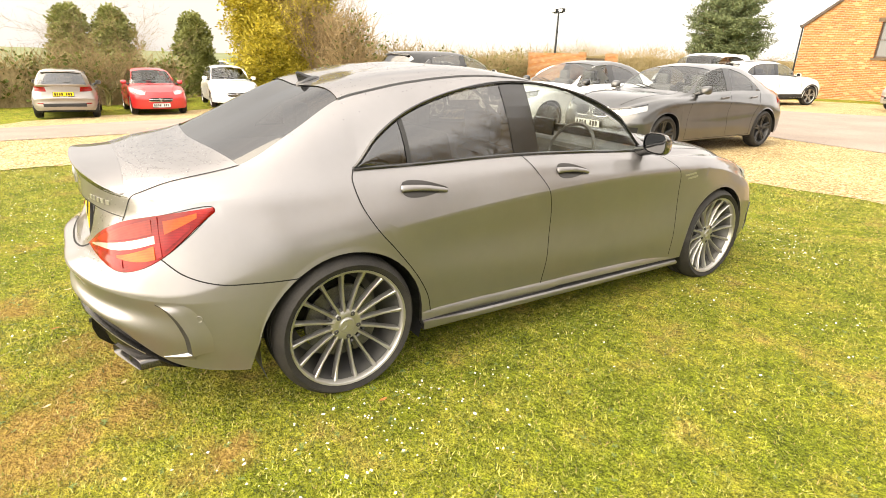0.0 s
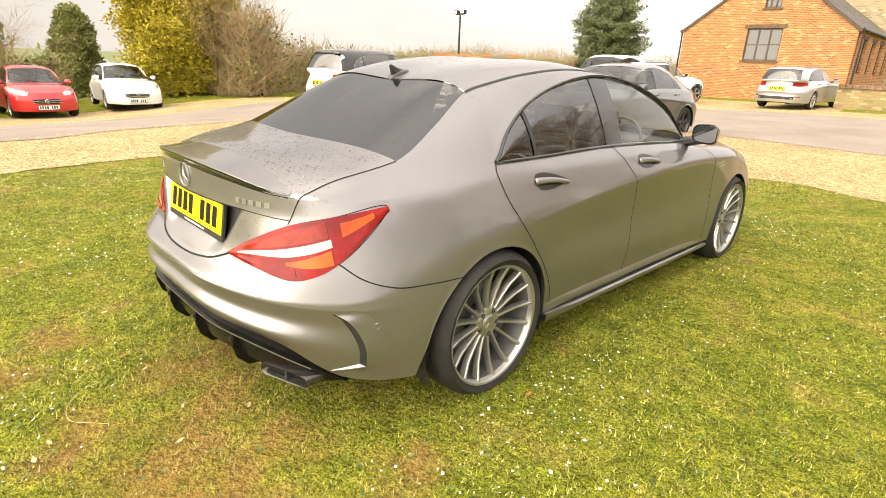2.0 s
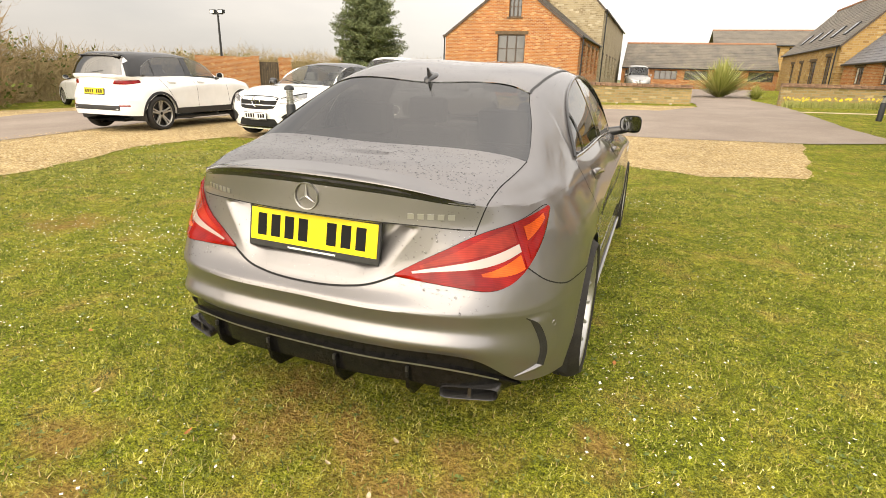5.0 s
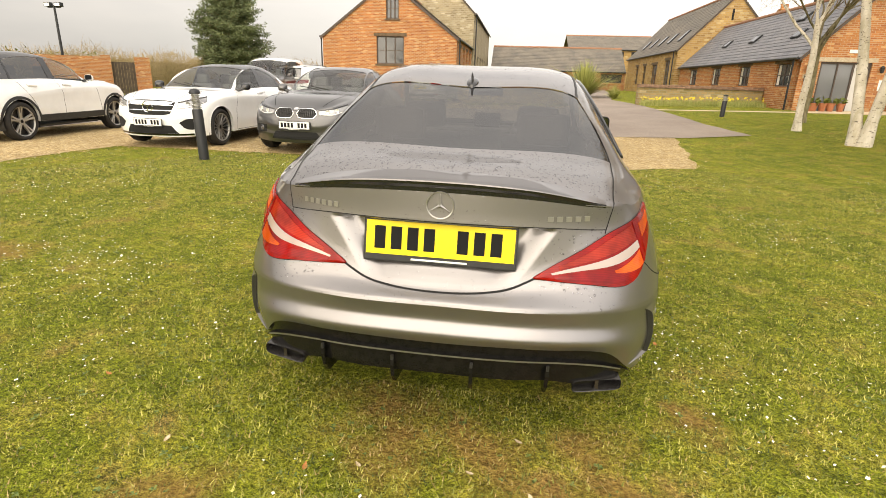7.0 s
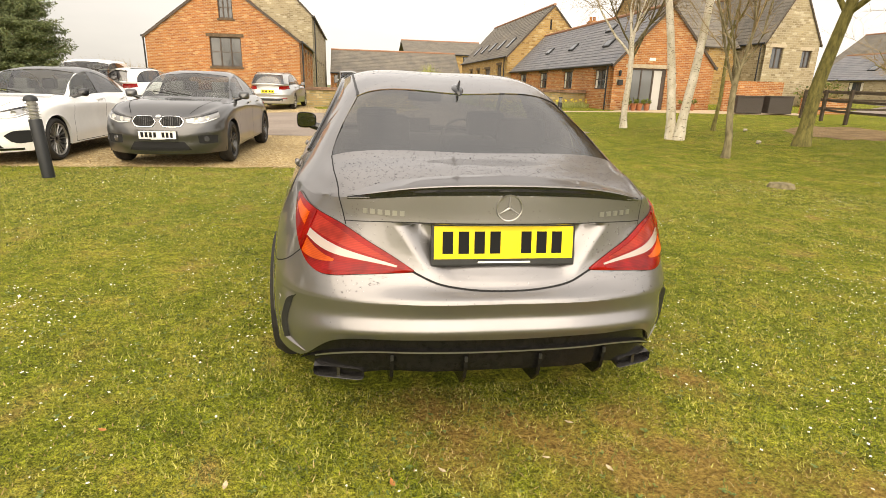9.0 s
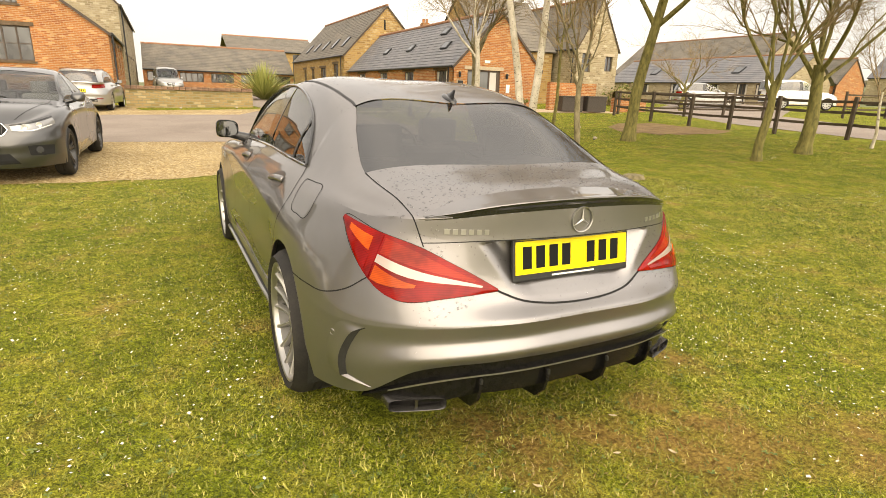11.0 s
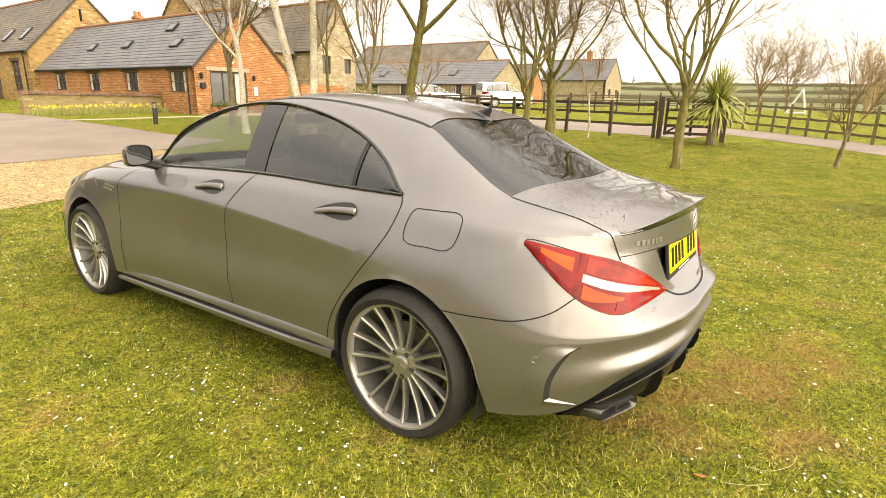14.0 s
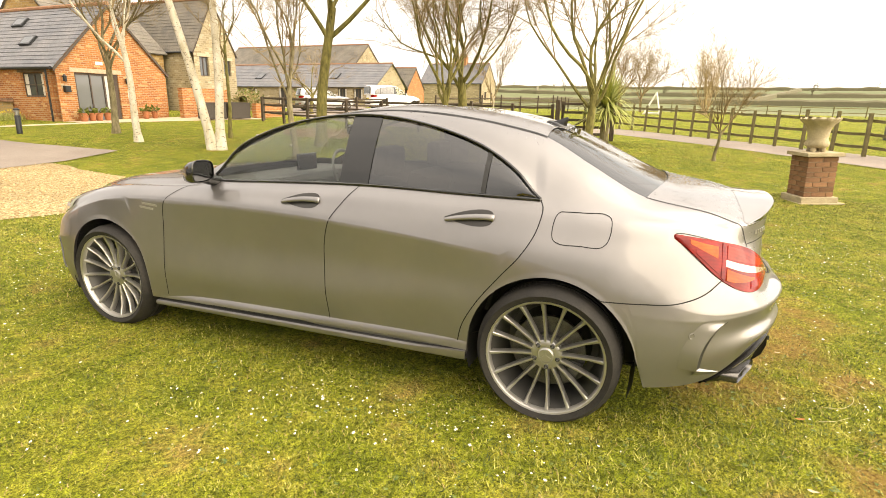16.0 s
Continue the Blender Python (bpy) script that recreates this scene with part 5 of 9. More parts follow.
HATCH_BELT = [(.60, -.69, .915), (.665, -.62, .945), (.70, -.52, .96), (.71, -.45, .97), (.712, -.38, .985), (.72, -.28, .986), (.73, .05, .987)] + BELT[7:]
HATCH_RAIL = [(.60, -.69, .915), (.665, -.62, .945), (.70, -.52, .96), (.71, -.45, .97), (.712, -.38, .985), (.675, -.28, 1.12), (.615, .05, 1.26)] + RAIL[7:]
HATCH_EDGE = [(.50, -.785, .93), (.58, -.775, .965), (.61, -.755, 1.0), (.575, -.68, 1.15), (.53, -.55, 1.285), (.52, -.35, 1.325), (.515, .05, 1.342)] + EDGE[7:]
HATCH_MIDDLE = [(0, -.885, .965), (0, -.89, .99), (0, -.885, 1.02), (0, -.80, 1.19), (0, -.66, 1.335), (0, -.40, 1.365), (0, .05, 1.385)] + MIDDLE[7:]
HATCH_Y = [-.60, -.56, -.50, -.43, -.37, -.28, .05] + SHOULDER_Y[7:]


def parked_car(label, m, body_paint, kind="saloon", length=4.6, width=1.8, height=1.43, base=2.8, front=0.8, clear=0.22, belt=0.99, wheel=0.325, spokes=10, style="pairs",
               alloy="alloy", lamp="clear_lens", plate_mat="white_plate", glass="tint_glass", mirror=None, grille="bars", roof=None, cladding=False, rails=False, nose=0.0, fine=0.6):
    """A parked car on its wheels; m puts the middle of its rear axle on the ground."""
    rear = length - base - front
    if kind == "saloon":
        S = Shape(SIDE, BELT, RAIL, EDGE, MIDDLE, SHOULDER_Y, base, wheel * 0.98, wheel + 0.04, fine)
    else:
        S = Shape(SIDE, HATCH_BELT, HATCH_RAIL, HATCH_EDGE, HATCH_MIDDLE, HATCH_Y, base, wheel * 0.98, wheel + 0.04, fine)
    S.side[0][:4, 2], S.side[1][:4, 2] = (.27, .27, .262, .25), (.40, .398, .385, .35)
    fy = lambda y: np.interp(y, [-0.955, 0, 2.699, 3.62], [-rear, 0, base, base + front])
    fz = lambda z: np.interp(z, [0, 0.235, 0.60, 0.985, 1.388], [0, clear, 0.60 * belt / 0.985, belt, height])
    fx = lambda x: x * (width / 2) / 0.868
    if kind == "boxy":
        # upright glasshouse
        for a, s in ((S.rail, 0.09), (S.edge, 0.1)):
            up = np.clip((a[:, 2] - 0.99) / 0.33, 0, 1)
            a[:, 0] += s * up
        for a in (S.edge, S.middle):
            a[1:5, 1] = [-.90, -.90, -.885, -.86]
        for a in (S.rail, S.belt):
            a[:5, 1] = [-.70, -.68, -.66, -.64, -.62]
        S.rail[5], S.rail[6] = (.70, -.55, 1.18), (.675, .05, 1.29)
        S.belt[5] = (.725, -.55, .986)
        S.shoulder_y[:6] = [-.60, -.59, -.585, -.58, -.575, -.55]
    if nose:
        for a in (S.side, S.belt, S.rail, S.edge, S.middle):
            f = np.clip((a[..., 1] - 2.3) / 1.3, 0, 1)
            a[..., 2] += nose * f * np.clip((a[..., 2] - 0.25) / 0.4, 0, 1)
    S.moved(fy, fz, fx).build()
    f3 = lambda L, sx=1: [(sx * float(fx(x)), float(fy(y)), float(fz(z)) + nose * min(1, max(0, (y - 2.3) / 1.3)) * min(1, max(0, (z - 0.25) / 0.4))) for x, y, z in L]
    car = thing("car", label, "car", m, "cars parked round the drive")
    body = part("body", S.body, M[body_paint], car, smooth=45)
    make_well(S, car, width / 2 - 0.01)
    b0 = float(fy(0.955))
    y_back = S.belt[4][1]
    for sx in (1, -1):
        part("front_window", S.pane(float(fy(1.10)), S.belt[10][1] - 0.02, sx), M["clear_glass"], car, smooth=60)
        part("rear_window", S.pane(y_back + 0.3 * (b0 - y_back), b0, sx), M[glass], car, smooth=60)
        part("quarter_window", S.pane(y_back + 0.02, y_back + 0.3 * (b0 - y_back) - 0.03, sx), M[glass], car, smooth=60)
        part("window_pillar", S.pane(b0 - 0.01, float(fy(1.11)), sx, 0.002), M["black_gloss"], car)
        part("window_divider", S.pane(y_back + 0.3 * (b0 - y_back) - 0.035, y_back + 0.3 * (b0 - y_back) + 0.005, sx, 0.002), M["black_gloss"], car)
    part("rear_screen", S.screen(2, 4), M[glass], car, smooth=60)
    part("windscreen", S.screen(8, 10), M["clear_glass"], car, smooth=60)
    for sx in (1, -1):
        for y in (0.0, base):
            make_wheel(car, sx * (width / 2 - 0.115), y, wheel * 0.985, wheel, wheel * 0.74, spokes, 0.2, alloy, style, False)
    hx = float(fx(0.5))
    for sx in (1, -1):
        for yy in (0.55, 1.35):
            bm = bmesh.new()
            add_box(bm, sx * 0.36 - 0.24, float(fy(yy)) - 0.1, 0.35, sx * 0.36 + 0.24, float(fy(yy)) + 0.06, belt + 0.06, None, 0.05)
            seat = part("seat", bm, M["seat"], car)
            part("head_restraint", box(sx * 0.36 - 0.12, float(fy(yy)) - 0.1, belt + 0.05, sx * 0.36 + 0.12, float(fy(yy)) + 0.02, belt + 0.24, None, 0.04), M["seat"], seat)
    bm = box(-hx * 1.3, float(fy(1.85)), 0.5, hx * 1.3, float(fy(2.15)), belt - 0.06, None, 0.04)
    part("dashboard", bm, M["seat"], car)
    for sx in (1, -1):
        d = (-0.5 * sx, -0.86, 0)
        top, low = HEADLAMPS.get(grille, HEADLAMPS["bars"])
        hl = part("headlamp", S.lay(f3(top, sx), f3(low, sx), d, 10, 4, 0.005, 0.008), M[lamp], car, "clear headlamp", 50)
        if grille in ("wide", "kidney"):
            # dark housing edge, two reflectors and a bright lower strip
            mixp = lambda u, v: tuple(np.array([np.interp(u, [0, .5, 1], [p[k] for p in top]) for k in range(3)]) * v + np.array([np.interp(u, [0, .5, 1], [p[k] for p in low]) for k in range(3)]) * (1 - v))
            strip = lambda v0, v1, u0, u1: (f3([mixp(u, v1) for u in np.linspace(u0, u1, 7)], sx), f3([mixp(u, v0) for u in np.linspace(u0, u1, 7)], sx))
            part("housing_edge", S.lay(*strip(.88, 1.04, 0, 1), d, 10, 1, 0.014), M["black_gloss"], hl)
            part("light_strip", S.lay(*strip(.03, .14, .04, .9), d, 10, 1, 0.016), M["lamp_core"], hl, "pale light strip")
            for u in ((.30, .62) if grille == "kidney" else (.42, .68)):
                p, n = S.cast(f3([mixp(u, .5)], sx)[0], d, 0.016)
                bm = bmesh.new()
                add_lathe(bm, [(0.034, 0.0), (0.032, 0.006), (0.024, 0.004), (0.001, 0.001)], "z", 18, m=Matrix.Translation(p) @ Vector((0.4 * sx, 0.92, 0)).to_track_quat("Z", "Y").to_matrix().to_4x4())
                part("reflector", bm, M["lamp_core" if grille == "kidney" else "lamp_glass"], hl, "", 40)
        if grille not in ("wide", "low"):
            part("fog_lamp_recess", S.lay(f3([(.49, 3.46, .445), (.60, 3.40, .45), (.73, 3.26, .45)], sx), f3([(.51, 3.46, .345), (.60, 3.40, .34), (.72, 3.27, .35)], sx), d, 6, 2, 0.003), M["gap"], car)
        d = (-0.55 * sx, 0.83, 0)
        if kind == "saloon":
            part("tail_lamp", S.lay(f3([(.45, -.83, .84), (.62, -.66, .86), (.735, -.42, .86)], sx), f3([(.45, -.85, .74), (.63, -.75, .73), (.77, -.42, .76)], sx), d, 8, 3, 0.005, 0.006), M["red_lens"], car, "red tail lamp", 50)
        else:
            top, low = (.92, .845) if cladding and roof else (.94, .80)
            part("tail_lamp", S.lay(f3([(.47, -.83, top - .005), (.62, -.68, top), (.735, -.45, top + .005)], sx), f3([(.45, -.86, low), (.64, -.72, low), (.775, -.47, low + .03)], sx), d, 8, 3, 0.005, 0.008), M["deep_red_lens" if cladding and roof else "red_lens"], car, "red tail lamp", 50)
            part("reflector", S.lay(f3([(.52, -.84, .47), (.68, -.70, .47)], sx), f3([(.52, -.84, .44), (.68, -.70, .44)], sx), d, 4, 1, 0.004), M["red_lens"], car)
        make_mirror(S, car, sx, (width / 2 - 0.07, float(fy(1.88)), belt - 0.03), (0.18, 0.1, 0.13), M[mirror or body_paint])
        side = (-sx, 0, 0)
        seams = bmesh.new()
        xs = 0.85
        for pts in ([(xs, 1.05, .96), (xs, 1.13, .72), (xs, 1.12, .27)], [(xs, 2.13, .86), (xs, 2.2, .6), (xs, 2.22, .26)], [(xs, .12, .95), (xs, .22, .8), (xs, .42, .5), (xs, .42, .27)], [(xs, .42, .27), (xs, 1.1, .265), (xs, 2.22, .26)]):
            S.seam(f3(pts, sx), side, 0.008, 0.002, 12, seams)
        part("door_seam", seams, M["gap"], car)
        for y0, y1 in ((.30, .50), (1.17, 1.38)):
            part("door_handle", S.lay(f3([(.84, y0, .90), (.84, y1, .885)], sx), f3([(.84, y0, .875), (.84, y1, .86)], sx), side, 6, 2, 0.02, 0.012, 0.03), M[body_paint], car, smooth=50)
        if cladding:
            for yw in (0.0, base):
                bm = bmesh.new()
                r0, r1 = S.arch - 0.005, S.arch + 0.06
                rows = []
                for a in np.linspace(-0.35, math.pi + 0.35, 24):
                    row = []
                    for r in (r0, r1):
                        p, _ = S.cast((sx * width / 2, yw + r * math.cos(a), S.wheel_z + r * math.sin(a)), side, 0.008)
                        p.x = sx * max(abs(p.x), width / 2 - 0.08)
                        row.append(bm.verts.new(p))
                    rows.append(row)
                grid_faces(bm, rows)
                part("arch_trim", bm, M["black_plastic"], car)
            part("sill_trim", S.lay([(sx * width / 2, S.arch + .03, clear + .14), (sx * width / 2, base - S.arch - .03, clear + .14)], [(sx * width / 2, S.arch + .03, clear + .01), (sx * width / 2, base - S.arch - .03, clear + .01)], side, 10, 2, 0.008), M["black_plastic"], car)
        if cladding and roof:
            part("rear_pillar", S.lay(f3([(.70, -.74, 1.20), (.70, -.52, 1.25), (.70, -.33, 1.19)], sx), f3([(.72, -.74, 1.0), (.74, -.58, .99), (.74, -.37, .995)], sx), (-0.85 * sx, 0.5, -0.1), 10, 6, 0.006), M["black_gloss"], car, "gloss black rear pillar", 50)
        if rails:
            bm = bmesh.new()
            pts = []
            for yy in np.linspace(-0.4, 1.2, 9):
                p, n = S.cast((sx * float(fx(.5)), float(fy(yy)), height), (0, 0, -1), 0.03)
                pts.append(p)
            add_tube(bm, pts, 0.014, 6)
            part("roof_rail", bm, M["black_gloss"], car, smooth=40)
    fr = (0, -1, 0)
    wide = {"bars": 0.30, "kidney": 0.32, "wide": 0.43, "low": 0.38}[grille]
    up, dn = {"low": (0.50, 0.385), "wide": (0.69, 0.495)}.get(grille, (0.66, 0.52))
    if grille == "kidney":
        for sx in (1, -1):
            us = np.linspace(0, 1, 9)
            edge = lambda a, b, zt, zb: ([(sx * (a + (b - a) * u), 3.6 - .05 * u, (zt + zb) / 2 + (zt - zb) / 2 * (1 - abs(2 * u - 1) ** 3.2) ** .4) for u in us], [(sx * (a + (b - a) * u), 3.6 - .05 * u, (zt + zb) / 2 - (zt - zb) / 2 * (1 - abs(2 * u - 1) ** 3.2) ** .4) for u in us])
            a, b = edge(.022, .345, .672, .540)
            g = part("grille", S.lay(f3(a), f3(b), fr, 16, 3, 0.014), M["chrome"], car, "chrome-rimmed twin grille")
            a, b = edge(.031, .336, .664, .548)
            part("grille_mesh", S.lay(f3(a), f3(b), fr, 16, 3, 0.019), M["gap"], g)
            for i in range(9):
                x = sx * (.062 + i * .029)
                part("grille_bar", S.lay(f3([(x, 3.6, .655), (x + .0045, 3.6, .655)]), f3([(x, 3.6, .557), (x + .0045, 3.6, .557)]), fr, 1, 3, 0.023), M["black_gloss"], g)
            p, n = S.cast(f3([(.60, 3.4, .40)], sx)[0], (-0.5 * sx, -0.86, 0), 0.006)
            bm = bmesh.new()
            add_lathe(bm, [(0.045, 0.0), (0.04, 0.008), (0.001, 0.01)], "z", 16, m=Matrix.Translation(p) @ Vector((0.5 * sx, 0.86, 0)).to_track_quat("Z", "Y").to_matrix().to_4x4())
            part("fog_lamp", bm, M["dark_lens"], car, "", 40)
        p, n = S.cast(f3([(0, 3.52, .70)])[0], (0, -.7, -.7), 0.003)
        bm = bmesh.new()
        add_lathe(bm, [(0.041, 0.0), (0.038, 0.006), (0.001, 0.008)], "z", 18, m=Matrix.Translation(p) @ n.to_track_quat("Z", "Y").to_matrix().to_4x4())
        part("bonnet_badge", bm, M["clear_lens"], car, "round bonnet badge", 40)
    else:
        us = np.linspace(-1, 1, 9)
        g = part("grille", S.lay(f3([(wide * u, 3.6 - .1 * u * u, up - .02 * u ** 4) for u in us]), f3([(wide * u * (.97 - .1 * abs(u)), 3.6 - .1 * u * u, dn + .025 * u ** 4) for u in us]), fr, 16, 3, 0.006), M["gap"], car, "dark radiator grille")
        for z in ((up * 0.66 + dn * 0.34), (up * 0.3 + dn * 0.7)):
            part("grille_bar", S.lay(f3([(-wide * .94, 3.5, z + .004), (0, 3.6, z + .005), (wide * .94, 3.5, z + .004)]), f3([(-wide * .93, 3.5, z - .004), (0, 3.6, z - .005), (wide * .93, 3.5, z - .004)]), fr, 12, 1, 0.014), M["chrome"], g)
        bm = bmesh.new()
        big = 1.45 if grille == "wide" else 1.0
        p, n = S.cast(f3([(0, 3.6, (up + dn) / 2)])[0], fr, 0.025)
        q = Matrix.Translation(p) @ Matrix.Rotation(-math.pi / 2, 4, "X")
        add_lathe(bm, [(0.058 * big, 0.0), (0.064 * big, 0.010), (0.07 * big, 0.0)], "z", 24, m=q)
        for k in range(3):
            add_box(bm, -0.005 * big, 0, 0.0, 0.005 * big, 0.06 * big, 0.006, q @ Matrix.Rotation(2 * math.pi * k / 3, 4, "Z"))
        part("badge", bm, M["chrome"], g, "round chrome badge")
    if grille == "wide":
        for sx in (1, -1):
            d = (-0.35 * sx, -0.93, 0)
            part("side_intake", S.lay(f3([(.49, 3.5, .40), (.60, 3.42, .455), (.76, 3.2, .470)], sx), f3([(.56, 3.48, .335), (.64, 3.40, .315), (.765, 3.2, .335)], sx), d, 8, 3, 0.004), M["gap"], car, "black bumper side intake")
        part("front_splitter", S.lay(f3([(-.66, 3.36, .262), (-.4, 3.5, .258), (0, 3.58, .256), (.4, 3.5, .258), (.66, 3.36, .262)]), f3([(-.66, 3.36, .238), (-.4, 3.5, .232), (0, 3.58, .23), (.4, 3.5, .232), (.66, 3.36, .238)]), fr, 16, 1, 0.012), M["black_gloss"], car)
    if grille != "low":
        lw = .47 if grille == "wide" else .42
        part("lower_intake", S.lay(f3([(-lw * .8, 3.5, .365), (0, 3.6, .37), (lw * .8, 3.5, .365)]), f3([(-lw, 3.5, .262), (0, 3.6, .255), (lw, 3.5, .262)]), fr, 10, 3, 0.004), M["gap"], car)
    # bonnet shut line
    for sx in (1, -1):
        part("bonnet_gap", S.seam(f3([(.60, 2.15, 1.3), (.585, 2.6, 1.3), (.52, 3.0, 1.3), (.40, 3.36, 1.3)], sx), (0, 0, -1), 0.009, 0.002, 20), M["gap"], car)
    p, n = S.cast(f3([(0, 3.6, {"wide": .405, "kidney": .45, "low": .31}.get(grille, .46))])[0], fr, 0.02 if grille in ("wide", "kidney") else 0.004)
    plate(S, car, (p.x, p.y, p.z), (0, -1, 0), 0, M[plate_mat] if plate_mat == "white_plate" else M["white_plate"])
    zp = .76 if kind == "saloon" else .72
    p, n = S.cast(f3([(0, -.95, zp)])[0], (0, 1, 0), 0.004)
    plate(S, car, (p.x, p.y, p.z), (0, 1, 0), radians(-6), M["yellow_plate"])
    part("rear_skirt", S.lay(f3([(-.55, -.86, .46), (0, -.95, .46), (.55, -.86, .46)]), f3([(-.55, -.83, .36), (0, -.93, .37), (.55, -.83, .36)]), (0, 1, 0), 10, 2, 0.005), M["black_plastic"], car)
    if kind != "saloon":
        bm = bmesh.new()
        rows = []
        for i in range(11):
            x = -0.5 + 0.1 * i
            q = f3([(x, -.64 + 0.08 * (x * 2) ** 2, 1.335 - 0.02 * (x * 2) ** 2)])[0]
            rows.append([bm.verts.new((q[0], q[1] + 0.06, q[2] + 0.004)), bm.verts.new((q[0], q[1] - 0.07, q[2] - 0.004)), bm.verts.new((q[0], q[1] - 0.075, q[2] - 0.025)), bm.verts.new((q[0], q[1] + 0.03, q[2] - 0.03))])
        grid_faces(bm, rows)
        part("tailgate_spoiler", bm, M[roof or body_paint], car, smooth=40)
        wb = bmesh.new()
        q0, q1 = S.cast(f3([(0, -.9, 1.04)])[0], (0, 1, 0), 0.015)[0], S.cast(f3([(.26, -.9, 1.07)])[0], (0, 1, 0), 0.015)[0]
        add_tube(wb, [q0, q1], 0.008, 5)
        part("rear_wiper", wb, M["black_plastic"], car)
    if roof:
        bm = bmesh.new()
        for sx in (1, -1):
            rows = [[bm.verts.new((sx * p[0], p[1], p[2] + 0.004)) for p in r] for j, r in enumerate(S.up) if 4 <= S.stations[j] <= 8.01]
            grid_faces(bm, rows)
        bmesh.ops.remove_doubles(bm, verts=bm.verts, dist=0.001)
        bmesh.ops.recalc_face_normals(bm, faces=bm.faces)
        part("roof_panel", bm, M[roof], car, smooth=50)
    for sx in (1, -1):
        wb = bmesh.new()
        a = S.cast(f3([(sx * .1, 2.1, 1.0)])[0], (0, 0, -1), 0.012)[0]
        b = S.cast(f3([(sx * .1 + .42, 1.97, 1.05)])[0], (0, 0, -1), 0.015)[0]
        add_tube(wb, [a, b], 0.008, 5)
        part("wiper", wb, M["black_plastic"], car)
    return car, S


def heading(x, y, hx, hy):
    """The pose of a car whose rear axle stands at x, y and whose nose points along hx, hy."""
    a = math.atan2(-hx, hy)
    n = math.hypot(hx, hy)
    z0, z1 = gz(x, y), gz(x + 2.7 * hx / n, y + 2.7 * hy / n)
    return Matrix.Translation((x, y, z0 + 0.02)) @ Matrix.Rotation(a, 4, "Z") @ Matrix.Rotation(math.atan2(z1 - z0, 2.7), 4, "X")


def at_front(x, y, hx, hy, base):
    n = math.hypot(hx, hy)
    return heading(x - base * hx / n, y - base * hy / n, hx, hy)


parked_car("white saloon with a black roof, parked nose-out on the gravel", at_front(-5.96, 6.95, -.05, -1, 2.84), "white_paint", "saloon", 4.69, 1.81, 1.44, 2.84, 0.79, wheel=0.33, spokes=16,
           alloy="mid_alloy", style="multi", lamp="lamp_glass", mirror="black_gloss", grille="wide", roof="black_gloss", nose=0.10, fine=0.8)
parked_car("dark grey saloon with a chrome twin grille on the gravel", at_front(-3.32, 6.85, -.03, -1, 2.81), "slate_paint", "saloon", 4.63, 1.81, 1.43, 2.81, 0.78, wheel=0.325, spokes=10,
           alloy="dark_alloy", lamp="lamp_glass", grille="kidney", nose=0.06, fine=0.8)
parked_car("white compact off-roader with a black roof on the gravel", heading(-9.9, 6.7, -.05, 1), "white_paint", "hatch", 4.36, 1.9, 1.62, 2.66, 0.85, 0.32, 1.12, 0.365, 10, "pairs",
           "alloy", roof="black_gloss", cladding=True, nose=0.14, fine=0.7)
parked_car("silver estate car parked beside the brick barn", heading(-3.85, 22.6, .08, 1), "silver_paint", "hatch", 4.9, 1.85, 1.5, 2.74, 0.95, 0.22, 1.0, 0.325, 10, "broad", rails=True)
parked_car("white crossover with roof bars by the brick barn", heading(-9.0, 20.6, .3, .95), "white_paint", "hatch", 4.44, 1.82, 1.6, 2.67, 0.83, 0.28, 1.08, 0.345, 10, "pairs", cladding=True, rails=True, nose=0.1)
parked_car("warm grey hatchback parked tail towards the drive", heading(-18.2, -1.0, -1, .06), "warm_grey_paint", "hatch", 4.06, 1.73, 1.45, 2.59, 0.82, 0.22, 0.98, 0.31, 10, "broad")
parked_car("red three-door hatchback facing the drive", at_front(-18.5, 1.6, 1, .02, 2.31), "red_paint", "hatch", 3.7, 1.72, 1.48, 2.31, 0.75, 0.22, 0.98, 0.31, 10, "broad", nose=0.08, grille="low")
parked_car("white three-door hatchback facing the drive", at_front(-19.2, 4.3, 1, -.07, 2.51), "white_paint", "hatch", 4.0, 1.74, 1.49, 2.51, 0.82, 0.22, 0.99, 0.31, 10, "broad", nose=0.08, grille="low")

parked_car("beige-white off-roader with a dark front behind the saloons", at_front(-9.6, 17.8, .1, -1, 2.9), "navy_paint", "boxy", 4.8, 1.95, 1.85, 2.9, 0.85, 0.35, 1.2, 0.38, 10, "broad", roof="white_paint", nose=0.18)
parked_car("white car nosing out beyond the gravel", heading(-17.3, 12.3, -.95, .3), "white_paint", "hatch", 4.1, 1.75, 1.48, 2.5, 0.8, 0.22, 0.98, 0.31, 10, "broad")
parked_car("small white car parked beyond the lawn", at_front(-40.0, 8.3, .98, -.2, 2.5), "white_paint", "hatch", 4.0, 1.72, 1.46, 2.5, 0.8, 0.22, 0.98, 0.31, 10, "broad", nose=0.08)
parked_car("silver car half hidden by the hedge shrubs", heading(-26.5, -5.2, -.2, -1), "silver_paint", "hatch", 4.1, 1.75, 1.46, 2.55, 0.8, 0.22, 0.98, 0.31, 10, "broad")
parked_car("silver hatchback parked by the cottage fence", heading(28.2, 22.4, .75, -.65), "silver_paint", "hatch", 4.0, 1.7, 1.48, 2.5, 0.8, 0.22, 0.98, 0.31, 10, "broad")
parked_car("white off-roader parked by the cottage", heading(33.2, 19.6, .8, -.6), "white_paint", "boxy", 4.3, 1.75, 1.75, 2.5, 0.8, 0.3, 1.1, 0.34, 10, "broad")
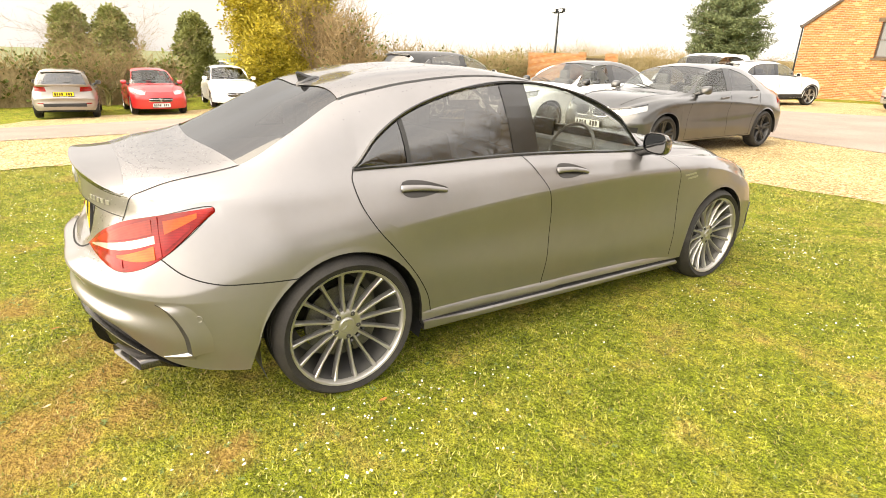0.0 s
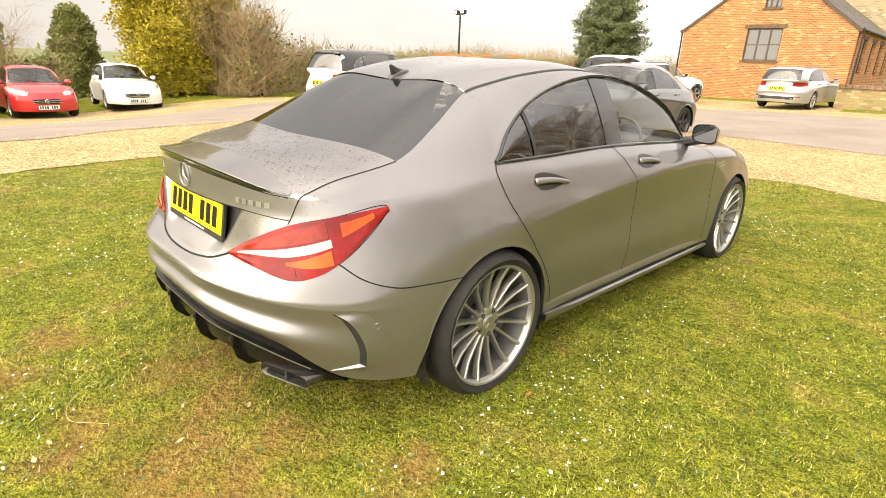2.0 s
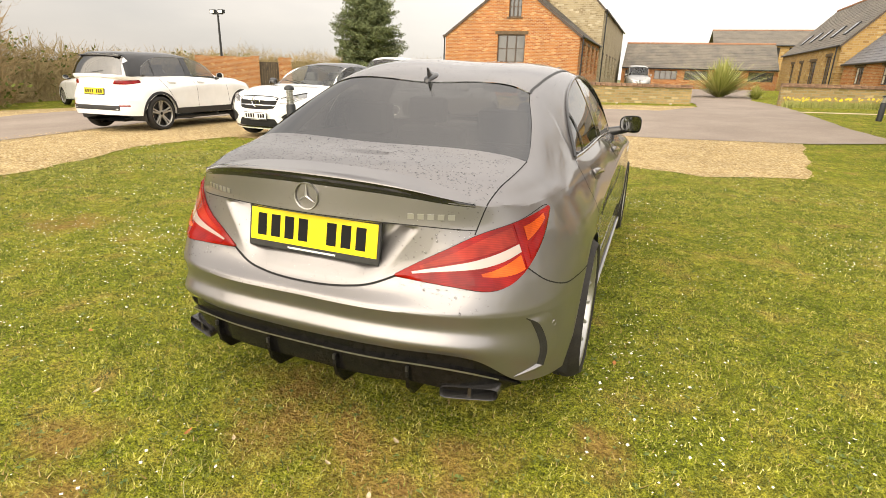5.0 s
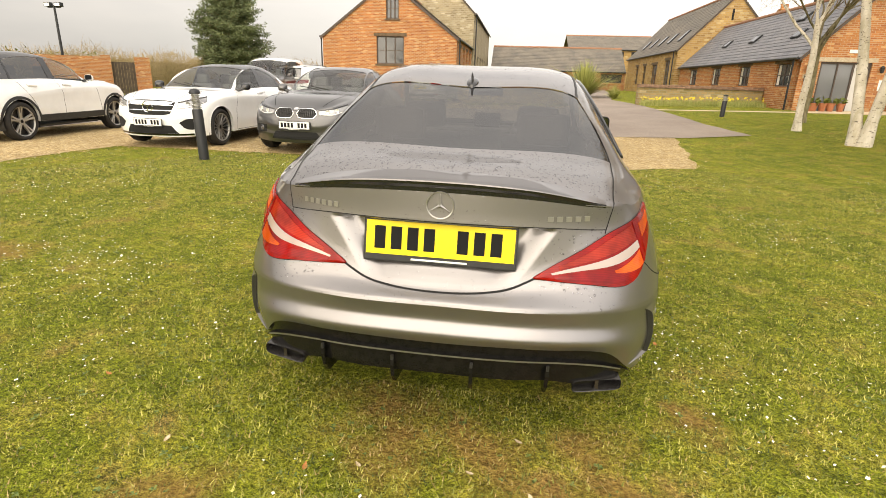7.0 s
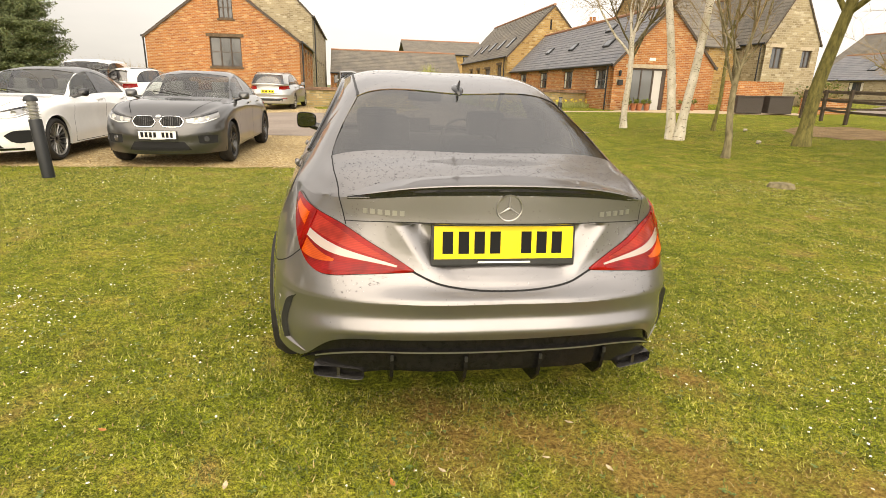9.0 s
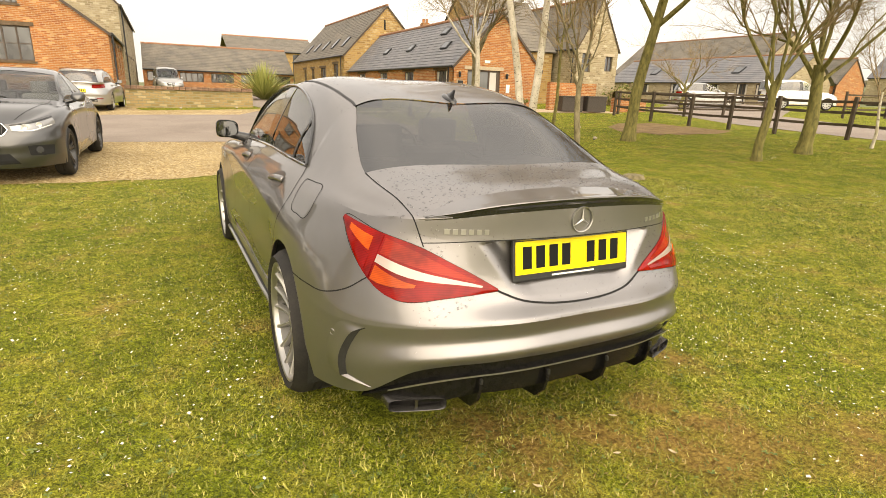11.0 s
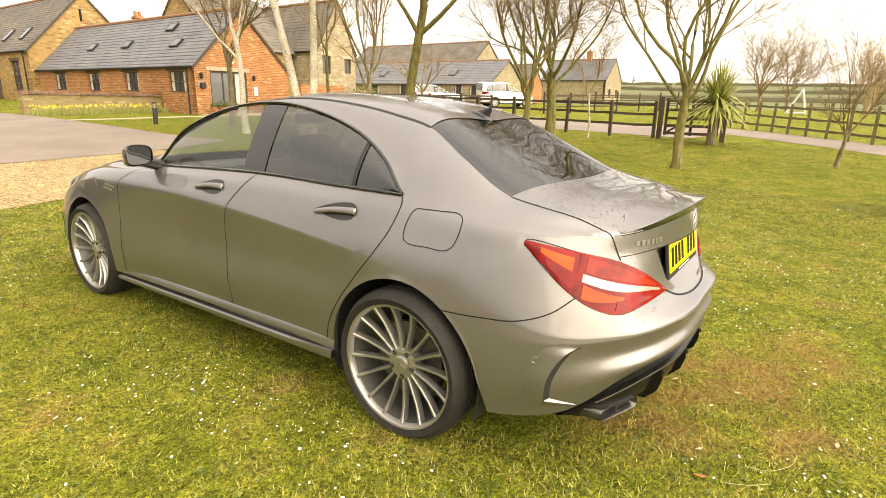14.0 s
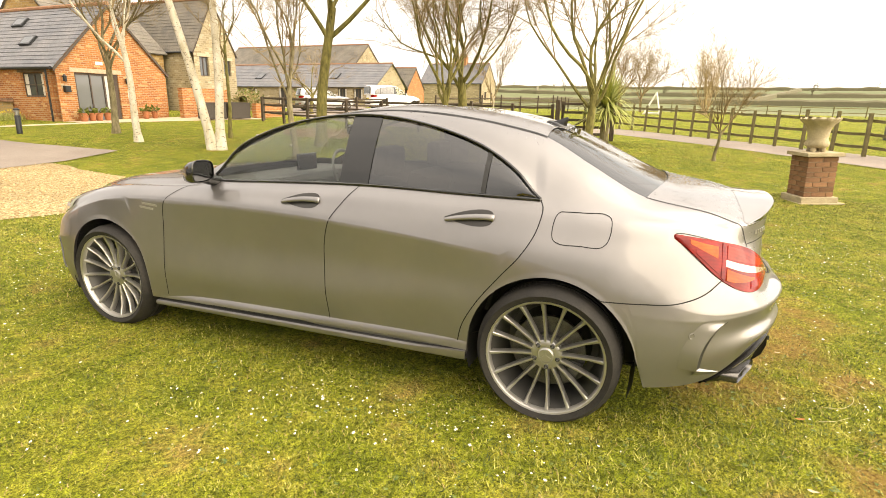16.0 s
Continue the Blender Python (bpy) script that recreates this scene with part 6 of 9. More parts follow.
parked_car("silver people carrier in the yard by the long barn", at_front(-0.6, 46, .1, -1, 2.8), "silver_paint", "boxy", 4.6, 1.9, 1.9, 2.8, 0.7, 0.25, 1.1, 0.33, 10, "broad")


# ---- building materials ----
def wall_vector(m):
    """Runs along an upright wall of any side, and up it."""
    co = m.node_tree.nodes.new("ShaderNodeTexCoord")
    sep = m.node_tree.nodes.new("ShaderNodeSeparateXYZ")
    add = m.node_tree.nodes.new("ShaderNodeMath")
    com = m.node_tree.nodes.new("ShaderNodeCombineXYZ")
    wire(m, co.outputs["Object"], sep.inputs[0])
    wire(m, sep.outputs[0], add.inputs[0])
    wire(m, sep.outputs[1], add.inputs[1])
    wire(m, add.outputs[0], com.inputs[0])
    wire(m, sep.outputs[2], com.inputs[1])
    return com.outputs[0]


def masonry(name, c1, c2, c3, mortar, width, row, joint=0.012, wobble=0.0):
    """Coursed bricks or stones: c1 to c2 from piece to piece, with pale pieces c3 here and there."""
    m = mat(name, c1, 0.88, 0, 0.3)
    vec = wall_vector(m)
    if wobble:
        n = node(m, "ShaderNodeTexNoise", Scale=2.2, Detail=2)
        wire(m, vec, n.inputs["Vector"])
        mx = m.node_tree.nodes.new("ShaderNodeMix")
        mx.data_type, mx.blend_type = "RGBA", "LINEAR_LIGHT"
        mx.inputs[0].default_value = wobble
        wire(m, vec, mx.inputs[6])
        wire(m, n.outputs["Color"], mx.inputs[7])
        vec = mx.outputs[2]
    b = m.node_tree.nodes.new("ShaderNodeTexBrick")
    b.inputs["Color1"].default_value, b.inputs["Color2"].default_value, b.inputs["Mortar"].default_value = (0, 0, 0, 1), (1, 1, 1, 1), (0.5, 0.5, 0.5, 1)
    b.inputs["Scale"].default_value, b.inputs["Mortar Size"].default_value, b.inputs["Bias"].default_value = 1.0, joint, 0.0
    b.inputs["Brick Width"].default_value, b.inputs["Row Height"].default_value = width, row
    b.inputs["Mortar Smooth"].default_value = 0.2
    wire(m, vec, b.inputs["Vector"])
    pick = ramp(m, b.outputs["Color"], (0.0, c2), (0.45, c1), (0.86, c1), (0.95, c3))
    stain = grain(m, 0.9, 5)
    pick = mixed(m, 1.0, pick, ramp(m, stain, (0.3, (0.78, 0.76, 0.74)), (0.7, (1.15, 1.13, 1.1))), "MULTIPLY")
    fine = grain(m, 40, 3)
    pick = mixed(m, 1.0, pick, ramp(m, fine, (0.3, (0.85, 0.85, 0.85)), (0.7, (1.12, 1.12, 1.12))), "MULTIPLY")
    wire(m, mixed(m, b.outputs["Fac"], pick, mortar), shade(m).inputs["Base Color"])
    inv = m.node_tree.nodes.new("ShaderNodeMath")
    inv.operation = "SUBTRACT"
    inv.inputs[0].default_value = 1.0
    wire(m, b.outputs["Fac"], inv.inputs[1])
    bump(m, inv.outputs[0], 0.8, 0.012)
    return m


M["brick"] = masonry("orange_brick", (0.43, 0.170, 0.055), (0.31, 0.105, 0.038), (0.54, 0.32, 0.15), (0.42, 0.30, 0.19), 0.225, 0.075, 0.010)
M["ironstone"] = masonry("brown_ironstone", (0.42, 0.27, 0.10), (0.28, 0.165, 0.06), (0.50, 0.38, 0.19), (0.36, 0.27, 0.16), 0.30, 0.13, 0.014, wobble=0.05)
M["pale_stone"] = masonry("pale_rubble_stone", (0.36, 0.30, 0.19), (0.25, 0.20, 0.12), (0.48, 0.42, 0.30), (0.38, 0.33, 0.24), 0.28, 0.12, 0.014, wobble=0.06)
M["mossy_stone"] = masonry("mossy_wall_stone", (0.36, 0.26, 0.125), (0.25, 0.195, 0.08), (0.46, 0.36, 0.20), (0.27, 0.24, 0.15), 0.30, 0.11, 0.014, wobble=0.06)
M["slate"] = rough_mat("blue_slate", (0.13, 0.135, 0.15), (0.2, 0.195, 0.2), 1.3, 0.6, 0.01, 0.4, 12)
M["brown_slate"] = rough_mat("brown_grey_slate", (0.12, 0.11, 0.095), (0.2, 0.175, 0.14), 1.0, 0.75, 0.01, 0.4, 12)
M["ridge_tile"] = rough_mat("ridge_tile", (0.30, 0.14, 0.08), (0.36, 0.2, 0.12), 6, 0.8)
M["dark_frame"] = rough_mat("dark_brown_frame", (0.06, 0.045, 0.035), (0.09, 0.065, 0.05), 8, 0.6, 0.002)
M["pane"] = mat("window_pane", (0.05, 0.055, 0.06), 0.03, 0, 0.9)
M["curtain"] = rough_mat("pale_curtain", (0.55, 0.52, 0.46), (0.65, 0.62, 0.56), 5, 0.9)
M["lintel"] = rough_mat("pale_lintel", (0.42, 0.34, 0.24), (0.5, 0.42, 0.3), 5, 0.85)
M["wood_brown"] = rough_mat("weathered_wood", (0.09, 0.06, 0.035), (0.15, 0.105, 0.065), 6, 0.85, 0.004)
M["white_gloss"] = mat("white_gloss", (0.75, 0.75, 0.72), 0.4)
M["terracotta"] = rough_mat("terracotta", (0.34, 0.12, 0.055), (0.42, 0.17, 0.08), 9, 0.85)
M["dark_metal"] = mat("dark_metal", (0.02, 0.022, 0.024), 0.45, 0.2)
M["paving"] = rough_mat("pale_paving", (0.5, 0.38, 0.25), (0.58, 0.46, 0.32), 3, 0.9)
M["concrete"] = rough_mat("pale_concrete", (0.42, 0.36, 0.28), (0.5, 0.44, 0.36), 6, 0.9, 0.005)


# ---- buildings ----
def wall_mesh(a, b, z0, z1, thick, holes=(), apex=None):
    """An upright wall from a to b (x, y) with openings (from, to, sill, head) along it; apex adds a gable (along, height)."""
    a, b = Vector((*a, 0)), Vector((*b, 0))
    L = (b - a).length
    d = (b - a) / L
    n = Vector((d.y, -d.x, 0))
    bm = bmesh.new()
    us = sorted({0.0, L, *(h[0] for h in holes), *(h[1] for h in holes), *([apex[0]] if apex else [])})
    zs = sorted({z0, z1, *(h[2] for h in holes if z0 < h[2] < z1), *(h[3] for h in holes if h[3] < z1)})
    def solid(u, z):
        return not any(h[0] < u < h[1] and h[2] < z < h[3] for h in holes)
    def quad(p):
        bm.faces.new([bm.verts.new(a + d * u + Vector((0, 0, z)) + n * o) for u, z, o in p])
    for u0, u1 in zip(us, us[1:]):
        for w0, w1 in zip(zs, zs[1:]):
            if solid((u0 + u1) / 2, (w0 + w1) / 2):
                quad([(u0, w0, 0), (u1, w0, 0), (u1, w1, 0), (u0, w1, 0)])
                quad([(u0, w0, -thick), (u0, w1, -thick), (u1, w1, -thick), (u1, w0, -thick)])
    for h in holes:
        u0, u1, w0, w1 = h[:4]
        quad([(u0, w0, 0), (u0, w1, 0), (u0, w1, -thick), (u0, w0, -thick)])
        quad([(u1, w1, 0), (u1, w0, 0), (u1, w0, -thick), (u1, w1, -thick)])
        quad([(u0, w1, 0), (u1, w1, 0), (u1, w1, -thick), (u0, w1, -thick)])
        quad([(u1, w0, 0), (u0, w0, 0), (u0, w0, -thick), (u1, w0, -thick)])
    if apex:
        u, z = apex
        tops = [h for h in holes if h[3] > z1]
        slope_l = lambda zz: u * (zz - z1) / (z - z1)
        slope_r = lambda zz: L - (L - u) * (zz - z1) / (z - z1)
        if tops:
            h = tops[0]
            u0, u1, w0, w1 = h[:4]
            base_z = z1
            for p in ([(0, z1), (u0, z1), (u0, w1), (slope_l(w1), w1)], [(u1, z1), (L, z1), (slope_r(w1), w1), (u1, w1)], [(slope_l(w1), w1), (slope_r(w1), w1), (u, z)], [(u0, z1), (u1, z1), (u1, max(w0, z1 + .001)), (u0, max(w0, z1 + .001))]):
                quad([(q[0], q[1], 0) for q in p])
                quad([(q[0], q[1], -thick) for q in p][::-1])
        else:
            quad([(0, z1, 0), (L, z1, 0), (u, z, 0)])
            quad([(0, z1, -thick), (u, z, -thick), (L, z1, -thick)])
    bmesh.ops.remove_doubles(bm, verts=bm.verts, dist=0.001)
    return bm, a, d, n


def add_window(house, a, d, n, hole, bars=(1, 1), thick=0.1, curtain=True, sill=None, lintel=None):
    """A window set back in its opening: frame, glazing bars, panes, sill and lintel."""
    u0, u1, w0, w1 = hole[:4]
    m = Matrix(((d.x, n.x, 0, a.x), (d.y, n.y, 0, a.y), (0, 0, 1, 0), (0, 0, 0, 1)))
    f = 0.06
    win = part("window", box(u0, -thick - 0.05, w0, u1, -thick, w0 + f, m), M["dark_frame"], house, "dark brown framed window")
    rail = lambda name, *a: part(name, box(*a, m), M["dark_frame"], win)
    for x0, z0, x1, z1 in ((u0, w1 - f, u1, w1), (u0, w0 + f, u0 + f, w1 - f), (u1 - f, w0 + f, u1, w1 - f)):
        rail("frame_rail", x0, -thick - 0.05, z0, x1, -thick, z1)
    for i in range(bars[0]):
        x = u0 + (u1 - u0) * (i + 1) / (bars[0] + 1)
        rail("mullion", x - 0.035, -thick - 0.04, w0 + f, x + 0.035, -thick + 0.004, w1 - f)
    for i in range(bars[1]):
        z = w0 + (w1 - w0) * (i + 1) / (bars[1] + 1)
        rail("glazing_bar", u0 + f, -thick - 0.036, z - 0.02, u1 - f, -thick + 0.002, z + 0.02)
    for i in range(bars[0] + 1):
        x0, x1 = u0 + f + (u1 - u0 - f) * i / (bars[0] + 1), u0 + (u1 - u0 - f) * (i + 1) / (bars[0] + 1)
        part("pane", box(x0, -thick - 0.03, w0 + f, x1, -thick - 0.02, w1 - f, m), M["pane"], win)
    if curtain:
        for side in (0, 1):
            bm = bmesh.new()
            xs = np.linspace(u0 + f, u0 + (u1 - u0) * 0.22, 9) if side == 0 else np.linspace(u1 - (u1 - u0) * 0.22, u1 - f, 9)
            rows = [[bm.verts.new(m @ Vector((x, -thick - 0.012 - 0.004 * math.sin(i * 2.2), z))) for z in (w0 + f, w1 - f)] for i, x in enumerate(xs)]
            grid_faces(bm, rows)
            part("curtain", bm, M["curtain"], win)
    if sill:
        part("sill", box(u0 - 0.08, -thick, w0 - 0.09, u1 + 0.08, 0.05, w0 - 0.002, m), M[sill], win)
    if lintel:
        part("lintel", box(u0 - 0.16, -thick, w1 + 0.002, u1 + 0.16, 0.012, w1 + 0.17, m), M[lintel], win)
    return win


def roof_slope(house, e0, e1, r0, r1, material, course=0.22, thick=0.010, name="roof"):
    """Overlapping courses of slates from the eave e0-e1 up to the ridge r0-r1."""
    e0, e1, r0, r1 = map(Vector, (e0, e1, r0, r1))
    n = max(2, int((r0 - e0).length / course))
    up = (e1 - e0).cross(r0 - e0).normalized()
    if up.z < 0:
        up = -up
    bm = bmesh.new()
    rnd = random.Random(5)
    t = up * thick
    low = [bm.verts.new(p) for p in (e0, e1)]
    for i in range(n):
        w = up * (thick * 1.5 + rnd.uniform(-0.003, 0.003))
        a, b = e0.lerp(r0, i / n), e1.lerp(r1, i / n)
        hi = [bm.verts.new(a + w), bm.verts.new(b + w)]
        top = [bm.verts.new(p) for p in (e0.lerp(r0, (i + 1) / n), e1.lerp(r1, (i + 1) / n))]
        bm.faces.new((low[0], low[1], hi[1], hi[0]))
        bm.faces.new((hi[0], hi[1], top[1], top[0]))
        low = top
    under = [bm.verts.new(p - up * 0.06) for p in (e0, e1, r1, r0)]
    bm.faces.new(under[::-1])
    return part(name, bm, material, house)


def ridge(house, a, b, r=0.09):
    bm = bmesh.new()
    a, b = Vector(a), Vector(b)
    n = max(2, int((b - a).length / 0.45))
    for i in range(n):
        add_tube(bm, [a.lerp(b, i / n), a.lerp(b, (i + 0.97) / n)], r, 8)
    part("ridge_tiles", bm, M["ridge_tile"], house, "terracotta ridge tiles")


def skylight(house, e, r, along, f, u, size=(0.55, 0.9)):
    """A roof light in a slope: e and r are the eave and ridge points above each other, along the way of the eave."""
    e, r, along = Vector(e), Vector(r), Vector(along)
    upw = (r - e).normalized()
    nor = along.cross(upw)
    if nor.z < 0:
        nor = -nor
    c = e.lerp(r, f) + along * u
    m = Matrix(((along.x, upw.x, nor.x, c.x), (along.y, upw.y, nor.y, c.y), (along.z, upw.z, nor.z, c.z), (0, 0, 0, 1)))
    w, h = size[0] / 2, size[1] / 2
    fr = part("skylight", box(-w, -h, 0.0, w, h, 0.09, m, 0.0), M["dark_metal"], house, "roof light")
    part("pane", box(-w + 0.06, -h + 0.06, 0.09, w - 0.06, h - 0.06, 0.096, m), M["pane"], fr)


def gutter(house, a, b, drop=None):
    bm = bmesh.new()
    add_tube(bm, [a, b], 0.06, 6)
    if drop is not None:
        p = Vector(a).lerp(Vector(b), drop[0])
        add_tube(bm, [p, (p.x, p.y, drop[1])], 0.04, 6)
    part("gutter", bm, M["dark_metal"], house, "black gutter and downpipe")


def chimney(house, x, y, z0, z1, w=0.5):
    bm = box(x - w / 2, y - w / 2, z0, x + w / 2, y + w / 2, z1)
    add_box(bm, x - w / 2 - 0.05, y - w / 2 - 0.05, z1 - 0.15, x + w / 2 + 0.05, y + w / 2 + 0.05, z1 - 0.06)
    for k in (-0.12, 0.12):
        add_tube(bm, [(x + k, y, z1), (x + k, y, z1 + 0.25)], 0.09, 10)
    part("chimney", bm, M["brick"], house, "brick chimney")


def gabled(label, x0, x1, y0, y1, ground, eave, top, walls, roof, front_holes=(), west_holes=(), east_holes=(), overhang=0.12, bars=(1, 1), lintel="lintel", side_walls=None, curtains=True, apex_holes=(), west_lintel="wood_brown"):
    """A house with its ridge along y, its gable to the south and its long wall to the west."""
    h = thing("house", label, "house", None, "farm buildings")
    xm = (x0 + x1) / 2
    bm, a, d, n = wall_mesh((x0, y0), (x1, y0), ground, eave, 0.3, [*front_holes, *apex_holes], (xm - x0, top))
    part("gable_wall", bm, M[walls], h)
    for hole in [*front_holes, *apex_holes]:
        if len(hole) < 5:
            add_window(h, a, d, n, hole, bars, lintel=lintel, sill="wood_brown" if lintel == "wood_brown" else None, curtain=False)
    bm, a, d, n = wall_mesh((x0, y1), (x0, y0 + 0.3), ground, eave, 0.3, west_holes)
    part("side_wall", bm, M[side_walls or walls], h)
    for hole in west_holes:
        if len(hole) < 5:
            add_window(h, a, d, n, hole, bars, lintel=west_lintel, curtain=curtains)
    bm, a, d, n = wall_mesh((x1, y0 + 0.3), (x1, y1), ground, eave, 0.3, east_holes)
    part("side_wall", bm, M[side_walls or walls], h)
    for hole in east_holes:
        add_window(h, a, d, n, hole, (1, 2), lintel=west_lintel, curtain=False)
    bm, a, d, n = wall_mesh((x1, y1), (x0, y1), ground, eave, 0.3, (), (xm - x0, top))
    part("gable_wall", bm, M[walls], h)
    k = (top - eave) / (xm - x0)
    o = overhang
    roof_slope(h, (x0 - o, y0 - o * 0.6, eave - k * o), (x0 - o, y1 + o, eave - k * o), (xm, y0 - o * 0.6, top), (xm, y1 + o, top), M[roof])
    roof_slope(h, (x1 + o, y0 - o * 0.6, eave - k * o), (x1 + o, y1 + o, eave - k * o), (xm, y0 - o * 0.6, top), (xm, y1 + o, top), M[roof])
    ridge(h, (xm, y0 - o * 0.6, top + 0.02), (xm, y1 + o, top + 0.02))
    gutter(h, (x0 - o - 0.03, y0, eave - k * o), (x0 - o - 0.03, y1, eave - k * o), (0.02, ground))
    gutter(h, (x1 + o + 0.03, y0, eave - k * o), (x1 + o + 0.03, y1, eave - k * o), (0.02, ground))
    bm = bmesh.new()
    for xa, za in ((x0 - o, eave - k * o), (x1 + o, eave - k * o)):
        p, q = Vector((xa, y0 - o * 0.6 - 0.012, za)), Vector((xm, y0 - o * 0.6 - 0.012, top))
        vs = [bm.verts.new(v) for v in (p, q, q - Vector((0, 0, 0.14)), p - Vector((0, 0, 0.14)))]
        bm.faces.new(vs)
        vs = [bm.verts.new(v) for v in (p + Vector((0, 0.03, -0.14)), q + Vector((0, 0.03, -0.14)), q - Vector((0, 0, 0.14)), p - Vector((0, 0, 0.14)))]
        bm.faces.new(vs)
    part("barge_board", bm, M["dark_frame"], h)
    part("floor_slab", box(x0 + 0.32, y0 + 0.32, ground - 0.1, x1 - 0.32, y1 - 0.32, ground + 0.02), M["dark_frame"], h)
    return h


# brick barn with its gable to the drive, and the taller stone range behind it
gabled("orange brick barn with a slate roof, gable towards the drive", -10.87, -3.22, 28.87, 38.9, 0.1, 3.53, 6.4, "brick", "brown_slate",
                    front_holes=[(3.12, 4.68, 2.05, 3.52)], apex_holes=[(3.67, 4.38, 4.42, 5.48)], east_holes=[(1.2 + i * 2.2, 2.2 + i * 2.2, 1.6, 3.1) for i in range(4)], bars=(2, 1), lintel="wood_brown")
gabled("tall old stone barn with a slate roof", -9.2, -3.15, 39.0, 60, 0.3, 5.95, 9.0, "pale_stone", "brown_slate", east_holes=[(1.5 + i * 3.0, 2.5 + i * 3.0, 1.4, 3.0) for i in range(5)])
# cottage range with the brick gable and sliding door
house = gabled("long single-storey stone and brick house with a blue slate roof", 11.2, 16.15, 21.4, 38.0, 0.44, 2.62, 5.12, "brick", "slate",
               front_holes=[(0.72, 2.58, 0.46, 2.38, "door")], west_holes=[(16.6 - b + .0, 16.6 - a, 1.42, 2.34) for a, b in ((0.75, 2.1), (4.8, 6.2), (8.8, 10.2), (12.9, 14.4))], side_walls="brick")
slider = part("sliding_door", box(11.92, 21.46, 0.46, 12.0, 21.54, 2.38), M["dark_frame"], house, "dark brown glazed sliding door")
for x0, z0, x1, z1 in ((13.70, 0.46, 13.78, 2.38), (12.0, 2.30, 13.70, 2.38), (12.0, 0.46, 13.70, 0.52), (12.56, 0.52, 12.61, 2.30), (13.13, 0.52, 13.2, 2.30), (13.6, 0.52, 13.70, 2.30)):
    part("frame_rail", box(x0, 21.46, z0, x1, 21.54, z1), M["dark_frame"], slider)
M["grey_pane"] = mat("sky_grey_pane", (0.15, 0.155, 0.16), 0.05, 0, 0.8)
M["blind"] = mat("pale_blind", (0.50, 0.49, 0.46), 0.6)
for x0, x1 in ((12.0, 12.56), (12.61, 13.13)):
    part("pane", box(x0, 21.50, 0.52, x1, 21.51, 2.30), M["grey_pane"], slider)
part("door_leaf", box(13.2, 21.485, 0.52, 13.6, 21.52, 2.30), M["blind"], slider, "pale door leaf behind the glass")
part("lintel", box(11.75, 21.385, 2.39, 13.95, 21.68, 2.55), M["lintel"], house)
part("sign_panel", box(11.35, 21.382, 1.75, 11.62, 21.398, 1.9), M["lintel"], house, "small pale plaque")
part("number_panel", box(12.85, 21.38, 2.72, 13.15, 21.398, 2.84), M["white_gloss"], house, "small white plaque with bars")
for x in (11.45, 14.1):
    bm = bmesh.new()
    add_lathe(bm, [(0.02, 0.0), (0.06, 0.03), (0.07, 0.18), (0.09, 0.2), (0.02, 0.28)], "z", 8, m=Matrix.Translation((x, 21.28, 2.0)))
    add_box(bm, x - 0.015, 21.28, 2.2, x + 0.015, 21.4, 2.23)
    part("wall_lantern", bm, M["dark_metal"], house, "black wall lantern")
part("letter_box", box(11.4, 21.24, 1.62, 11.62, 21.398, 1.86, None, 0.02), M["dark_metal"], house)
part("notice", box(14.15, 21.385, 1.35, 14.35, 21.398, 1.75), M["white_gloss"], house, "white notice panel")
for i, (f, u) in enumerate(((0.42, 2.8), (0.46, 7.6), (0.46, 11.5), (0.75, 4.5))):
    skylight(house, (11.08, 21.4, 2.5), (13.67, 21.4, 5.12), (0, 1, 0), f, u, (0.7, 0.5))
chimney(house, 15.2, 33.5, 4.4, 5.75, 0.45)
# great barn beyond it
great_barn = gabled("high ironstone barn with roof lights and a dark doorway", 10.9, 17.6, 38.2, 55.5, 0.55, 3.75, 7.3, "ironstone", "brown_slate", west_holes=[(17.3 - b, 17.3 - a, z0, z1) for a, b, z0, z1 in ((1.6, 3.0, 1.3, 3.1), (5.2, 7.0, 0.6, 2.9), (9.0, 10.2, 1.4, 2.9), (12.0, 13.2, 1.4, 2.9))], bars=(1, 2), curtains=False)
for i in range(5):
    skylight(great_barn, (10.8, 38.2, 3.65), (14.25, 38.2, 7.3), (0, 1, 0), 0.30, 2.4 + i * 2.9, (0.6, 1.0))
# the wall is uncut; a black slab stands in for the hole's darkness
part("owl_hole", box(14.0, 38.17, 5.6, 14.12, 38.198, 6.3), M["gap"], great_barn)
# low ranges across the yard
def low_range(label, x0, x1, y0, y1, g, eave, top, walls, bays):
    h = thing("house", label, "house", None, "farm buildings")
    L = x1 - x0
    holes = [(L * (i + 0.12) / bays, L * (i + 0.88) / bays, g + 0.75, eave - 0.22) for i in range(bays)]
    bm, a, d, n = wall_mesh((x0, y0), (x1, y0), g, eave, 0.3, holes)
    part("front_wall", bm, M[walls], h)
    for hole in holes:
        add_window(h, a, d, n, hole, (3, 0), curtain=False)
    bm, a, d, n = wall_mesh((x1, y1), (x0, y1), g, eave, 0.3)
    part("back_wall", bm, M[walls], h)
    ym = (y0 + y1) / 2
    roof_slope(h, (x0, y0 - 0.2, eave - 0.05), (x1, y0 - 0.2, eave - 0.05), (x0, ym, top), (x1, ym, top), M["brown_slate"], 0.3)
    roof_slope(h, (x0, y1 + 0.2, eave - 0.05), (x1, y1 + 0.2, eave - 0.05), (x0, ym, top), (x1, ym, top), M["brown_slate"], 0.3)
    ridge(h, (x0, ym, top), (x1, ym, top), 0.12)
    gutter(h, (x0, y0 - 0.25, eave - 0.05), (x1, y0 - 0.25, eave - 0.05))
    return h
low_range("long low brick range with a brown slate roof across the yard", -2.6, 10.9, 56, 64, 0.7, 2.5, 4.9, "brick", 5)
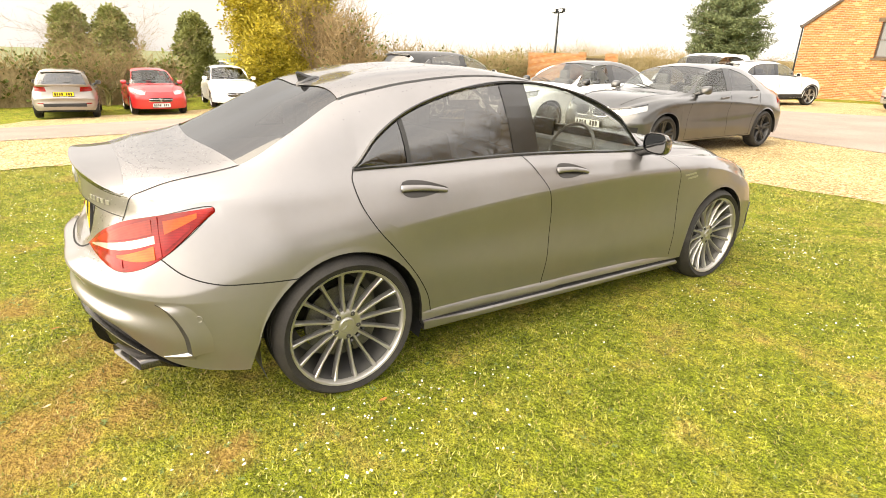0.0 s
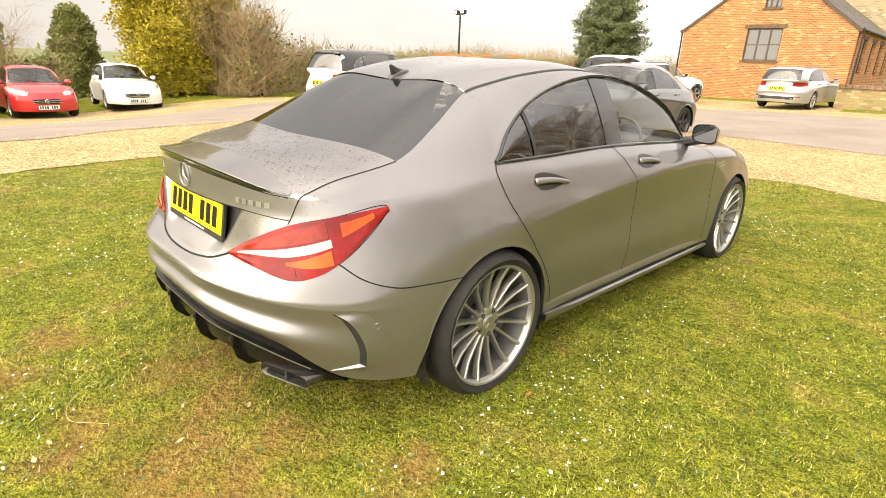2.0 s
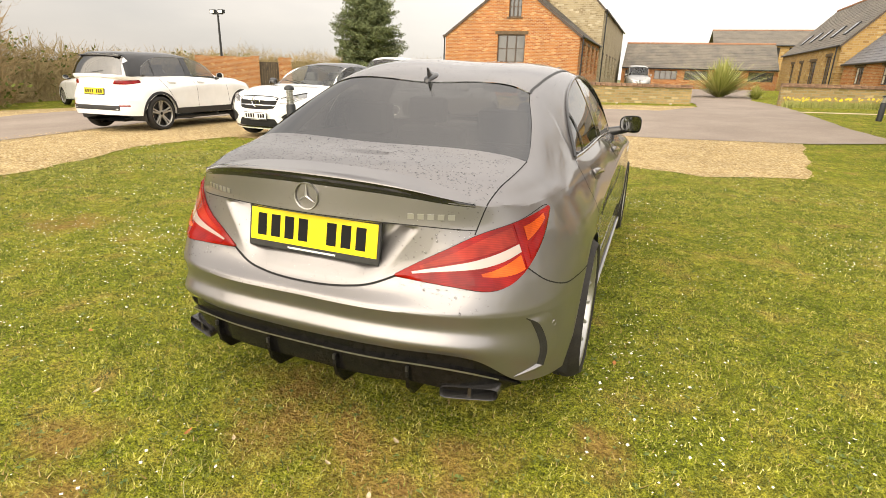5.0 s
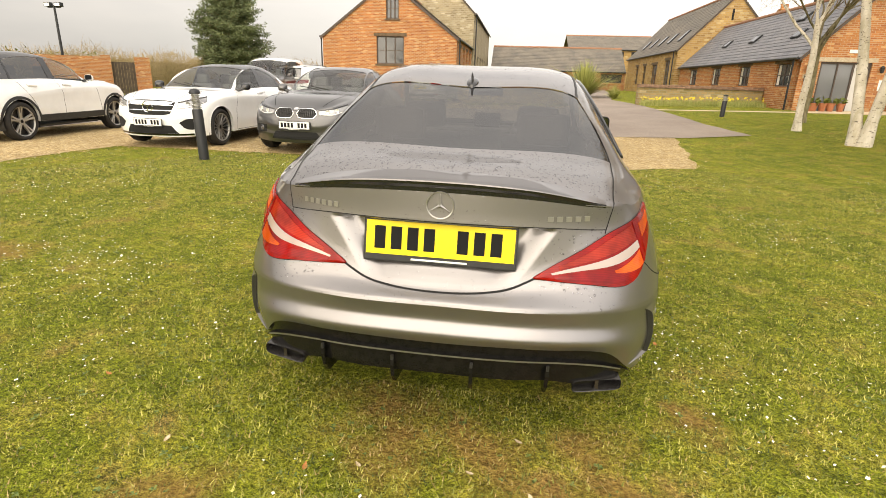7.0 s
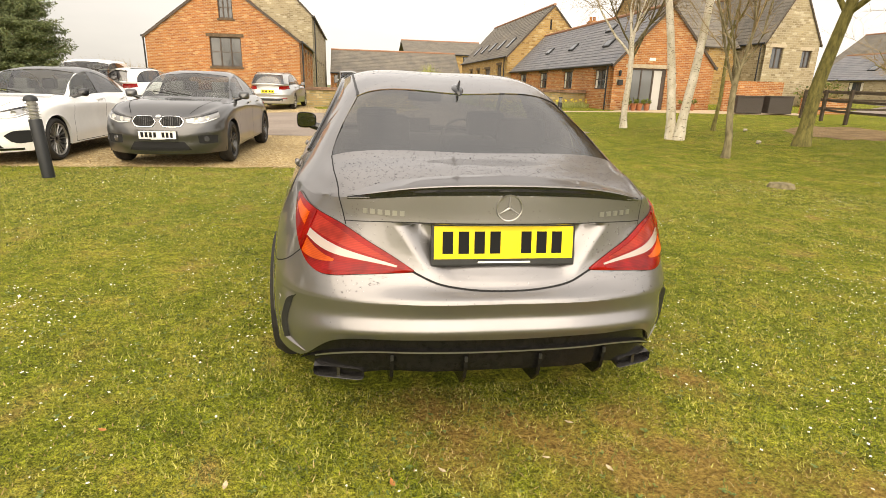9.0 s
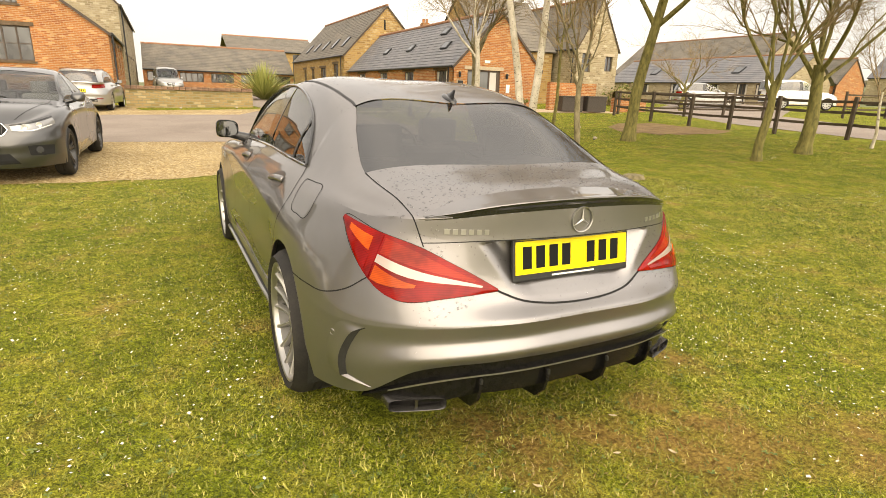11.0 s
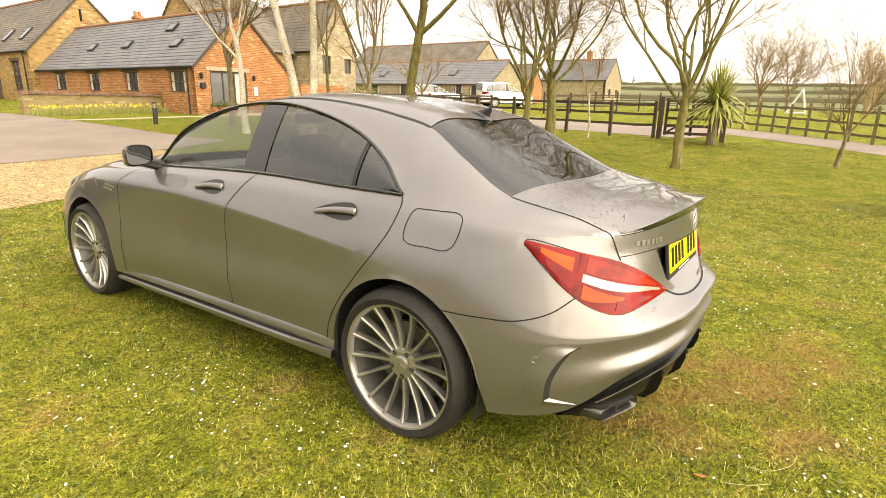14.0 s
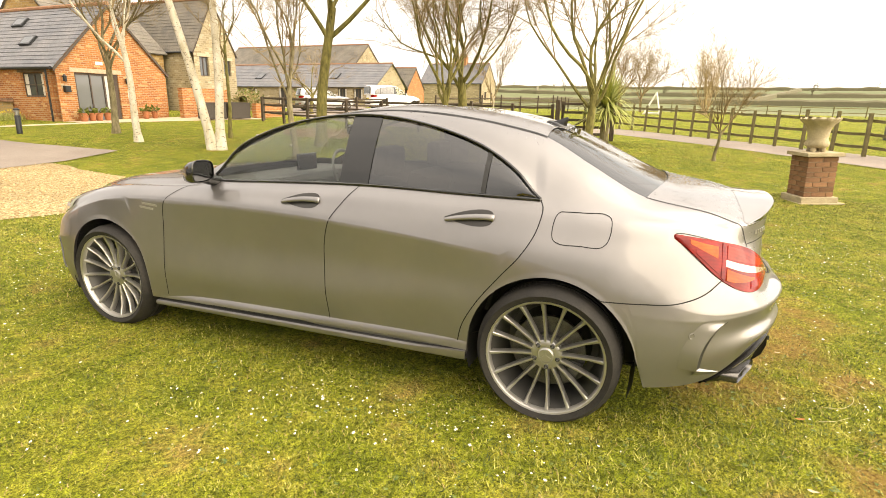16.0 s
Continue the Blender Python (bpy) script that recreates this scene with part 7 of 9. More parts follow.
low_range("higher barn roof beyond the yard", 6.2, 17.0, 70, 80, 0.8, 5.4, 7.3, "ironstone", 3)
# stone farmhouse with its gable, behind the brick gable
farmhouse = gabled("tall stone farmhouse gable with a brown roof", 21.9, 25.2, 25.5, 36, 0.6, 4.3, 7.2, "pale_stone", "brown_slate", front_holes=[(0.4, 1.1, 2.8, 3.9), (2.3, 2.9, 2.9, 3.8)], bars=(1, 0))
fh = thing("house", "stone farmhouse wing with a steep brown tiled roof", "house", None, "farm buildings")
bm, a, d, n = wall_mesh((16.3, 27.5), (21.55, 27.5), 0.6, 4.1, 0.3, [(2.2, 3.4, 2.6, 3.7)])
part("front_wall", bm, M["ironstone"], fh)
add_window(fh, a, d, n, (2.2, 3.4, 2.6, 3.7), (1, 1), lintel="wood_brown")
bm, a, d, n = wall_mesh((16.3, 34.5), (16.3, 27.8), 0.6, 4.1, 0.3, (), (3.35, 7.2))
part("gable_wall", bm, M["ironstone"], fh)
roof_slope(fh, (16.2, 27.3, 3.95), (21.7, 27.3, 3.95), (16.2, 31.0, 7.3), (21.7, 31.0, 7.3), M["brown_slate"], 0.3)
roof_slope(fh, (16.2, 34.7, 3.95), (21.7, 34.7, 3.95), (16.2, 31.0, 7.3), (21.7, 31.0, 7.3), M["brown_slate"], 0.3)
chimney(fh, 16.8, 31.0, 6.9, 8.3, 0.6)
# cottage by the track, its long side to the lawn
cot = thing("house", "low stone cottage with a blue slate roof and roof lights", "house", None, "farm buildings")
cx, cy0, cy1, cg, ce, ct = 42.0, 24.9, 44.0, 1.1, 2.95, 5.15
holes = [(19.1 - b, 19.1 - a, z0, z1) for a, b, z0, z1 in ((1.3, 2.3, 1.65, 2.7), (3.0, 4.0, 1.12, 2.75), (5.6, 7.0, 1.65, 2.7), (9.6, 10.9, 1.12, 2.75), (13.5, 15.0, 1.65, 2.7))]
bm, a, d, n = wall_mesh((cx, cy1), (cx, cy0), cg, ce, 0.3, holes)
part("front_wall", bm, M["pale_stone"], cot)
for hole in holes:
    add_window(cot, a, d, n, hole, (1, 0), curtain=True)
bm, a, d, n = wall_mesh((cx + 0.3, cy0), (cx + 6.2, cy0), cg, ce, 0.3, [(2.2, 3.4, 1.65, 2.7)], (3.1, ct))
part("gable_wall", bm, M["pale_stone"], cot)
add_window(cot, a, d, n, (2.2, 3.4, 1.65, 2.7), (1, 0))
roof_slope(cot, (cx - .25, cy0 - .15, ce - .1), (cx - .25, cy1, ce - .1), (cx + 3.3, cy0 - .15, ct), (cx + 3.3, cy1, ct), M["slate"], 0.3)
roof_slope(cot, (cx + 6.7, cy0 - .15, ce - .1), (cx + 6.7, cy1, ce - .1), (cx + 3.3, cy0 - .15, ct), (cx + 3.3, cy1, ct), M["slate"], 0.3)
ridge(cot, (cx + 3.3, cy0 - .15, ct), (cx + 3.3, cy1, ct))
for u in (5.0, 14.0):
    skylight(cot, (cx - .25, cy0, ce - .1), (cx + 3.3, cy0, ct), (0, 1, 0), 0.45, u, (0.8, 1.0))
gabled("brown tiled barn roof behind the cottage", 50.0, 60.0, 33.0, 52.0, 1.2, 4.2, 8.0, "pale_stone", "brown_slate")
gabled("small red-brick outbuilding beyond the cottage", 53, 57.5, 27.0, 31, 1.2, 3.2, 5.4, "brick", "brown_slate")
hv = gabled("distant stone house with a slate roof", 76, 83, 26, 36, 1.4, 4.6, 7.6, "pale_stone", "slate", front_holes=[(1.5, 2.5, 2.2, 3.4), (4.5, 5.5, 2.2, 3.4)])
chimney(hv, 79.5, 30, 7.2, 8.8, 0.7)


# ---- garden walls ----
def garden_wall(label, x0, x1, y, g, top):
    w = tagged(thing("garden_wall", label, "wall", None, "stone garden walls"), kind="structure")
    part("wall_face", box(x0, y, g - 0.2, x1, y + 0.35, top - 0.14), M["mossy_stone"], w)
    n = int((x1 - x0) / 0.225)
    data = None
    for i in range(n):
        for k in range(2):
            if data is None:
                bm = box(-0.107, -0.24, 0, 0.107, 0.24, 0.066, None, 0.008)
                ob = part("coping_brick", bm, M["coping"], w)
                data = ob.data
            else:
                ob = new("coping_brick", data)
                ob.parent = w
            ob.location = (x0 + (i + 0.5) * (x1 - x0) / n, y + 0.175, top - 0.139 + k * 0.07)
    return w


M["coping"] = varied(rough_mat("coping_brick", (0.20, 0.12, 0.08), (0.29, 0.18, 0.12), 6, 0.9), 0.3)
garden_wall("low mossy stone wall with a brick coping", -2.6, 2.4, 24.2, 0.25, 1.17)
garden_wall("low mossy stone wall with a brick coping above daffodils", 5.75, 11.15, 24.2, 0.4, 1.36)

# ---- bark, twigs and leaves ----
def bark(name, c1, c2, scale=9, bands=None):
    m = mat(name, c1, 0.92, 0, 0.2)
    g = grain(m, scale, 5, 0.65, (1, 1, 0.35))
    col = ramp(m, g, (0.35, c1), (0.65, c2))
    if bands:
        b = grain(m, 9, 5, 0.75, (1, 1, 2.6))
        col = mixed(m, ramp(m, b, (0.575, (0, 0, 0)), (0.63, (1, 1, 1))), col, bands)
    wire(m, col, shade(m).inputs["Base Color"])
    bump(m, g, 0.7, 0.02)
    return m


M["birch_bark"] = bark("birch_bark", (0.42, 0.37, 0.27), (0.66, 0.61, 0.52), 5, (0.10, 0.08, 0.06))
M["mossy_bark"] = bark("mossy_bark", (0.10, 0.09, 0.035), (0.24, 0.21, 0.075), 14)
M["grey_bark"] = bark("grey_bark", (0.12, 0.10, 0.055), (0.27, 0.23, 0.14), 14)
M["twig"] = bark("brown_twig", (0.20, 0.14, 0.075), (0.33, 0.25, 0.14))
M["hedge_twig"] = bark("hedge_twig", (0.24, 0.18, 0.09), (0.40, 0.31, 0.17))
M["willow_scrub"] = bark("willow_scrub", (0.26, 0.19, 0.10), (0.42, 0.31, 0.17))
M["willow_twig"] = bark("willow_twig", (0.38, 0.28, 0.15), (0.52, 0.41, 0.25))


def leaf(name, c1, c2):
    m = mat(name, c1, 0.6, 0, 0.3)
    geo = m.node_tree.nodes.new("ShaderNodeNewGeometry")
    wire(m, ramp(m, geo.outputs["Random Per Island"], (0.0, c1), (1.0, c2)), shade(m).inputs["Base Color"])
    return m


M["gold_leaf"] = leaf("golden_conifer", (0.28, 0.235, 0.02), (0.55, 0.45, 0.06))
M["pine_leaf"] = leaf("dark_conifer", (0.15, 0.17, 0.05), (0.30, 0.31, 0.11))
M["fir_leaf"] = leaf("green_conifer", (0.075, 0.10, 0.045), (0.19, 0.22, 0.10))
M["blade_leaf"] = leaf("sword_leaf", (0.20, 0.24, 0.05), (0.46, 0.45, 0.17))
M["shrub_leaf"] = leaf("shrub_leaf", (0.07, 0.10, 0.015), (0.17, 0.19, 0.04))
M["petal"] = mat("daffodil_petal", (0.85, 0.68, 0.03), 0.6)


def grow(rnd, bm_limb, bm_twig, p, d, r, length, depth, max_depth, up=0.25, spread=0.6, kids=3, limit=0.02, buds=None):
    """A branch with side branches; the thin ones go into the twig mesh."""
    n = max(3, int(length / 0.35))
    pts, radii = [p.copy()], [r]
    q, dd = p.copy(), d.copy()
    for i in range(n):
        dd = (dd + Vector((rnd.gauss(0, 1), rnd.gauss(0, 1), rnd.gauss(0, 0.7))) * 0.14 + Vector((0, 0, up * 0.16))).normalized()
        q = q + dd * (length / n)
        pts.append(q.copy())
        radii.append(r * (1 - 0.62 * (i + 1) / n))
    thin = r < limit
    add_tube(bm_twig if thin else bm_limb, pts, radii, 3 if thin else (5 if r < 0.05 else 8), False)
    if r < 0.03:
        for _ in range(4 + int(length * 10)):
            k = rnd.randint(1, n)
            side = Vector((rnd.gauss(0, 1), rnd.gauss(0, 1), rnd.gauss(0, 0.7) + 0.25)).normalized()
            e = pts[k] + (side + dd * 0.8).normalized() * rnd.uniform(0.15, 0.48)
            add_tube(bm_twig, [pts[k], e], [max(0.002, radii[k] * 0.45), 0.0016], 3, False)
    if depth >= max_depth:
        return
    count = kids + (1 if rnd.random() < 0.5 else 0)
    for i in range(count):
        f = rnd.uniform(0.22, 0.95) if i else 1.0
        k = min(n, max(1, int(f * n)))
        a, b = pts[k - 1], pts[k]
        along = (b - a).normalized()
        side = along.cross(Vector((rnd.gauss(0, 1), rnd.gauss(0, 1), rnd.gauss(0, 1)))).normalized()
        nd = (along + side * rnd.uniform(0.4, 1.0) * spread).normalized()
        grow(rnd, bm_limb, bm_twig, b, nd, max(0.0028, radii[k] * (0.9 if i == 0 else rnd.uniform(0.5, 0.72))), length * rnd.uniform(0.48, 0.74), depth + 1, max_depth, up, spread, kids, limit)


def bare_tree(label, x, y, height, r, fork, seed, stems=1, lean=(0, 0), bark_mat="grey_bark", spread=0.65, depth=4, kids=4, twig_mat="twig", main=None, limb_up=0.3, z=None, tilts=None):
    """A leafless tree: flared trunk, forked limbs and a crown of twigs."""
    rnd = random.Random(seed)
    g = gz(x, y) if z is None else z
    tree = thing("tree", label, "tree", Matrix.Translation((x, y, g)))
    limbs, twigs, trunk = bmesh.new(), bmesh.new(), bmesh.new()
    for s in range(stems):
        a = 2 * math.pi * s / stems + rnd.random()
        off = Vector((math.cos(a), math.sin(a), 0)) * (r * 1.05 if stems > 1 else 0)
        tilt = Vector((lean[0] + (0.16 * math.cos(a) if stems > 1 else 0), lean[1] + (0.16 * math.sin(a) if stems > 1 else 0), 1)).normalized()
        if tilts:
            off = Vector((tilts[s][0], tilts[s][1], 0))
            tilt = Vector((tilts[s][2], tilts[s][3], 1)).normalized()
        pts, radii = [], []
        n = 9
        for i in range(n + 1):
            f = i / n
            pts.append(off + tilt * (fork * f) + Vector((0.05 * math.sin(f * 4 + seed), 0.05 * math.sin(f * 3.1 + seed * 2), -0.05 if i == 0 else 0)) * min(1, f * 3) - Vector((0, 0, 0.12 if i == 0 else 0)))
            radii.append(r * 0.80 * (1.0 - 0.32 * f) * (1 + 0.5 * max(0, 1 - f * 8) ** 1.5))
        add_tube(trunk, pts, radii, 12)
        top = pts[-1]
        k = main or 4
        for i in range(k):
            b = 2 * math.pi * i / k + rnd.uniform(-0.5, 0.5)
            sp = spread * rnd.uniform(0.55, 1.1)
            nd = (tilt + Vector((math.cos(b), math.sin(b), 0)) * sp).normalized()
            at = pts[-1 - (i % 3)]
            grow(rnd, limbs, twigs, at, nd, radii[-1] * rnd.uniform(0.42, 0.66), (height - fork) * rnd.uniform(0.42, 0.6), 1, depth, limb_up, spread, kids)
    part("trunk", trunk, M[bark_mat], tree, smooth=60)
    part("bough", limbs, M[bark_mat], tree, smooth=60)
    tagged(part("crown", twigs, M[twig_mat], tree, "bare thin twigs"), kind="stuff")
    return tree


def sprays(bm, rnd, c, size, n, hang=0.0, grow_by=1.0):
    """Small leaf sprays about a point."""
    for _ in range(n):
        d = Vector((rnd.gauss(0, 1), rnd.gauss(0, 1), rnd.gauss(0, 0.8))).normalized()
        p = c + d * size * rnd.random() ** 0.5
        a = Vector((d.x, d.y, d.z * 0.4 + 0.3 - hang)).normalized()
        b = a.cross(Vector((rnd.gauss(0, 1), rnd.gauss(0, 1), rnd.gauss(0, 1)))).normalized()
        l, w = rnd.uniform(0.10, 0.24) * grow_by, rnd.uniform(0.035, 0.075) * grow_by
        v = [bm.verts.new(q) for q in (p, p + a * l * 0.5 + b * w, p + a * l, p + a * l * 0.5 - b * w)]
        bm.faces.new(v)


def conifer(label, x, y, height, width, seed, leaf_mat, clumps=420, per=26, shape="cone", base=0.05, big=1.0):
    """An evergreen: trunk, boughs and a crown of leaf sprays with gaps."""
    rnd = random.Random(seed)
    tree = thing("tree", label, "tree", Matrix.Translation((x, y, gz(x, y))))
    tr = bmesh.new()
    add_tube(tr, [(0, 0, -0.1), (0.05, 0, height * 0.5), (0, 0.05, height * 0.95)], [height * 0.03, height * 0.018, 0.02], 8)
    crown, heart = bmesh.new(), bmesh.new()
    for i in range(clumps):
        f = rnd.random() ** (1.25 if shape == "cone" else 0.9)
        z = height * (base + (1 - base) * f)
        if shape == "cone":
            rr = width / 2 * (1 - f) ** 0.75 + 0.12
        else:
            rr = width / 2 * math.sqrt(max(0.02, 1 - (2 * f - 0.85) ** 2 / 1.4))
        a = rnd.uniform(0, 2 * math.pi)
        rr *= 0.82 + 0.24 * math.sin(3 * a + seed) * math.sin(5 * f * 3 + seed) + rnd.uniform(-0.12, 0.12)
        q = rr * rnd.uniform(0.45, 1.0) ** 0.5
        c = Vector((q * math.cos(a), q * math.sin(a), z))
        if i % 3 == 0:
            add_tube(tr, [(0, 0, z - 0.2 * q), c * 0.98], [0.03, 0.008], 4, False)
        sprays(crown, rnd, c, (0.18 + 0.05 * width) * max(0.7, big), per, 0.0, 1.25 * big)
    # the dense shaded heart of the crown
    rows = []
    for j in range(15):
        f = j / 14
        z = height * (base + (1 - base) * f * 0.93)
        if shape == "cone":
            rr = width / 2 * (1 - f) ** 0.75
        else:
            rr = width / 2 * math.sqrt(max(0.0, 1 - (2 * f - 0.85) ** 2 / 1.4)) * (1 if f < 0.97 else 0.2)
        ring = []
        for i in range(18):
            a = 2 * math.pi * i / 18
            w = 0.52 * (1 + 0.3 * noise.noise(Vector((2.2 * math.cos(a) + seed, 2.2 * math.sin(a), z * 1.1)))) + 0.10 * math.sin(3 * a + seed) * math.sin(15 * f + seed)
            ring.append(heart.verts.new((rr * w * math.cos(a), rr * w * math.sin(a), z)))
        rows.append(ring + [ring[0]])
    grid_faces(heart, rows)
    part("trunk", tr, M["twig"], tree)
    tagged(part("inner_crown", heart, M[leaf_mat], tree, "shaded inner sprays"), kind="stuff")
    tagged(part("crown", crown, M[leaf_mat], tree, "dense evergreen sprays"), kind="stuff")
    return tree


def fir(label, x, y, height, width, seed, leaf_mat):
    """A broad wispy fir: trunk, drooping boughs and sprays hanging along them."""
    rnd = random.Random(seed)
    tree = thing("tree", label, "tree", Matrix.Translation((x, y, gz(x, y))))
    tr, crown = bmesh.new(), bmesh.new()
    add_tube(tr, [(0, 0, -0.1), (0.1, 0, height * 0.5), (0, 0.05, height * 0.98)], [height * 0.03, height * 0.018, 0.02], 8)
    z = height * 0.08
    while z < height * 0.985:
        f = z / height
        reach = width / 2 * min(1.0, 0.62 + 1.5 * f) * (1 - (max(0, f - 0.28) / 0.72) ** 2.2) ** 0.8 + 0.25
        for k in range(7):
            a = rnd.uniform(0, 2 * math.pi)
            L = reach * rnd.uniform(0.6, 1.06) + 0.12
            d = Vector((math.cos(a), math.sin(a), 0))
            tip_z = z + L * rnd.uniform(-0.05, 0.30)
            add_tube(tr, [(0, 0, z), d * L * 0.6 + Vector((0, 0, z + (tip_z - z) * 0.3)), d * L + Vector((0, 0, tip_z))], [0.05, 0.03, 0.01], 3, False)
            for i in range(4 + int(L * 6)):
                g = rnd.uniform(0.12, 1.0) ** 0.7
                c = d * L * g + Vector((rnd.gauss(0, 0.12), rnd.gauss(0, 0.12), z + (tip_z - z) * g * g))
                sprays(crown, rnd, c, 0.30 * (1.2 - 0.55 * g) + 0.08, 11, 0.35, 1.1)
        z += height * 0.017
    part("trunk", tr, M["twig"], tree)
    tagged(part("crown", crown, M[leaf_mat], tree, "wispy evergreen sprays"), kind="stuff")
    return tree


def sword_plant(name, label, x, y, height, spread, n, seed, trunk=0.0, category="plant"):
    """A clump of long arching sword leaves, on a stem if trunk is given."""
    rnd = random.Random(seed)
    ob = thing(name, label, category, Matrix.Translation((x, y, gz(x, y))))
    if trunk:
        bm = bmesh.new()
        add_tube(bm, [(0, 0, -0.1), (0.03, 0.02, trunk * 0.5), (0, 0, trunk)], [0.14, 0.12, 0.1], 10)
        part("trunk", bm, M["grey_bark"], ob, smooth=50)
    bm = bmesh.new()
    for _ in range(n):
        a, e = rnd.uniform(0, 2 * math.pi), rnd.uniform(-0.5 if trunk else 0.35, 1.5)
        L = (height - trunk) * rnd.uniform(0.7, 1.05)
        d = Vector((math.cos(a) * math.cos(e), math.sin(a) * math.cos(e), math.sin(e)))
        s = d.cross(Vector((0, 0, 1))).normalized() * rnd.uniform(0.014, 0.03)
        p = Vector((rnd.gauss(0, 0.06), rnd.gauss(0, 0.06), trunk + (rnd.uniform(-0.35, 0.1) if trunk else 0)))
        rows = []
        for i in range(5):
            f = i / 4
            w = 1 - f ** 2 * 0.95
            q = p + d * L * f * (spread if abs(d.z) < 0.6 else 1) - Vector((0, 0, 1)) * (0.45 * L * f * f * (1 - abs(math.sin(e)) * 0.8))
            rows.append([bm.verts.new(q - s * w), bm.verts.new(q + s * w)])
        grid_faces(bm, rows)
    tagged(part("leaves", bm, M["blade_leaf"], ob, "long arching sword-shaped leaves"), kind="stuff")
    return ob


def hedge(label, line, height, depth, seed, twigs_per_m=210, mat_name="hedge_twig", leaves=0, mass=1.0):
    """A trimmed bare hedge: a ragged twig mass along a line."""
    rnd = random.Random(seed)
    ob = tagged(new("hedge"), label, "hedge", kind="stuff")
    bm, lv = bmesh.new(), bmesh.new()
    for (x0, y0), (x1, y1) in zip(line, line[1:]):
        L = math.hypot(x1 - x0, y1 - y0)
        n = Vector((-(y1 - y0) / L, (x1 - x0) / L, 0))
        for _ in range(int(L * twigs_per_m)):
            f = rnd.random()
            x, y = x0 + f * (x1 - x0), y0 + f * (y1 - y0)
            hh = height * (0.9 + 0.1 * math.sin(x * 0.7 + y * 0.5) + rnd.uniform(-0.06, 0.06))
            z0 = rnd.uniform(0, 0.75) ** 1.2 * hh
            p = Vector((x, y, gz(x, y) + z0)) + n * rnd.uniform(-0.5, 0.5) * depth
            ln = rnd.uniform(0.35, 1.15)
            d = Vector((rnd.gauss(0, 0.55), rnd.gauss(0, 0.55), rnd.uniform(0.15, 1.1))).normalized()
            m1 = p + d * ln * 0.5 + Vector((rnd.gauss(0, 0.05), rnd.gauss(0, 0.05), 0))
            e = p + d * ln
            top = gz(x, y) + hh + (rnd.uniform(0, 0.55) if rnd.random() < 0.1 else 0)
            e.z, m1.z = min(e.z, top), min(m1.z, top)
            add_tube(bm, [p, m1, e], [rnd.uniform(0.01, 0.02), 0.011, 0.004], 3, False)
            if leaves and rnd.random() < leaves:
                sprays(lv, rnd, m1, 0.2, 3)
        for _ in range(int(L * 3)):
            f = rnd.random()
            x, y = x0 + f * (x1 - x0), y0 + f * (y1 - y0)
            p = Vector((x, y, gz(x, y) - 0.05)) + n * rnd.uniform(-0.3, 0.3) * depth
            add_tube(bm, [p, p + Vector((rnd.gauss(0, 0.15), rnd.gauss(0, 0.15), height * 0.6))], [0.04, 0.02], 4, False)
        # inner mass of old wood
        rows = []
        k = max(2, int(L / 0.5))
        for i in range(k + 1):
            f = i / k
            x, y = x0 + f * (x1 - x0), y0 + f * (y1 - y0)
            c = Vector((x, y, gz(x, y)))
            ring = []
            for j in range(9):
                a = math.pi * j / 8
                w = 1 + 0.10 * noise.noise(Vector((x * 0.5, y * 0.5, j * 0.7)))
                ring.append(bm.verts.new(c + n * math.cos(a) * depth * 0.30 * w * mass + Vector((0, 0, max(0, math.sin(a)) ** 0.6 * height * 0.74 * w * mass))))
            rows.append(ring)
        grid_faces(bm, rows)
    me = bpy.data.meshes.new("hedge")
    bm.to_mesh(me)
    bm.free()
    me.materials.append(M[mat_name])
    ob.data if ob.data else None
    inner = new("hedge_twigs", me)
    inner.parent = ob
    tagged(inner, kind="stuff")
    if leaves:
        tagged(part("hedge_leaves", lv, M["shrub_leaf"], ob, "sparse olive leaves"), kind="stuff")
    else:
        lv.free()
    return ob


# trees on the lawn
bare_tree("slim white-barked birch on the lawn", 7.45, 12.7, 8.5, 0.118, 2.6, 11, lean=(0.02, 0.12), bark_mat="birch_bark", spread=0.5, main=5, limb_up=0.1)
bare_tree("twin-stemmed white birch on the lawn", 7.45, 10.0, 10, 0.142, 4.6, 12, 2, (0, 0), "birch_bark", 0.45, main=4, limb_up=0.1, tilts=((-.045, .07, -.02, .26), (.045, -.07, .17, .12)))
bare_tree("young ash with a grey-green trunk", 8.7, 15.2, 8.5, 0.13, 2.3, 13, bark_mat="grey_bark", spread=0.75, main=6, lean=(0.03, 0))
bare_tree("slim mossy young tree behind the twin birch", 9.6, 11.6, 8, 0.07, 2.6, 14, 1, (.04, 0), bark_mat="mossy_bark", spread=0.4, main=4)
bare_tree("young tree with grey lichened bark and upright limbs", 6.80, 7.15, 7.0, 0.092, 1.7, 15, 1, bark_mat="grey_bark", spread=0.48, main=6, limb_up=0.5)
bare_tree("leaning mossy-trunked tree on the lawn", 9.6, 8.4, 9.5, 0.19, 3.6, 16, 1, (.10, -.06), "mossy_bark", 0.8, main=6, limb_up=-0.15)
bare_tree("young spreading tree with moss on its forks", 9.6, 4.8, 7.5, 0.12, 1.5, 17, 1, bark_mat="mossy_bark", spread=0.62, main=7, limb_up=0.35)
bare_tree("open-crowned bare tree with a forked trunk", 11.5, 5.0, 8.5, 0.19, 1.9, 18, 1, bark_mat="mossy_bark", spread=0.8, main=6, limb_up=0.25)
bare_tree("broad bare tree with up-swept limbs", 9.5, 1.2, 8.0, 0.135, 1.55, 19, 1, bark_mat="mossy_bark", spread=0.75, main=8, limb_up=0.3)
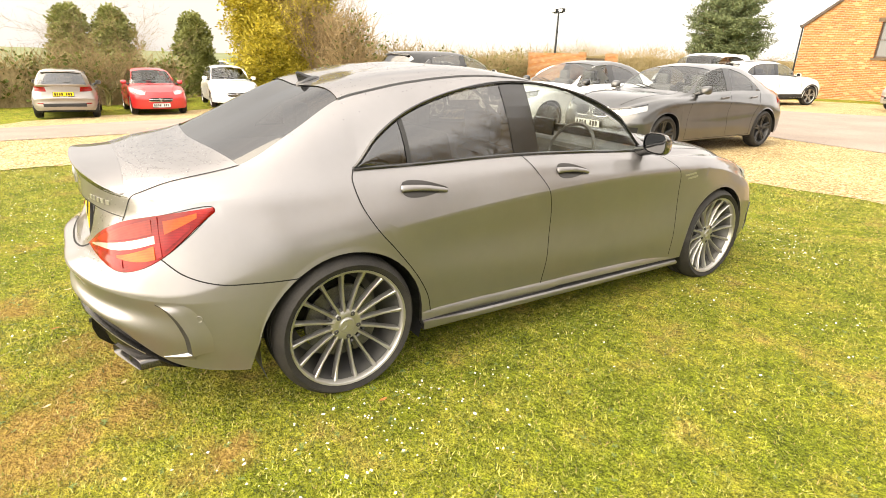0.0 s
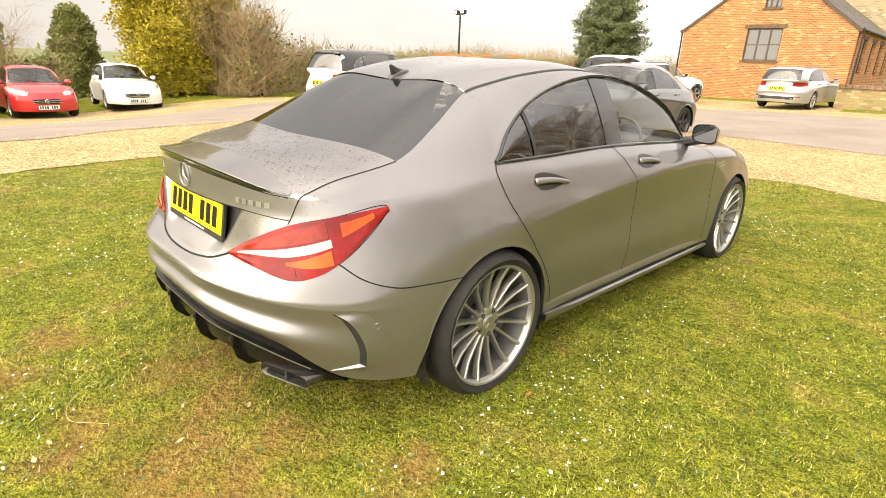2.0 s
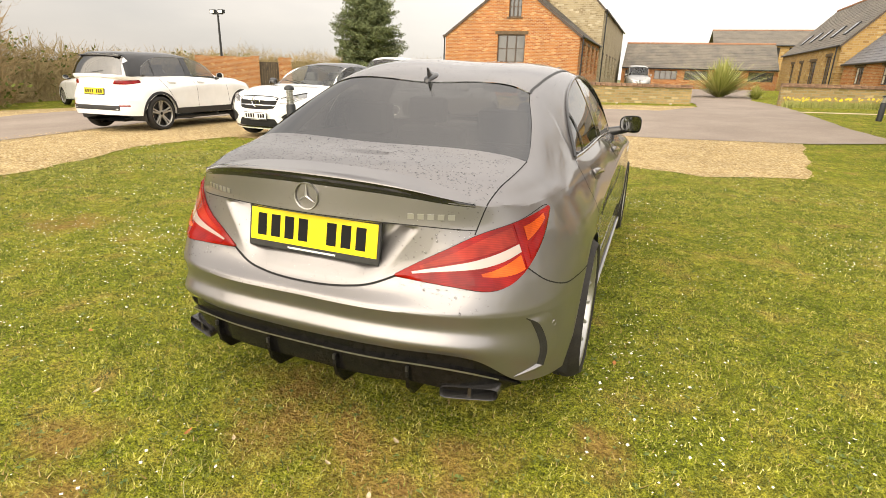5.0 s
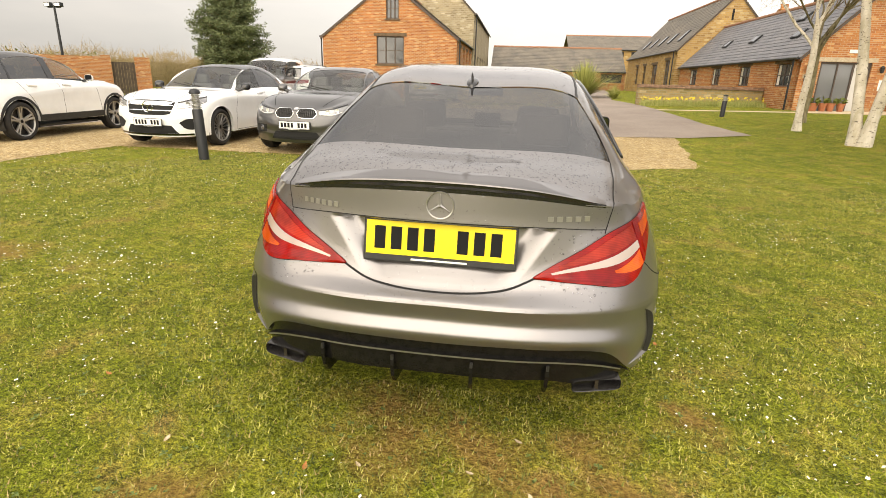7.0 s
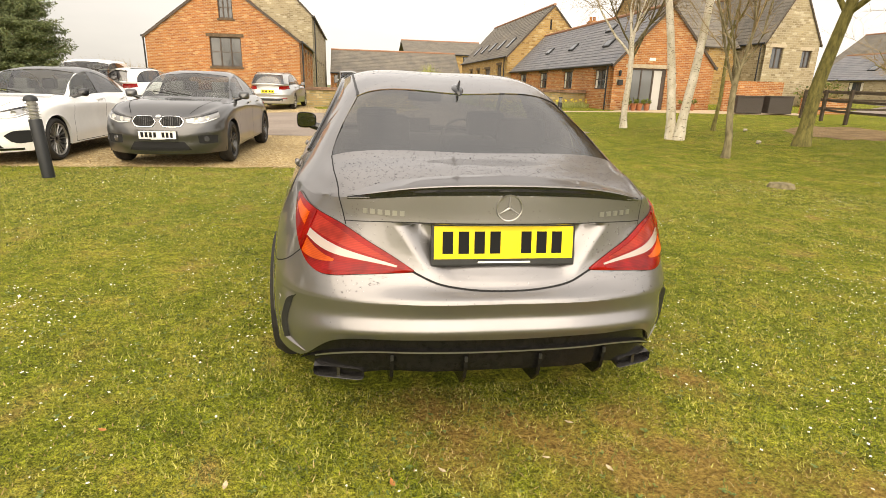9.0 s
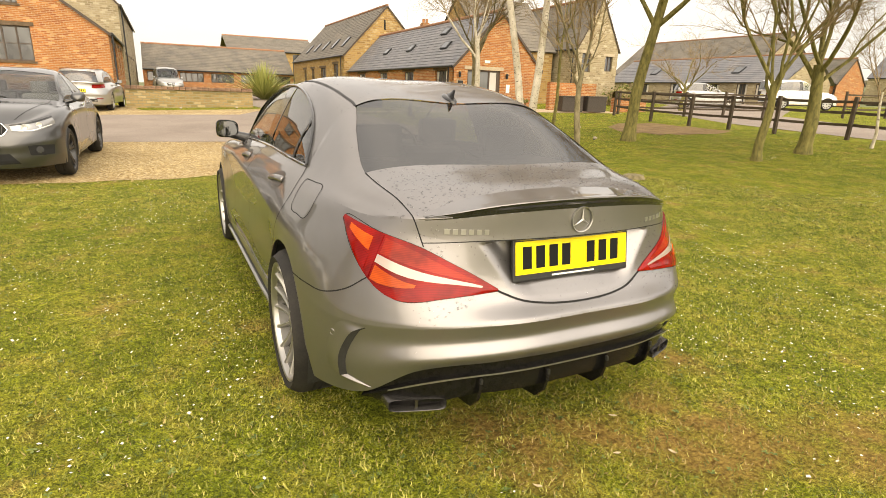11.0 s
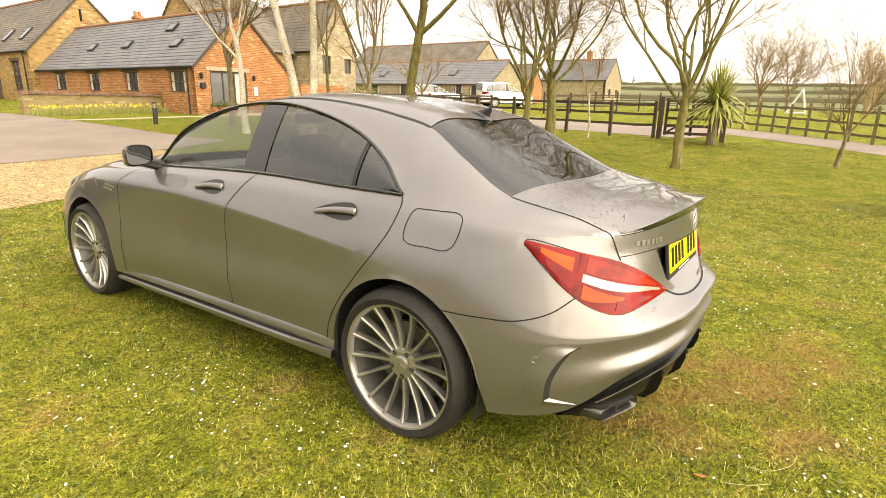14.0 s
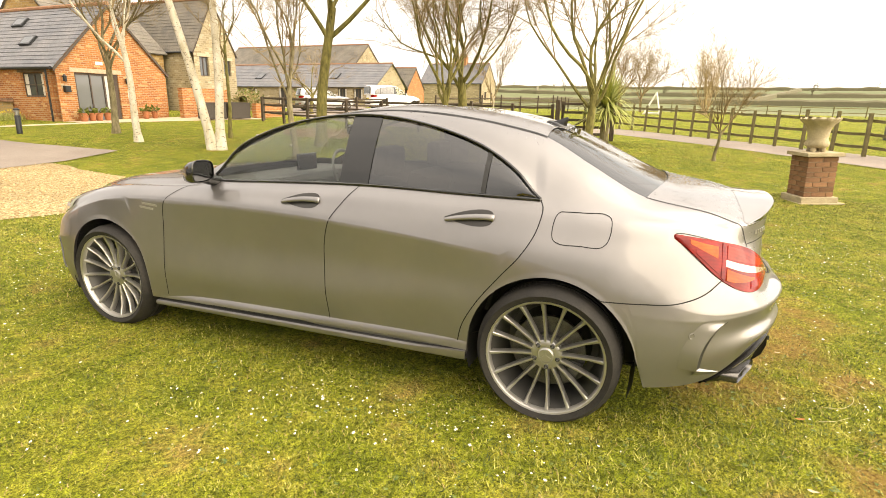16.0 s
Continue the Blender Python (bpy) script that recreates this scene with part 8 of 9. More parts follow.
bare_tree("small bare sapling on the lawn edge", 11.6, -1.48, 3.1, 0.055, 0.75, 20, 1, bark_mat="grey_bark", spread=0.6, main=6, depth=3, limb_up=0.4)
bare_tree("thin sapling by the paddock fence", 13.85, 4.79, 4.2, 0.045, 1.3, 21, 1, bark_mat="birch_bark", spread=0.5, main=5, depth=3)
bare_tree("bare tree beyond the grey hatchback", -12.5, -7.5, 7.5, 0.16, 2.2, 22, 1, bark_mat="grey_bark", spread=0.9, main=6, limb_up=0.0)
bare_tree("twisted bare fruit tree by the stone wall", 24.0, 19.0, 5.0, 0.14, 1.2, 23, 1, bark_mat="mossy_bark", spread=0.95, main=6, depth=3)
bare_tree("bare oak in the paddock hedge", 55, 4.5, 8.5, 0.22, 1.6, 24, 1, bark_mat="twig", spread=0.85, main=8, depth=4)
bare_tree("bare tree in the paddock", 66, 3.0, 9, 0.2, 1.8, 25, 1, bark_mat="twig", spread=0.85, main=8, depth=4)
bare_tree("golden willow in the paddock", 60, -3.5, 8.0, 0.18, 0.8, 26, 3, bark_mat="willow_twig", spread=0.5, main=6, depth=3, twig_mat="willow_twig", limb_up=0.5)
bare_tree("bare willow scrub beside the golden conifer", -21.8, 8.5, 6.0, 0.10, 0.6, 27, 4, bark_mat="twig", spread=0.75, main=5, depth=3, limb_up=0.2)
bare_tree("pale twisted shrub before the dark conifers", -23.4, 0.4, 4.9, 0.07, 0.5, 28, 2, bark_mat="mossy_bark", spread=1.0, main=5, depth=3, limb_up=-0.1)
# evergreens
conifer("large golden-green conifer in the hedge line", -23.4, 7.7, 7.6, 5.2, 31, "gold_leaf", 2400, 40, "round", 0.02, 0.55)
conifer("olive ivy-clad evergreen behind the hedge", -28.6, -0.4, 4.0, 2.0, 32, "pine_leaf", 420, 36, "round", 0.05, 0.6)
conifer("olive evergreen behind the hedge", -28.0, 1.25, 3.95, 2.0, 33, "pine_leaf", 420, 36, "round", 0.05, 0.6)
conifer("single rounded evergreen behind the hedge", -27.2, 4.5, 3.7, 1.8, 34, "pine_leaf", 480, 36, "round", 0.05, 0.6)
fir("single broad green fir beyond the car park", -33, 60, 11.0, 8.6, 36, "fir_leaf")
# hedges
hedge("bare trimmed hawthorn hedge round the car park", [(-24.2, -16), (-23.9, -4), (-24.4, 3.4)], 2.35, 1.3, 41, 330, leaves=0.35, mass=0.8)
hedge("bare trimmed hawthorn hedge along the drive", [(-22.0, 8.5), (-23.5, 13), (-26, 22), (-30, 34)], 3.1, 1.4, 42, 300, leaves=0.12, mass=0.74)
hedge("far bare hedge behind the brick wall", [(-30, 34), (-36, 60), (-24, 72), (-12, 72)], 4.1, 1.4, 43, 150, mass=0.72)
hedge("tangled bare willow scrub beside the golden conifer", [(-20.9, 8.3), (-21.2, 10.4)], 4.6, 3.0, 46, 1300, "willow_scrub", 0.10, 0.45)
hedge("low clipped garden hedge by the cottage", [(24, 24), (28, 27)], 1.3, 1.0, 44, 90, leaves=0.6)
hedge("yellow-flowering hedge by the cottage wall", [(40.8, 29.5), (40.8, 33)], 1.5, 1.0, 45, 90, leaves=0.9)
# sword-leaved plants
sword_plant("cabbage_palm", "tall cabbage palm with sword leaves by the gate", 14.4, 1.42, 2.5, 1.0, 420, 51, 1.3)
sword_plant("flax_bush", "large variegated flax bush behind the stone wall", 4.3, 33.0, 2.5, 1.7, 800, 52)
sword_plant("flax_bush", "low grassy shrub beside the flax bush", 5.9, 31.5, 0.9, 1.1, 200, 53)

# ---- fences and gate ----
M["fence_wood"] = rough_mat("mossy_fence_wood", (0.12, 0.10, 0.045), (0.2, 0.17, 0.08), 5, 0.9, 0.004)
M["dark_wood"] = rough_mat("dark_fence_wood", (0.055, 0.04, 0.028), (0.1, 0.075, 0.05), 5, 0.85, 0.004)


def fence(label, line, height=1.05, gap=1.9, rails=(0.35, 0.68, 0.98), wood="fence_wood", seed=1):
    """Posts and rails along a line of points."""
    rnd = random.Random(seed)
    f = thing("fence", label, "fence")
    pts = []
    for (x0, y0), (x1, y1) in zip(line, line[1:]):
        n = max(1, round(math.hypot(x1 - x0, y1 - y0) / gap))
        pts += [(x0 + (x1 - x0) * i / n, y0 + (y1 - y0) * i / n) for i in range(n)]
    pts.append(line[-1])
    for i, (x, y) in enumerate(pts):
        g = gz(x, y)
        h = height * rnd.uniform(0.98, 1.1)
        m = Matrix.Translation((x, y, g - 0.2)) @ Matrix.Rotation(rnd.uniform(-0.02, 0.02), 4, "X") @ Matrix.Rotation(rnd.uniform(-0.02, 0.02), 4, "Y")
        part("post", box(-0.052, -0.045, 0, 0.052, 0.045, h + 0.2, m, 0.012), M[wood], f)
        if i:
            xa, ya = pts[i - 1]
            for r in rails:
                a, b = Vector((xa, ya, gz(xa, ya) + r)), Vector((x, y, g + r))
                d = (b - a).normalized()
                s = Vector((-d.y, d.x, 0)).normalized()
                bm = bmesh.new()
                k = 5
                rows = []
                for j in range(k):
                    p = a.lerp(b, j / (k - 1)) + Vector((0, 0, rnd.uniform(-0.008, 0.008) - 0.015 * math.sin(math.pi * j / (k - 1))))
                    rows.append([bm.verts.new(p + s * u + Vector((0, 0, w))) for u, w in ((0.045, -0.037), (0.045, 0.037), (0.078, 0.037), (0.078, -0.037), (0.045, -0.037))])
                grid_faces(bm, rows)
                part("rail", bm, M[wood], f)
    return f


fence("mossy post and rail fence along the track", [(23.2, 2.2), (20.6, 0.0), (17.9, -2.3), (14.4, -5.2), (9, -9.5)], gap=0.95, rails=(0.25, 0.58, 0.92))
fence("dark post and rail fence by the farm track", [(16.6, 16.3), (15.2, 12.9), (15.0, 11.0), (15.1, 8.0), (15.3, 6.1), (15.05, 4.5), (15.2, 3.2)], gap=1.9, wood="dark_wood", rails=(0.4, 0.72, 1.0))
fence("dark fence round the cottage yard", [(17.5, 17.0), (19.5, 15.0), (22.0, 13.0)], gap=1.9, wood="dark_wood")
fence("far wooden paddock fence", [(60, 30), (62, 6), (66, -10), (74, -30), (80, -60)], 1.2, 3.5, (0.5, 1.0), seed=3)
fence("paddock fence by the cottage", [(27, 12.4), (34, 10.5), (42, 8.5), (52, 9)], 1.2, 2.4, (0.4, 0.75, 1.05), "dark_wood", seed=4)
gate = thing("gate", "dark five-barred wooden field gate beside the fence", "gate", Matrix.Translation((15.25, 3.05, gz(15.2, 3.0))) @ Matrix.Rotation(radians(-84), 4, "Z"))
for x in (0.0, 1.75):
    part("gate_post", box(x - 0.07, -0.07, -0.2, x + 0.07, 0.07, 1.25, None, 0.02), M["dark_wood"], gate)
for i, z in enumerate((0.18, 0.4, 0.62, 0.86, 1.12)):
    part("bar", box(0.12, -0.02, z - 0.04, 1.63, 0.02, z + 0.04), M["dark_wood"], gate)
for x in (0.16, 0.87, 1.58):
    part("upright", box(x - 0.04, 0.021, 0.12, x + 0.04, 0.05, 1.2), M["dark_wood"], gate)
bm = bmesh.new()
add_tube(bm, [(0.2, 0.06, 0.2), (1.55, 0.06, 1.08)], 0.03, 5)
part("brace", bm, M["dark_wood"], gate)


# ---- bollards, lamps, pedestal ----
def bollard(label, x, y, h=1.0, lean=0.0):
    b = thing("bollard_light", label, "bollard", Matrix.Translation((x, y, gz(x, y))) @ Matrix.Rotation(lean, 4, "Y"), "bollard lights")
    bm = bmesh.new()
    add_lathe(bm, [(0.075, -0.05), (0.075, h * 0.70), (0.07, h * 0.715), (0.001, h * 0.715)], "z", 18)
    part("post", bm, M["dark_metal"], b, smooth=40)
    bm = bmesh.new()
    add_lathe(bm, [(0.052, h * 0.70), (0.052, h * 0.93)], "z", 14)
    part("lens", bm, M["clear_lens"], b, smooth=40)
    for i in range(6):
        bm = bmesh.new()
        z = h * (0.735 + 0.033 * i)
        add_lathe(bm, [(0.05, z + 0.012), (0.078, z), (0.078, z - 0.004), (0.05, z + 0.006)], "z", 16, True)
        part("louvre", bm, M["alloy"], b, smooth=40)
    bm = bmesh.new()
    add_lathe(bm, [(0.082, h * 0.925), (0.082, h * 0.945), (0.07, h * 0.975), (0.04, h * 0.995), (0.001, h)], "z", 18)
    part("cap", bm, M["dark_metal"], b, smooth=50)
    return b


bollard("dark louvred bollard light in the grass by the gravel", -4.47, 5.22, 1.05, -0.05)
bollard("dark louvred bollard light on the lawn by the drive", 7.1, 17.1, 0.72, 0.03)
bollard("dark louvred bollard light by the far verge", -20.3, 9.6, 0.9)

post = thing("street_lamp", "tall dark lamp post with two floodlight heads", "street lamp", Matrix.Translation((-27.1, 28.6, gz(-27, 28))))
bm = bmesh.new()
add_tube(bm, [(0, 0, -0.1), (0, 0, 3.0), (0, 0, 5.0)], [0.09, 0.075, 0.06], 8)
part("pole", bm, M["dark_metal"], post)
part("cross_arm", box(-0.42, -0.03, 4.86, 0.42, 0.03, 4.92), M["dark_metal"], post)
for x in (-0.34, 0.34):
    hd = part("lamp_head", box(x - 0.2, -0.16, 4.92, x + 0.2, 0.1, 5.16, None, 0.03), M["dark_metal"], post)
    part("lamp_glass", box(x - 0.16, -0.168, 4.95, x + 0.16, -0.161, 5.12), M["clear_lens"], hd)

ped = thing("pedestal", "square red brick pedestal with a stone cap on the lawn", "pedestal", Matrix.Translation((6.72, -2.5, gz(6.7, -2.5))) @ Matrix.Rotation(radians(20), 4, "Z") @ Matrix.Rotation(radians(-2), 4, "X"))
M["ped_brick"] = varied(rough_mat("weathered_red_brick", (0.17, 0.085, 0.045), (0.26, 0.135, 0.07), 9, 0.9, 0.004), 0.3)
M["mortar"] = rough_mat("mortar", (0.30, 0.24, 0.17), (0.38, 0.31, 0.22), 14, 0.95)
M["weathered_stone"] = rough_mat("weathered_urn_stone", (0.34, 0.28, 0.17), (0.48, 0.40, 0.27), 7, 0.95, 0.01, 0.8)
part("core", box(-0.205, -0.205, 0.0, 0.205, 0.205, 0.70), M["mortar"], ped)
part("plinth", box(-0.27, -0.27, -0.05, 0.27, 0.27, 0.10, None, 0.012), M["weathered_stone"], ped)
part("base_slab", box(-0.3, -0.36, -0.03, 0.36, 0.30, 0.012, None, 0.008), M["weathered_stone"], ped)
part("cap_slab", box(-0.27, -0.27, 0.70, 0.27, 0.27, 0.755, None, 0.01), M["weathered_stone"], ped)
stretch, half = box(-0.1025, -0.051, 0, 0.1025, 0.051, 0.065, None, 0.004), box(-0.051, -0.051, 0, 0.051, 0.051, 0.065, None, 0.004)
me_s, me_h = bpy.data.meshes.new("brick"), bpy.data.meshes.new("half_brick")
for b_, me_ in ((stretch, me_s), (half, me_h)):
    b_.to_mesh(me_)
    b_.free()
    me_.materials.append(M["ped_brick"])
for c in range(8):
    z = 0.103 + c * 0.0745
    for s in range(4):
        rot = Matrix.Rotation(s * math.pi / 2, 4, "Z")
        row = ((-0.108, me_s), (0.108, me_s)) if (c + s) % 2 == 0 else ((-0.163, me_h), (0.0, me_s), (0.163, me_h))
        for x, me_ in row:
            ob = new("brick", me_)
            ob.parent = ped
            ob.matrix_basis = rot @ Matrix.Translation((x, -0.165, z))
urn = thing("urn", "weathered fluted stone urn with a scalloped rim on the pedestal", "urn", ped.matrix_basis @ Matrix.Translation((0, 0, 0.755)))
bm = bmesh.new()
rings = add_lathe(bm, [(0.11, 0.06), (0.15, 0.08), (0.165, 0.12), (0.15, 0.155), (0.135, 0.18), (0.14, 0.26), (0.155, 0.34), (0.19, 0.42), (0.25, 0.47), (0.255, 0.50), (0.225, 0.49), (0.18, 0.44), (0.12, 0.30), (0.001, 0.28)], "z", 48)
for i, ring in enumerate(rings):
    for k in (7, 8, 9, 10):
        v = ring[k]
        s = 1 + 0.05 * abs(math.sin(i * math.pi * 7 / 24))
        v.co.x, v.co.y, v.co.z = v.co.x * s, v.co.y * s, v.co.z - 0.025 * (1 - abs(math.sin(i * math.pi * 7 / 24)))
part("bowl", bm, M["weathered_stone"], urn, smooth=50)
for i in range(4):
    a = i * math.pi / 2 + 0.6
    bm = bmesh.new()
    add_tube(bm, [(0.1 * math.cos(a), 0.1 * math.sin(a), 0.0), (0.085 * math.cos(a), 0.085 * math.sin(a), 0.07)], [0.035, 0.04], 8)
    part("foot", bm, M["weathered_stone"], urn, smooth=50)
stump = thing("stump", "low sawn tree stump set in the lawn", "stump", Matrix.Translation((5.62, 4.25, gz(5.6, 4.2))))
bm = bmesh.new()
add_lathe(bm, [(0.20, -0.03), (0.17, 0.03), (0.16, 0.06), (0.08, 0.063), (0.001, 0.062)], "z", 20)
for v in bm.verts:
    v.co.x *= 1 + 0.12 * math.sin(3 * math.atan2(v.co.y, v.co.x))
part("sawn_wood", bm, M["grey_bark"], stump, smooth=40)

# ---- by the house: path, pots, rattan planter, flowers ----
PATIO = [(5.8, 20.2), (11.9, 19.6), (14.5, 18.6), (18.0, 17.2), (18.6, 18.8), (17, 20.4), (17.0, 21.3), (11.25, 21.3), (11.25, 20.4), (5.8, 20.7)]
tagged(sheet("patio", PATIO, 0.012, M["paving"], 0.04, 1.0), "pale paved terrace and path by the house", "paving", kind="structure")
for i, (x, r) in enumerate(((11.75, 0.17), (12.1, 0.14), (12.38, 0.15), (12.75, 0.14), (14.55, 0.14), (15.0, 0.13), (17.55, 0.14), (17.9, 0.15))):
    y = 20.95 if x < 16 else 18.6
    pot = thing("plant_pot", "terracotta plant pot with a small plant", "plant pot", Matrix.Translation((x, y, gz(x, y) + 0.012)), "pots by the house")
    bm = bmesh.new()
    add_lathe(bm, [(r * 0.7, 0.0), (r, 0.26), (r * 1.12, 0.26), (r * 1.12, 0.31), (r * 0.95, 0.31), (r * 0.9, 0.27), (0.001, 0.27)], "z", 18)
    part("pot", bm, M["terracotta"], pot, smooth=40)
    bm = bmesh.new()
    sprays(bm, random.Random(60 + i), Vector((0, 0, 0.34)), 0.11, 30)
    part("plant", bm, M["shrub_leaf"], pot)
M["rattan"] = rough_mat("dark_rattan", (0.05, 0.04, 0.035), (0.085, 0.07, 0.06), 40, 0.7, 0.004, 0.8)
for x, w in ((16.0, 1.0), (17.02, 0.9)):
    pl = thing("storage_box", "dark woven rattan box on the terrace", "storage box", Matrix.Translation((x, 18.6 - (x - 16) * 0.5, gz(x, 18.6) + 0.012)) @ Matrix.Rotation(radians(-20), 4, "Z"))
    part("body", box(-w / 2, -0.35, 0.03, w / 2, 0.35, 0.68, None, 0.02), M["rattan"], pl)
    part("lid", box(-w / 2 - 0.02, -0.37, 0.68, w / 2 + 0.02, 0.37, 0.74, None, 0.01), M["rattan"], pl)
wall_b = thing("brick_wall", "low orange brick terrace wall by the house", "wall")
part("wall_face", box(16.2, 20.5, 0.4, 19.2, 20.75, 1.95), M["brick"], wall_b)
part("wall_face", box(18.4, 18.2, 0.4, 20.5, 18.45, 1.3), M["brick"], wall_b)
flowers = tagged(new("daffodils"), "yellow daffodils under the stone wall", "flowers", kind="stuff")
rnd = random.Random(77)
lv, pt = bmesh.new(), bmesh.new()
for _ in range(520):
    x, y = rnd.uniform(5.8, 11.1), 24.15 - rnd.random() ** 1.5 * 0.8
    g = gz(x, y)
    for _ in range(6):
        a = rnd.uniform(0, 6.28)
        p = Vector((x + rnd.gauss(0, 0.05), y, g))
        q = p + Vector((0.07 * math.cos(a), 0.07 * math.sin(a), rnd.uniform(0.2, 0.34)))
        s = Vector((math.sin(a), -math.cos(a), 0)) * 0.01
        lv.faces.new([lv.verts.new(v) for v in (p - s, p + s, q)])
    if rnd.random() < 0.13:
        c = Vector((x, y - 0.04, g + rnd.uniform(0.28, 0.38)))
        for k in range(5):
            a = k * 1.2566
            u, v = Vector((math.cos(a), -0.2, math.sin(a))), Vector((math.cos(a + 0.6), -0.2, math.sin(a + 0.6)))
            pt.faces.new([pt.verts.new(w) for w in (c, c + u * 0.045, c + v * 0.045)])
tagged(part("leaves", lv, M["blade_leaf"], flowers), kind="stuff")
tagged(part("petals", pt, M["petal"], flowers), kind="stuff")
for x, y in ((-0.6, 23.2), (1.6, 23.3), (10.3, 11.2), (8.9, 8.9)):
    sp = thing("ground_spotlight", "small grey spotlight on the ground", "spotlight", Matrix.Translation((x, y, gz(x, y))) @ Matrix.Scale(0.62, 4), "ground spotlights")
    part("housing", box(-0.08, -0.05, 0.05, 0.08, 0.05, 0.13, Matrix.Rotation(0.5, 4, "X"), 0.015), M["concrete"], sp)
    part("stand", box(-0.03, -0.03, -0.02, 0.03, 0.03, 0.1), M["dark_metal"], sp)

# ---- far side of the car park: brick piers with a boarded gate ----
pier = thing("brick_wall", "orange brick wall with piers at the car park's end", "wall")
gx, gy = -23.0, 28.0
wd = Vector((0.80, 0.6, 0)).normalized()
for u0, u1, top in ((-4.2, -0.9, 2.1), (-0.9, -0.4, 2.2), (0.8, 1.6, 2.15)):
    m = Matrix.Translation((gx, gy, gz(gx, gy))) @ Matrix.Rotation(math.atan2(wd.y, wd.x), 4, "Z")
    part("brickwork", box(u0, -0.2, -0.2, u1, 0.2, top, m), M["brick"], pier)
bgate = thing("boarded_gate", "dark boarded gate between brick piers", "gate", Matrix.Translation((gx, gy, gz(gx, gy))) @ Matrix.Rotation(math.atan2(wd.y, wd.x), 4, "Z"))
for i in range(8):
    part("board", box(-0.39 + i * 0.148, -0.03, 0.05, -0.39 + i * 0.148 + 0.14, 0.03, 1.85), M["dark_wood"], bgate)

# ---- fields ----
white_frame = thing("gate", "white A-shaped jump stand in the paddock", "jump stand", Matrix.Translation((44, 0.8, gz(44, 0.8))) @ Matrix.Rotation(radians(75), 4, "Z"))
for a, b in (((-0.4, 0, 0), (0, 0, 1.7)), ((0.9, 0, 0), (0, 0, 1.7)), ((-0.4, 0, 0.1), (0.9, 0, 0.1))):
    bm = bmesh.new()
    add_tube(bm, [a, b], 0.07, 5)
    part("bar", bm, M["white_gloss"], white_frame)
trough = thing("water_trough", "grey field water tank beyond the fence", "water trough", Matrix.Translation((22.5, -8.7, gz(22.5, -8.7))))
bm = bmesh.new()
add_lathe(bm, [(0.75, 0.0), (0.75, 0.8), (0.7, 0.82), (0.001, 0.85)], "z", 24)
part("tank", bm, M["steel"], trough, smooth=40)
part("label_panel", box(-0.78, -0.12, 0.3, -0.76, 0.12, 0.6), M["white_gloss"], trough)
M["far_twig"] = bark("far_hedge_twig", (0.12, 0.115, 0.07), (0.19, 0.17, 0.11))
far = tagged(new("far_hedgerows"), "distant hedgerows and bare trees on green fields", "trees", kind="stuff")
rnd = random.Random(91)
bm = bmesh.new()
for line in ([(150, -160), (190, -20), (170, 120)], [(240, -220), (260, 60), (300, 200)], [(330, -320), (380, 60), (360, 300)], [(430, -420), (450, 60), (430, 380)], [(190, -20), (330, -60)], [(260, 60), (440, 100)]):
    for (x0, y0), (x1, y1) in zip(line, line[1:]):
        L = math.hypot(x1 - x0, y1 - y0)
        for i in range(int(L / 1.6)):
            f = (i + rnd.random()) / (L / 1.6)
            x, y = x0 + f * (x1 - x0), y0 + f * (y1 - y0)
            g = gz(x, y)
            tall = rnd.random() < (0.05 if line[0][0] > 400 else 0.014)
            s = rnd.uniform(6, 11)
            if tall:
                grow(rnd, bm, bm, Vector((x, y, g)), Vector((rnd.gauss(0, 0.05), rnd.gauss(0, 0.05), 1)).normalized(), s * 0.035, s * 0.36, 1, 4, 0.15, 0.85, 4, 0.001)
        # the trimmed hedge itself, a low ragged ridge
        rows = []
        for i in range(int(L / 2.5) + 1):
            f = i / int(L / 2.5)
            x, y = x0 + f * (x1 - x0), y0 + f * (y1 - y0)
            g = gz(x, y)
            h = 1.7 + 0.7 * noise.noise(Vector((x * 0.15, y * 0.15, 0))) + rnd.uniform(-0.12, 0.12)
            sd = Vector((-(y1 - y0), x1 - x0, 0)) / L
            rows.append([bm.verts.new(Vector((x, y, g)) + sd * u * 0.8 + Vector((0, 0, w * h))) for u, w in ((-1, 0), (-0.8, 0.75), (0, 1), (0.8, 0.75), (1, 0))])
        grid_faces(bm, rows)
tagged(part("twigs", bm, M["far_twig"], far), kind="stuff")

# ---- grass blades, daisies, pebbles ----
def in_shape(x, y, shape):
    """Which of the points lie inside an outline."""
    inside = np.zeros(len(x), bool)
    j = len(shape) - 1
    for i in range(len(shape)):
        (xi, yi), (xj, yj) = shape[i], shape[j]
        cross = ((yi > y) != (yj > y)) & (x < (xj - xi) * (y - yi) / ((yj - yi) or 1e-9) + xi)
        inside ^= cross
        j = i
    return inside


def ground_z(x, y):
    d = np.hypot(x, y - 1.3)
    k = np.clip((d - 4.0) / 12.0, 0, 1)
    return 0.024 + k * k * (3 - 2 * k) * (0.02 * x + 0.012 * y)


def patchy(x, y, seed=0.0):
    """Slow uneven variation over the lawn, 0 to 1."""
    s = np.sin(x * 2.1 + 1.3 * np.sin(y * 1.7 + seed)) + np.sin(y * 2.7 + 1.7 * np.sin(x * 1.3 + seed * 2)) + 0.6 * np.sin(x * 6.1 + y * 4.3 + seed)
    return 0.5 + s / 5.2


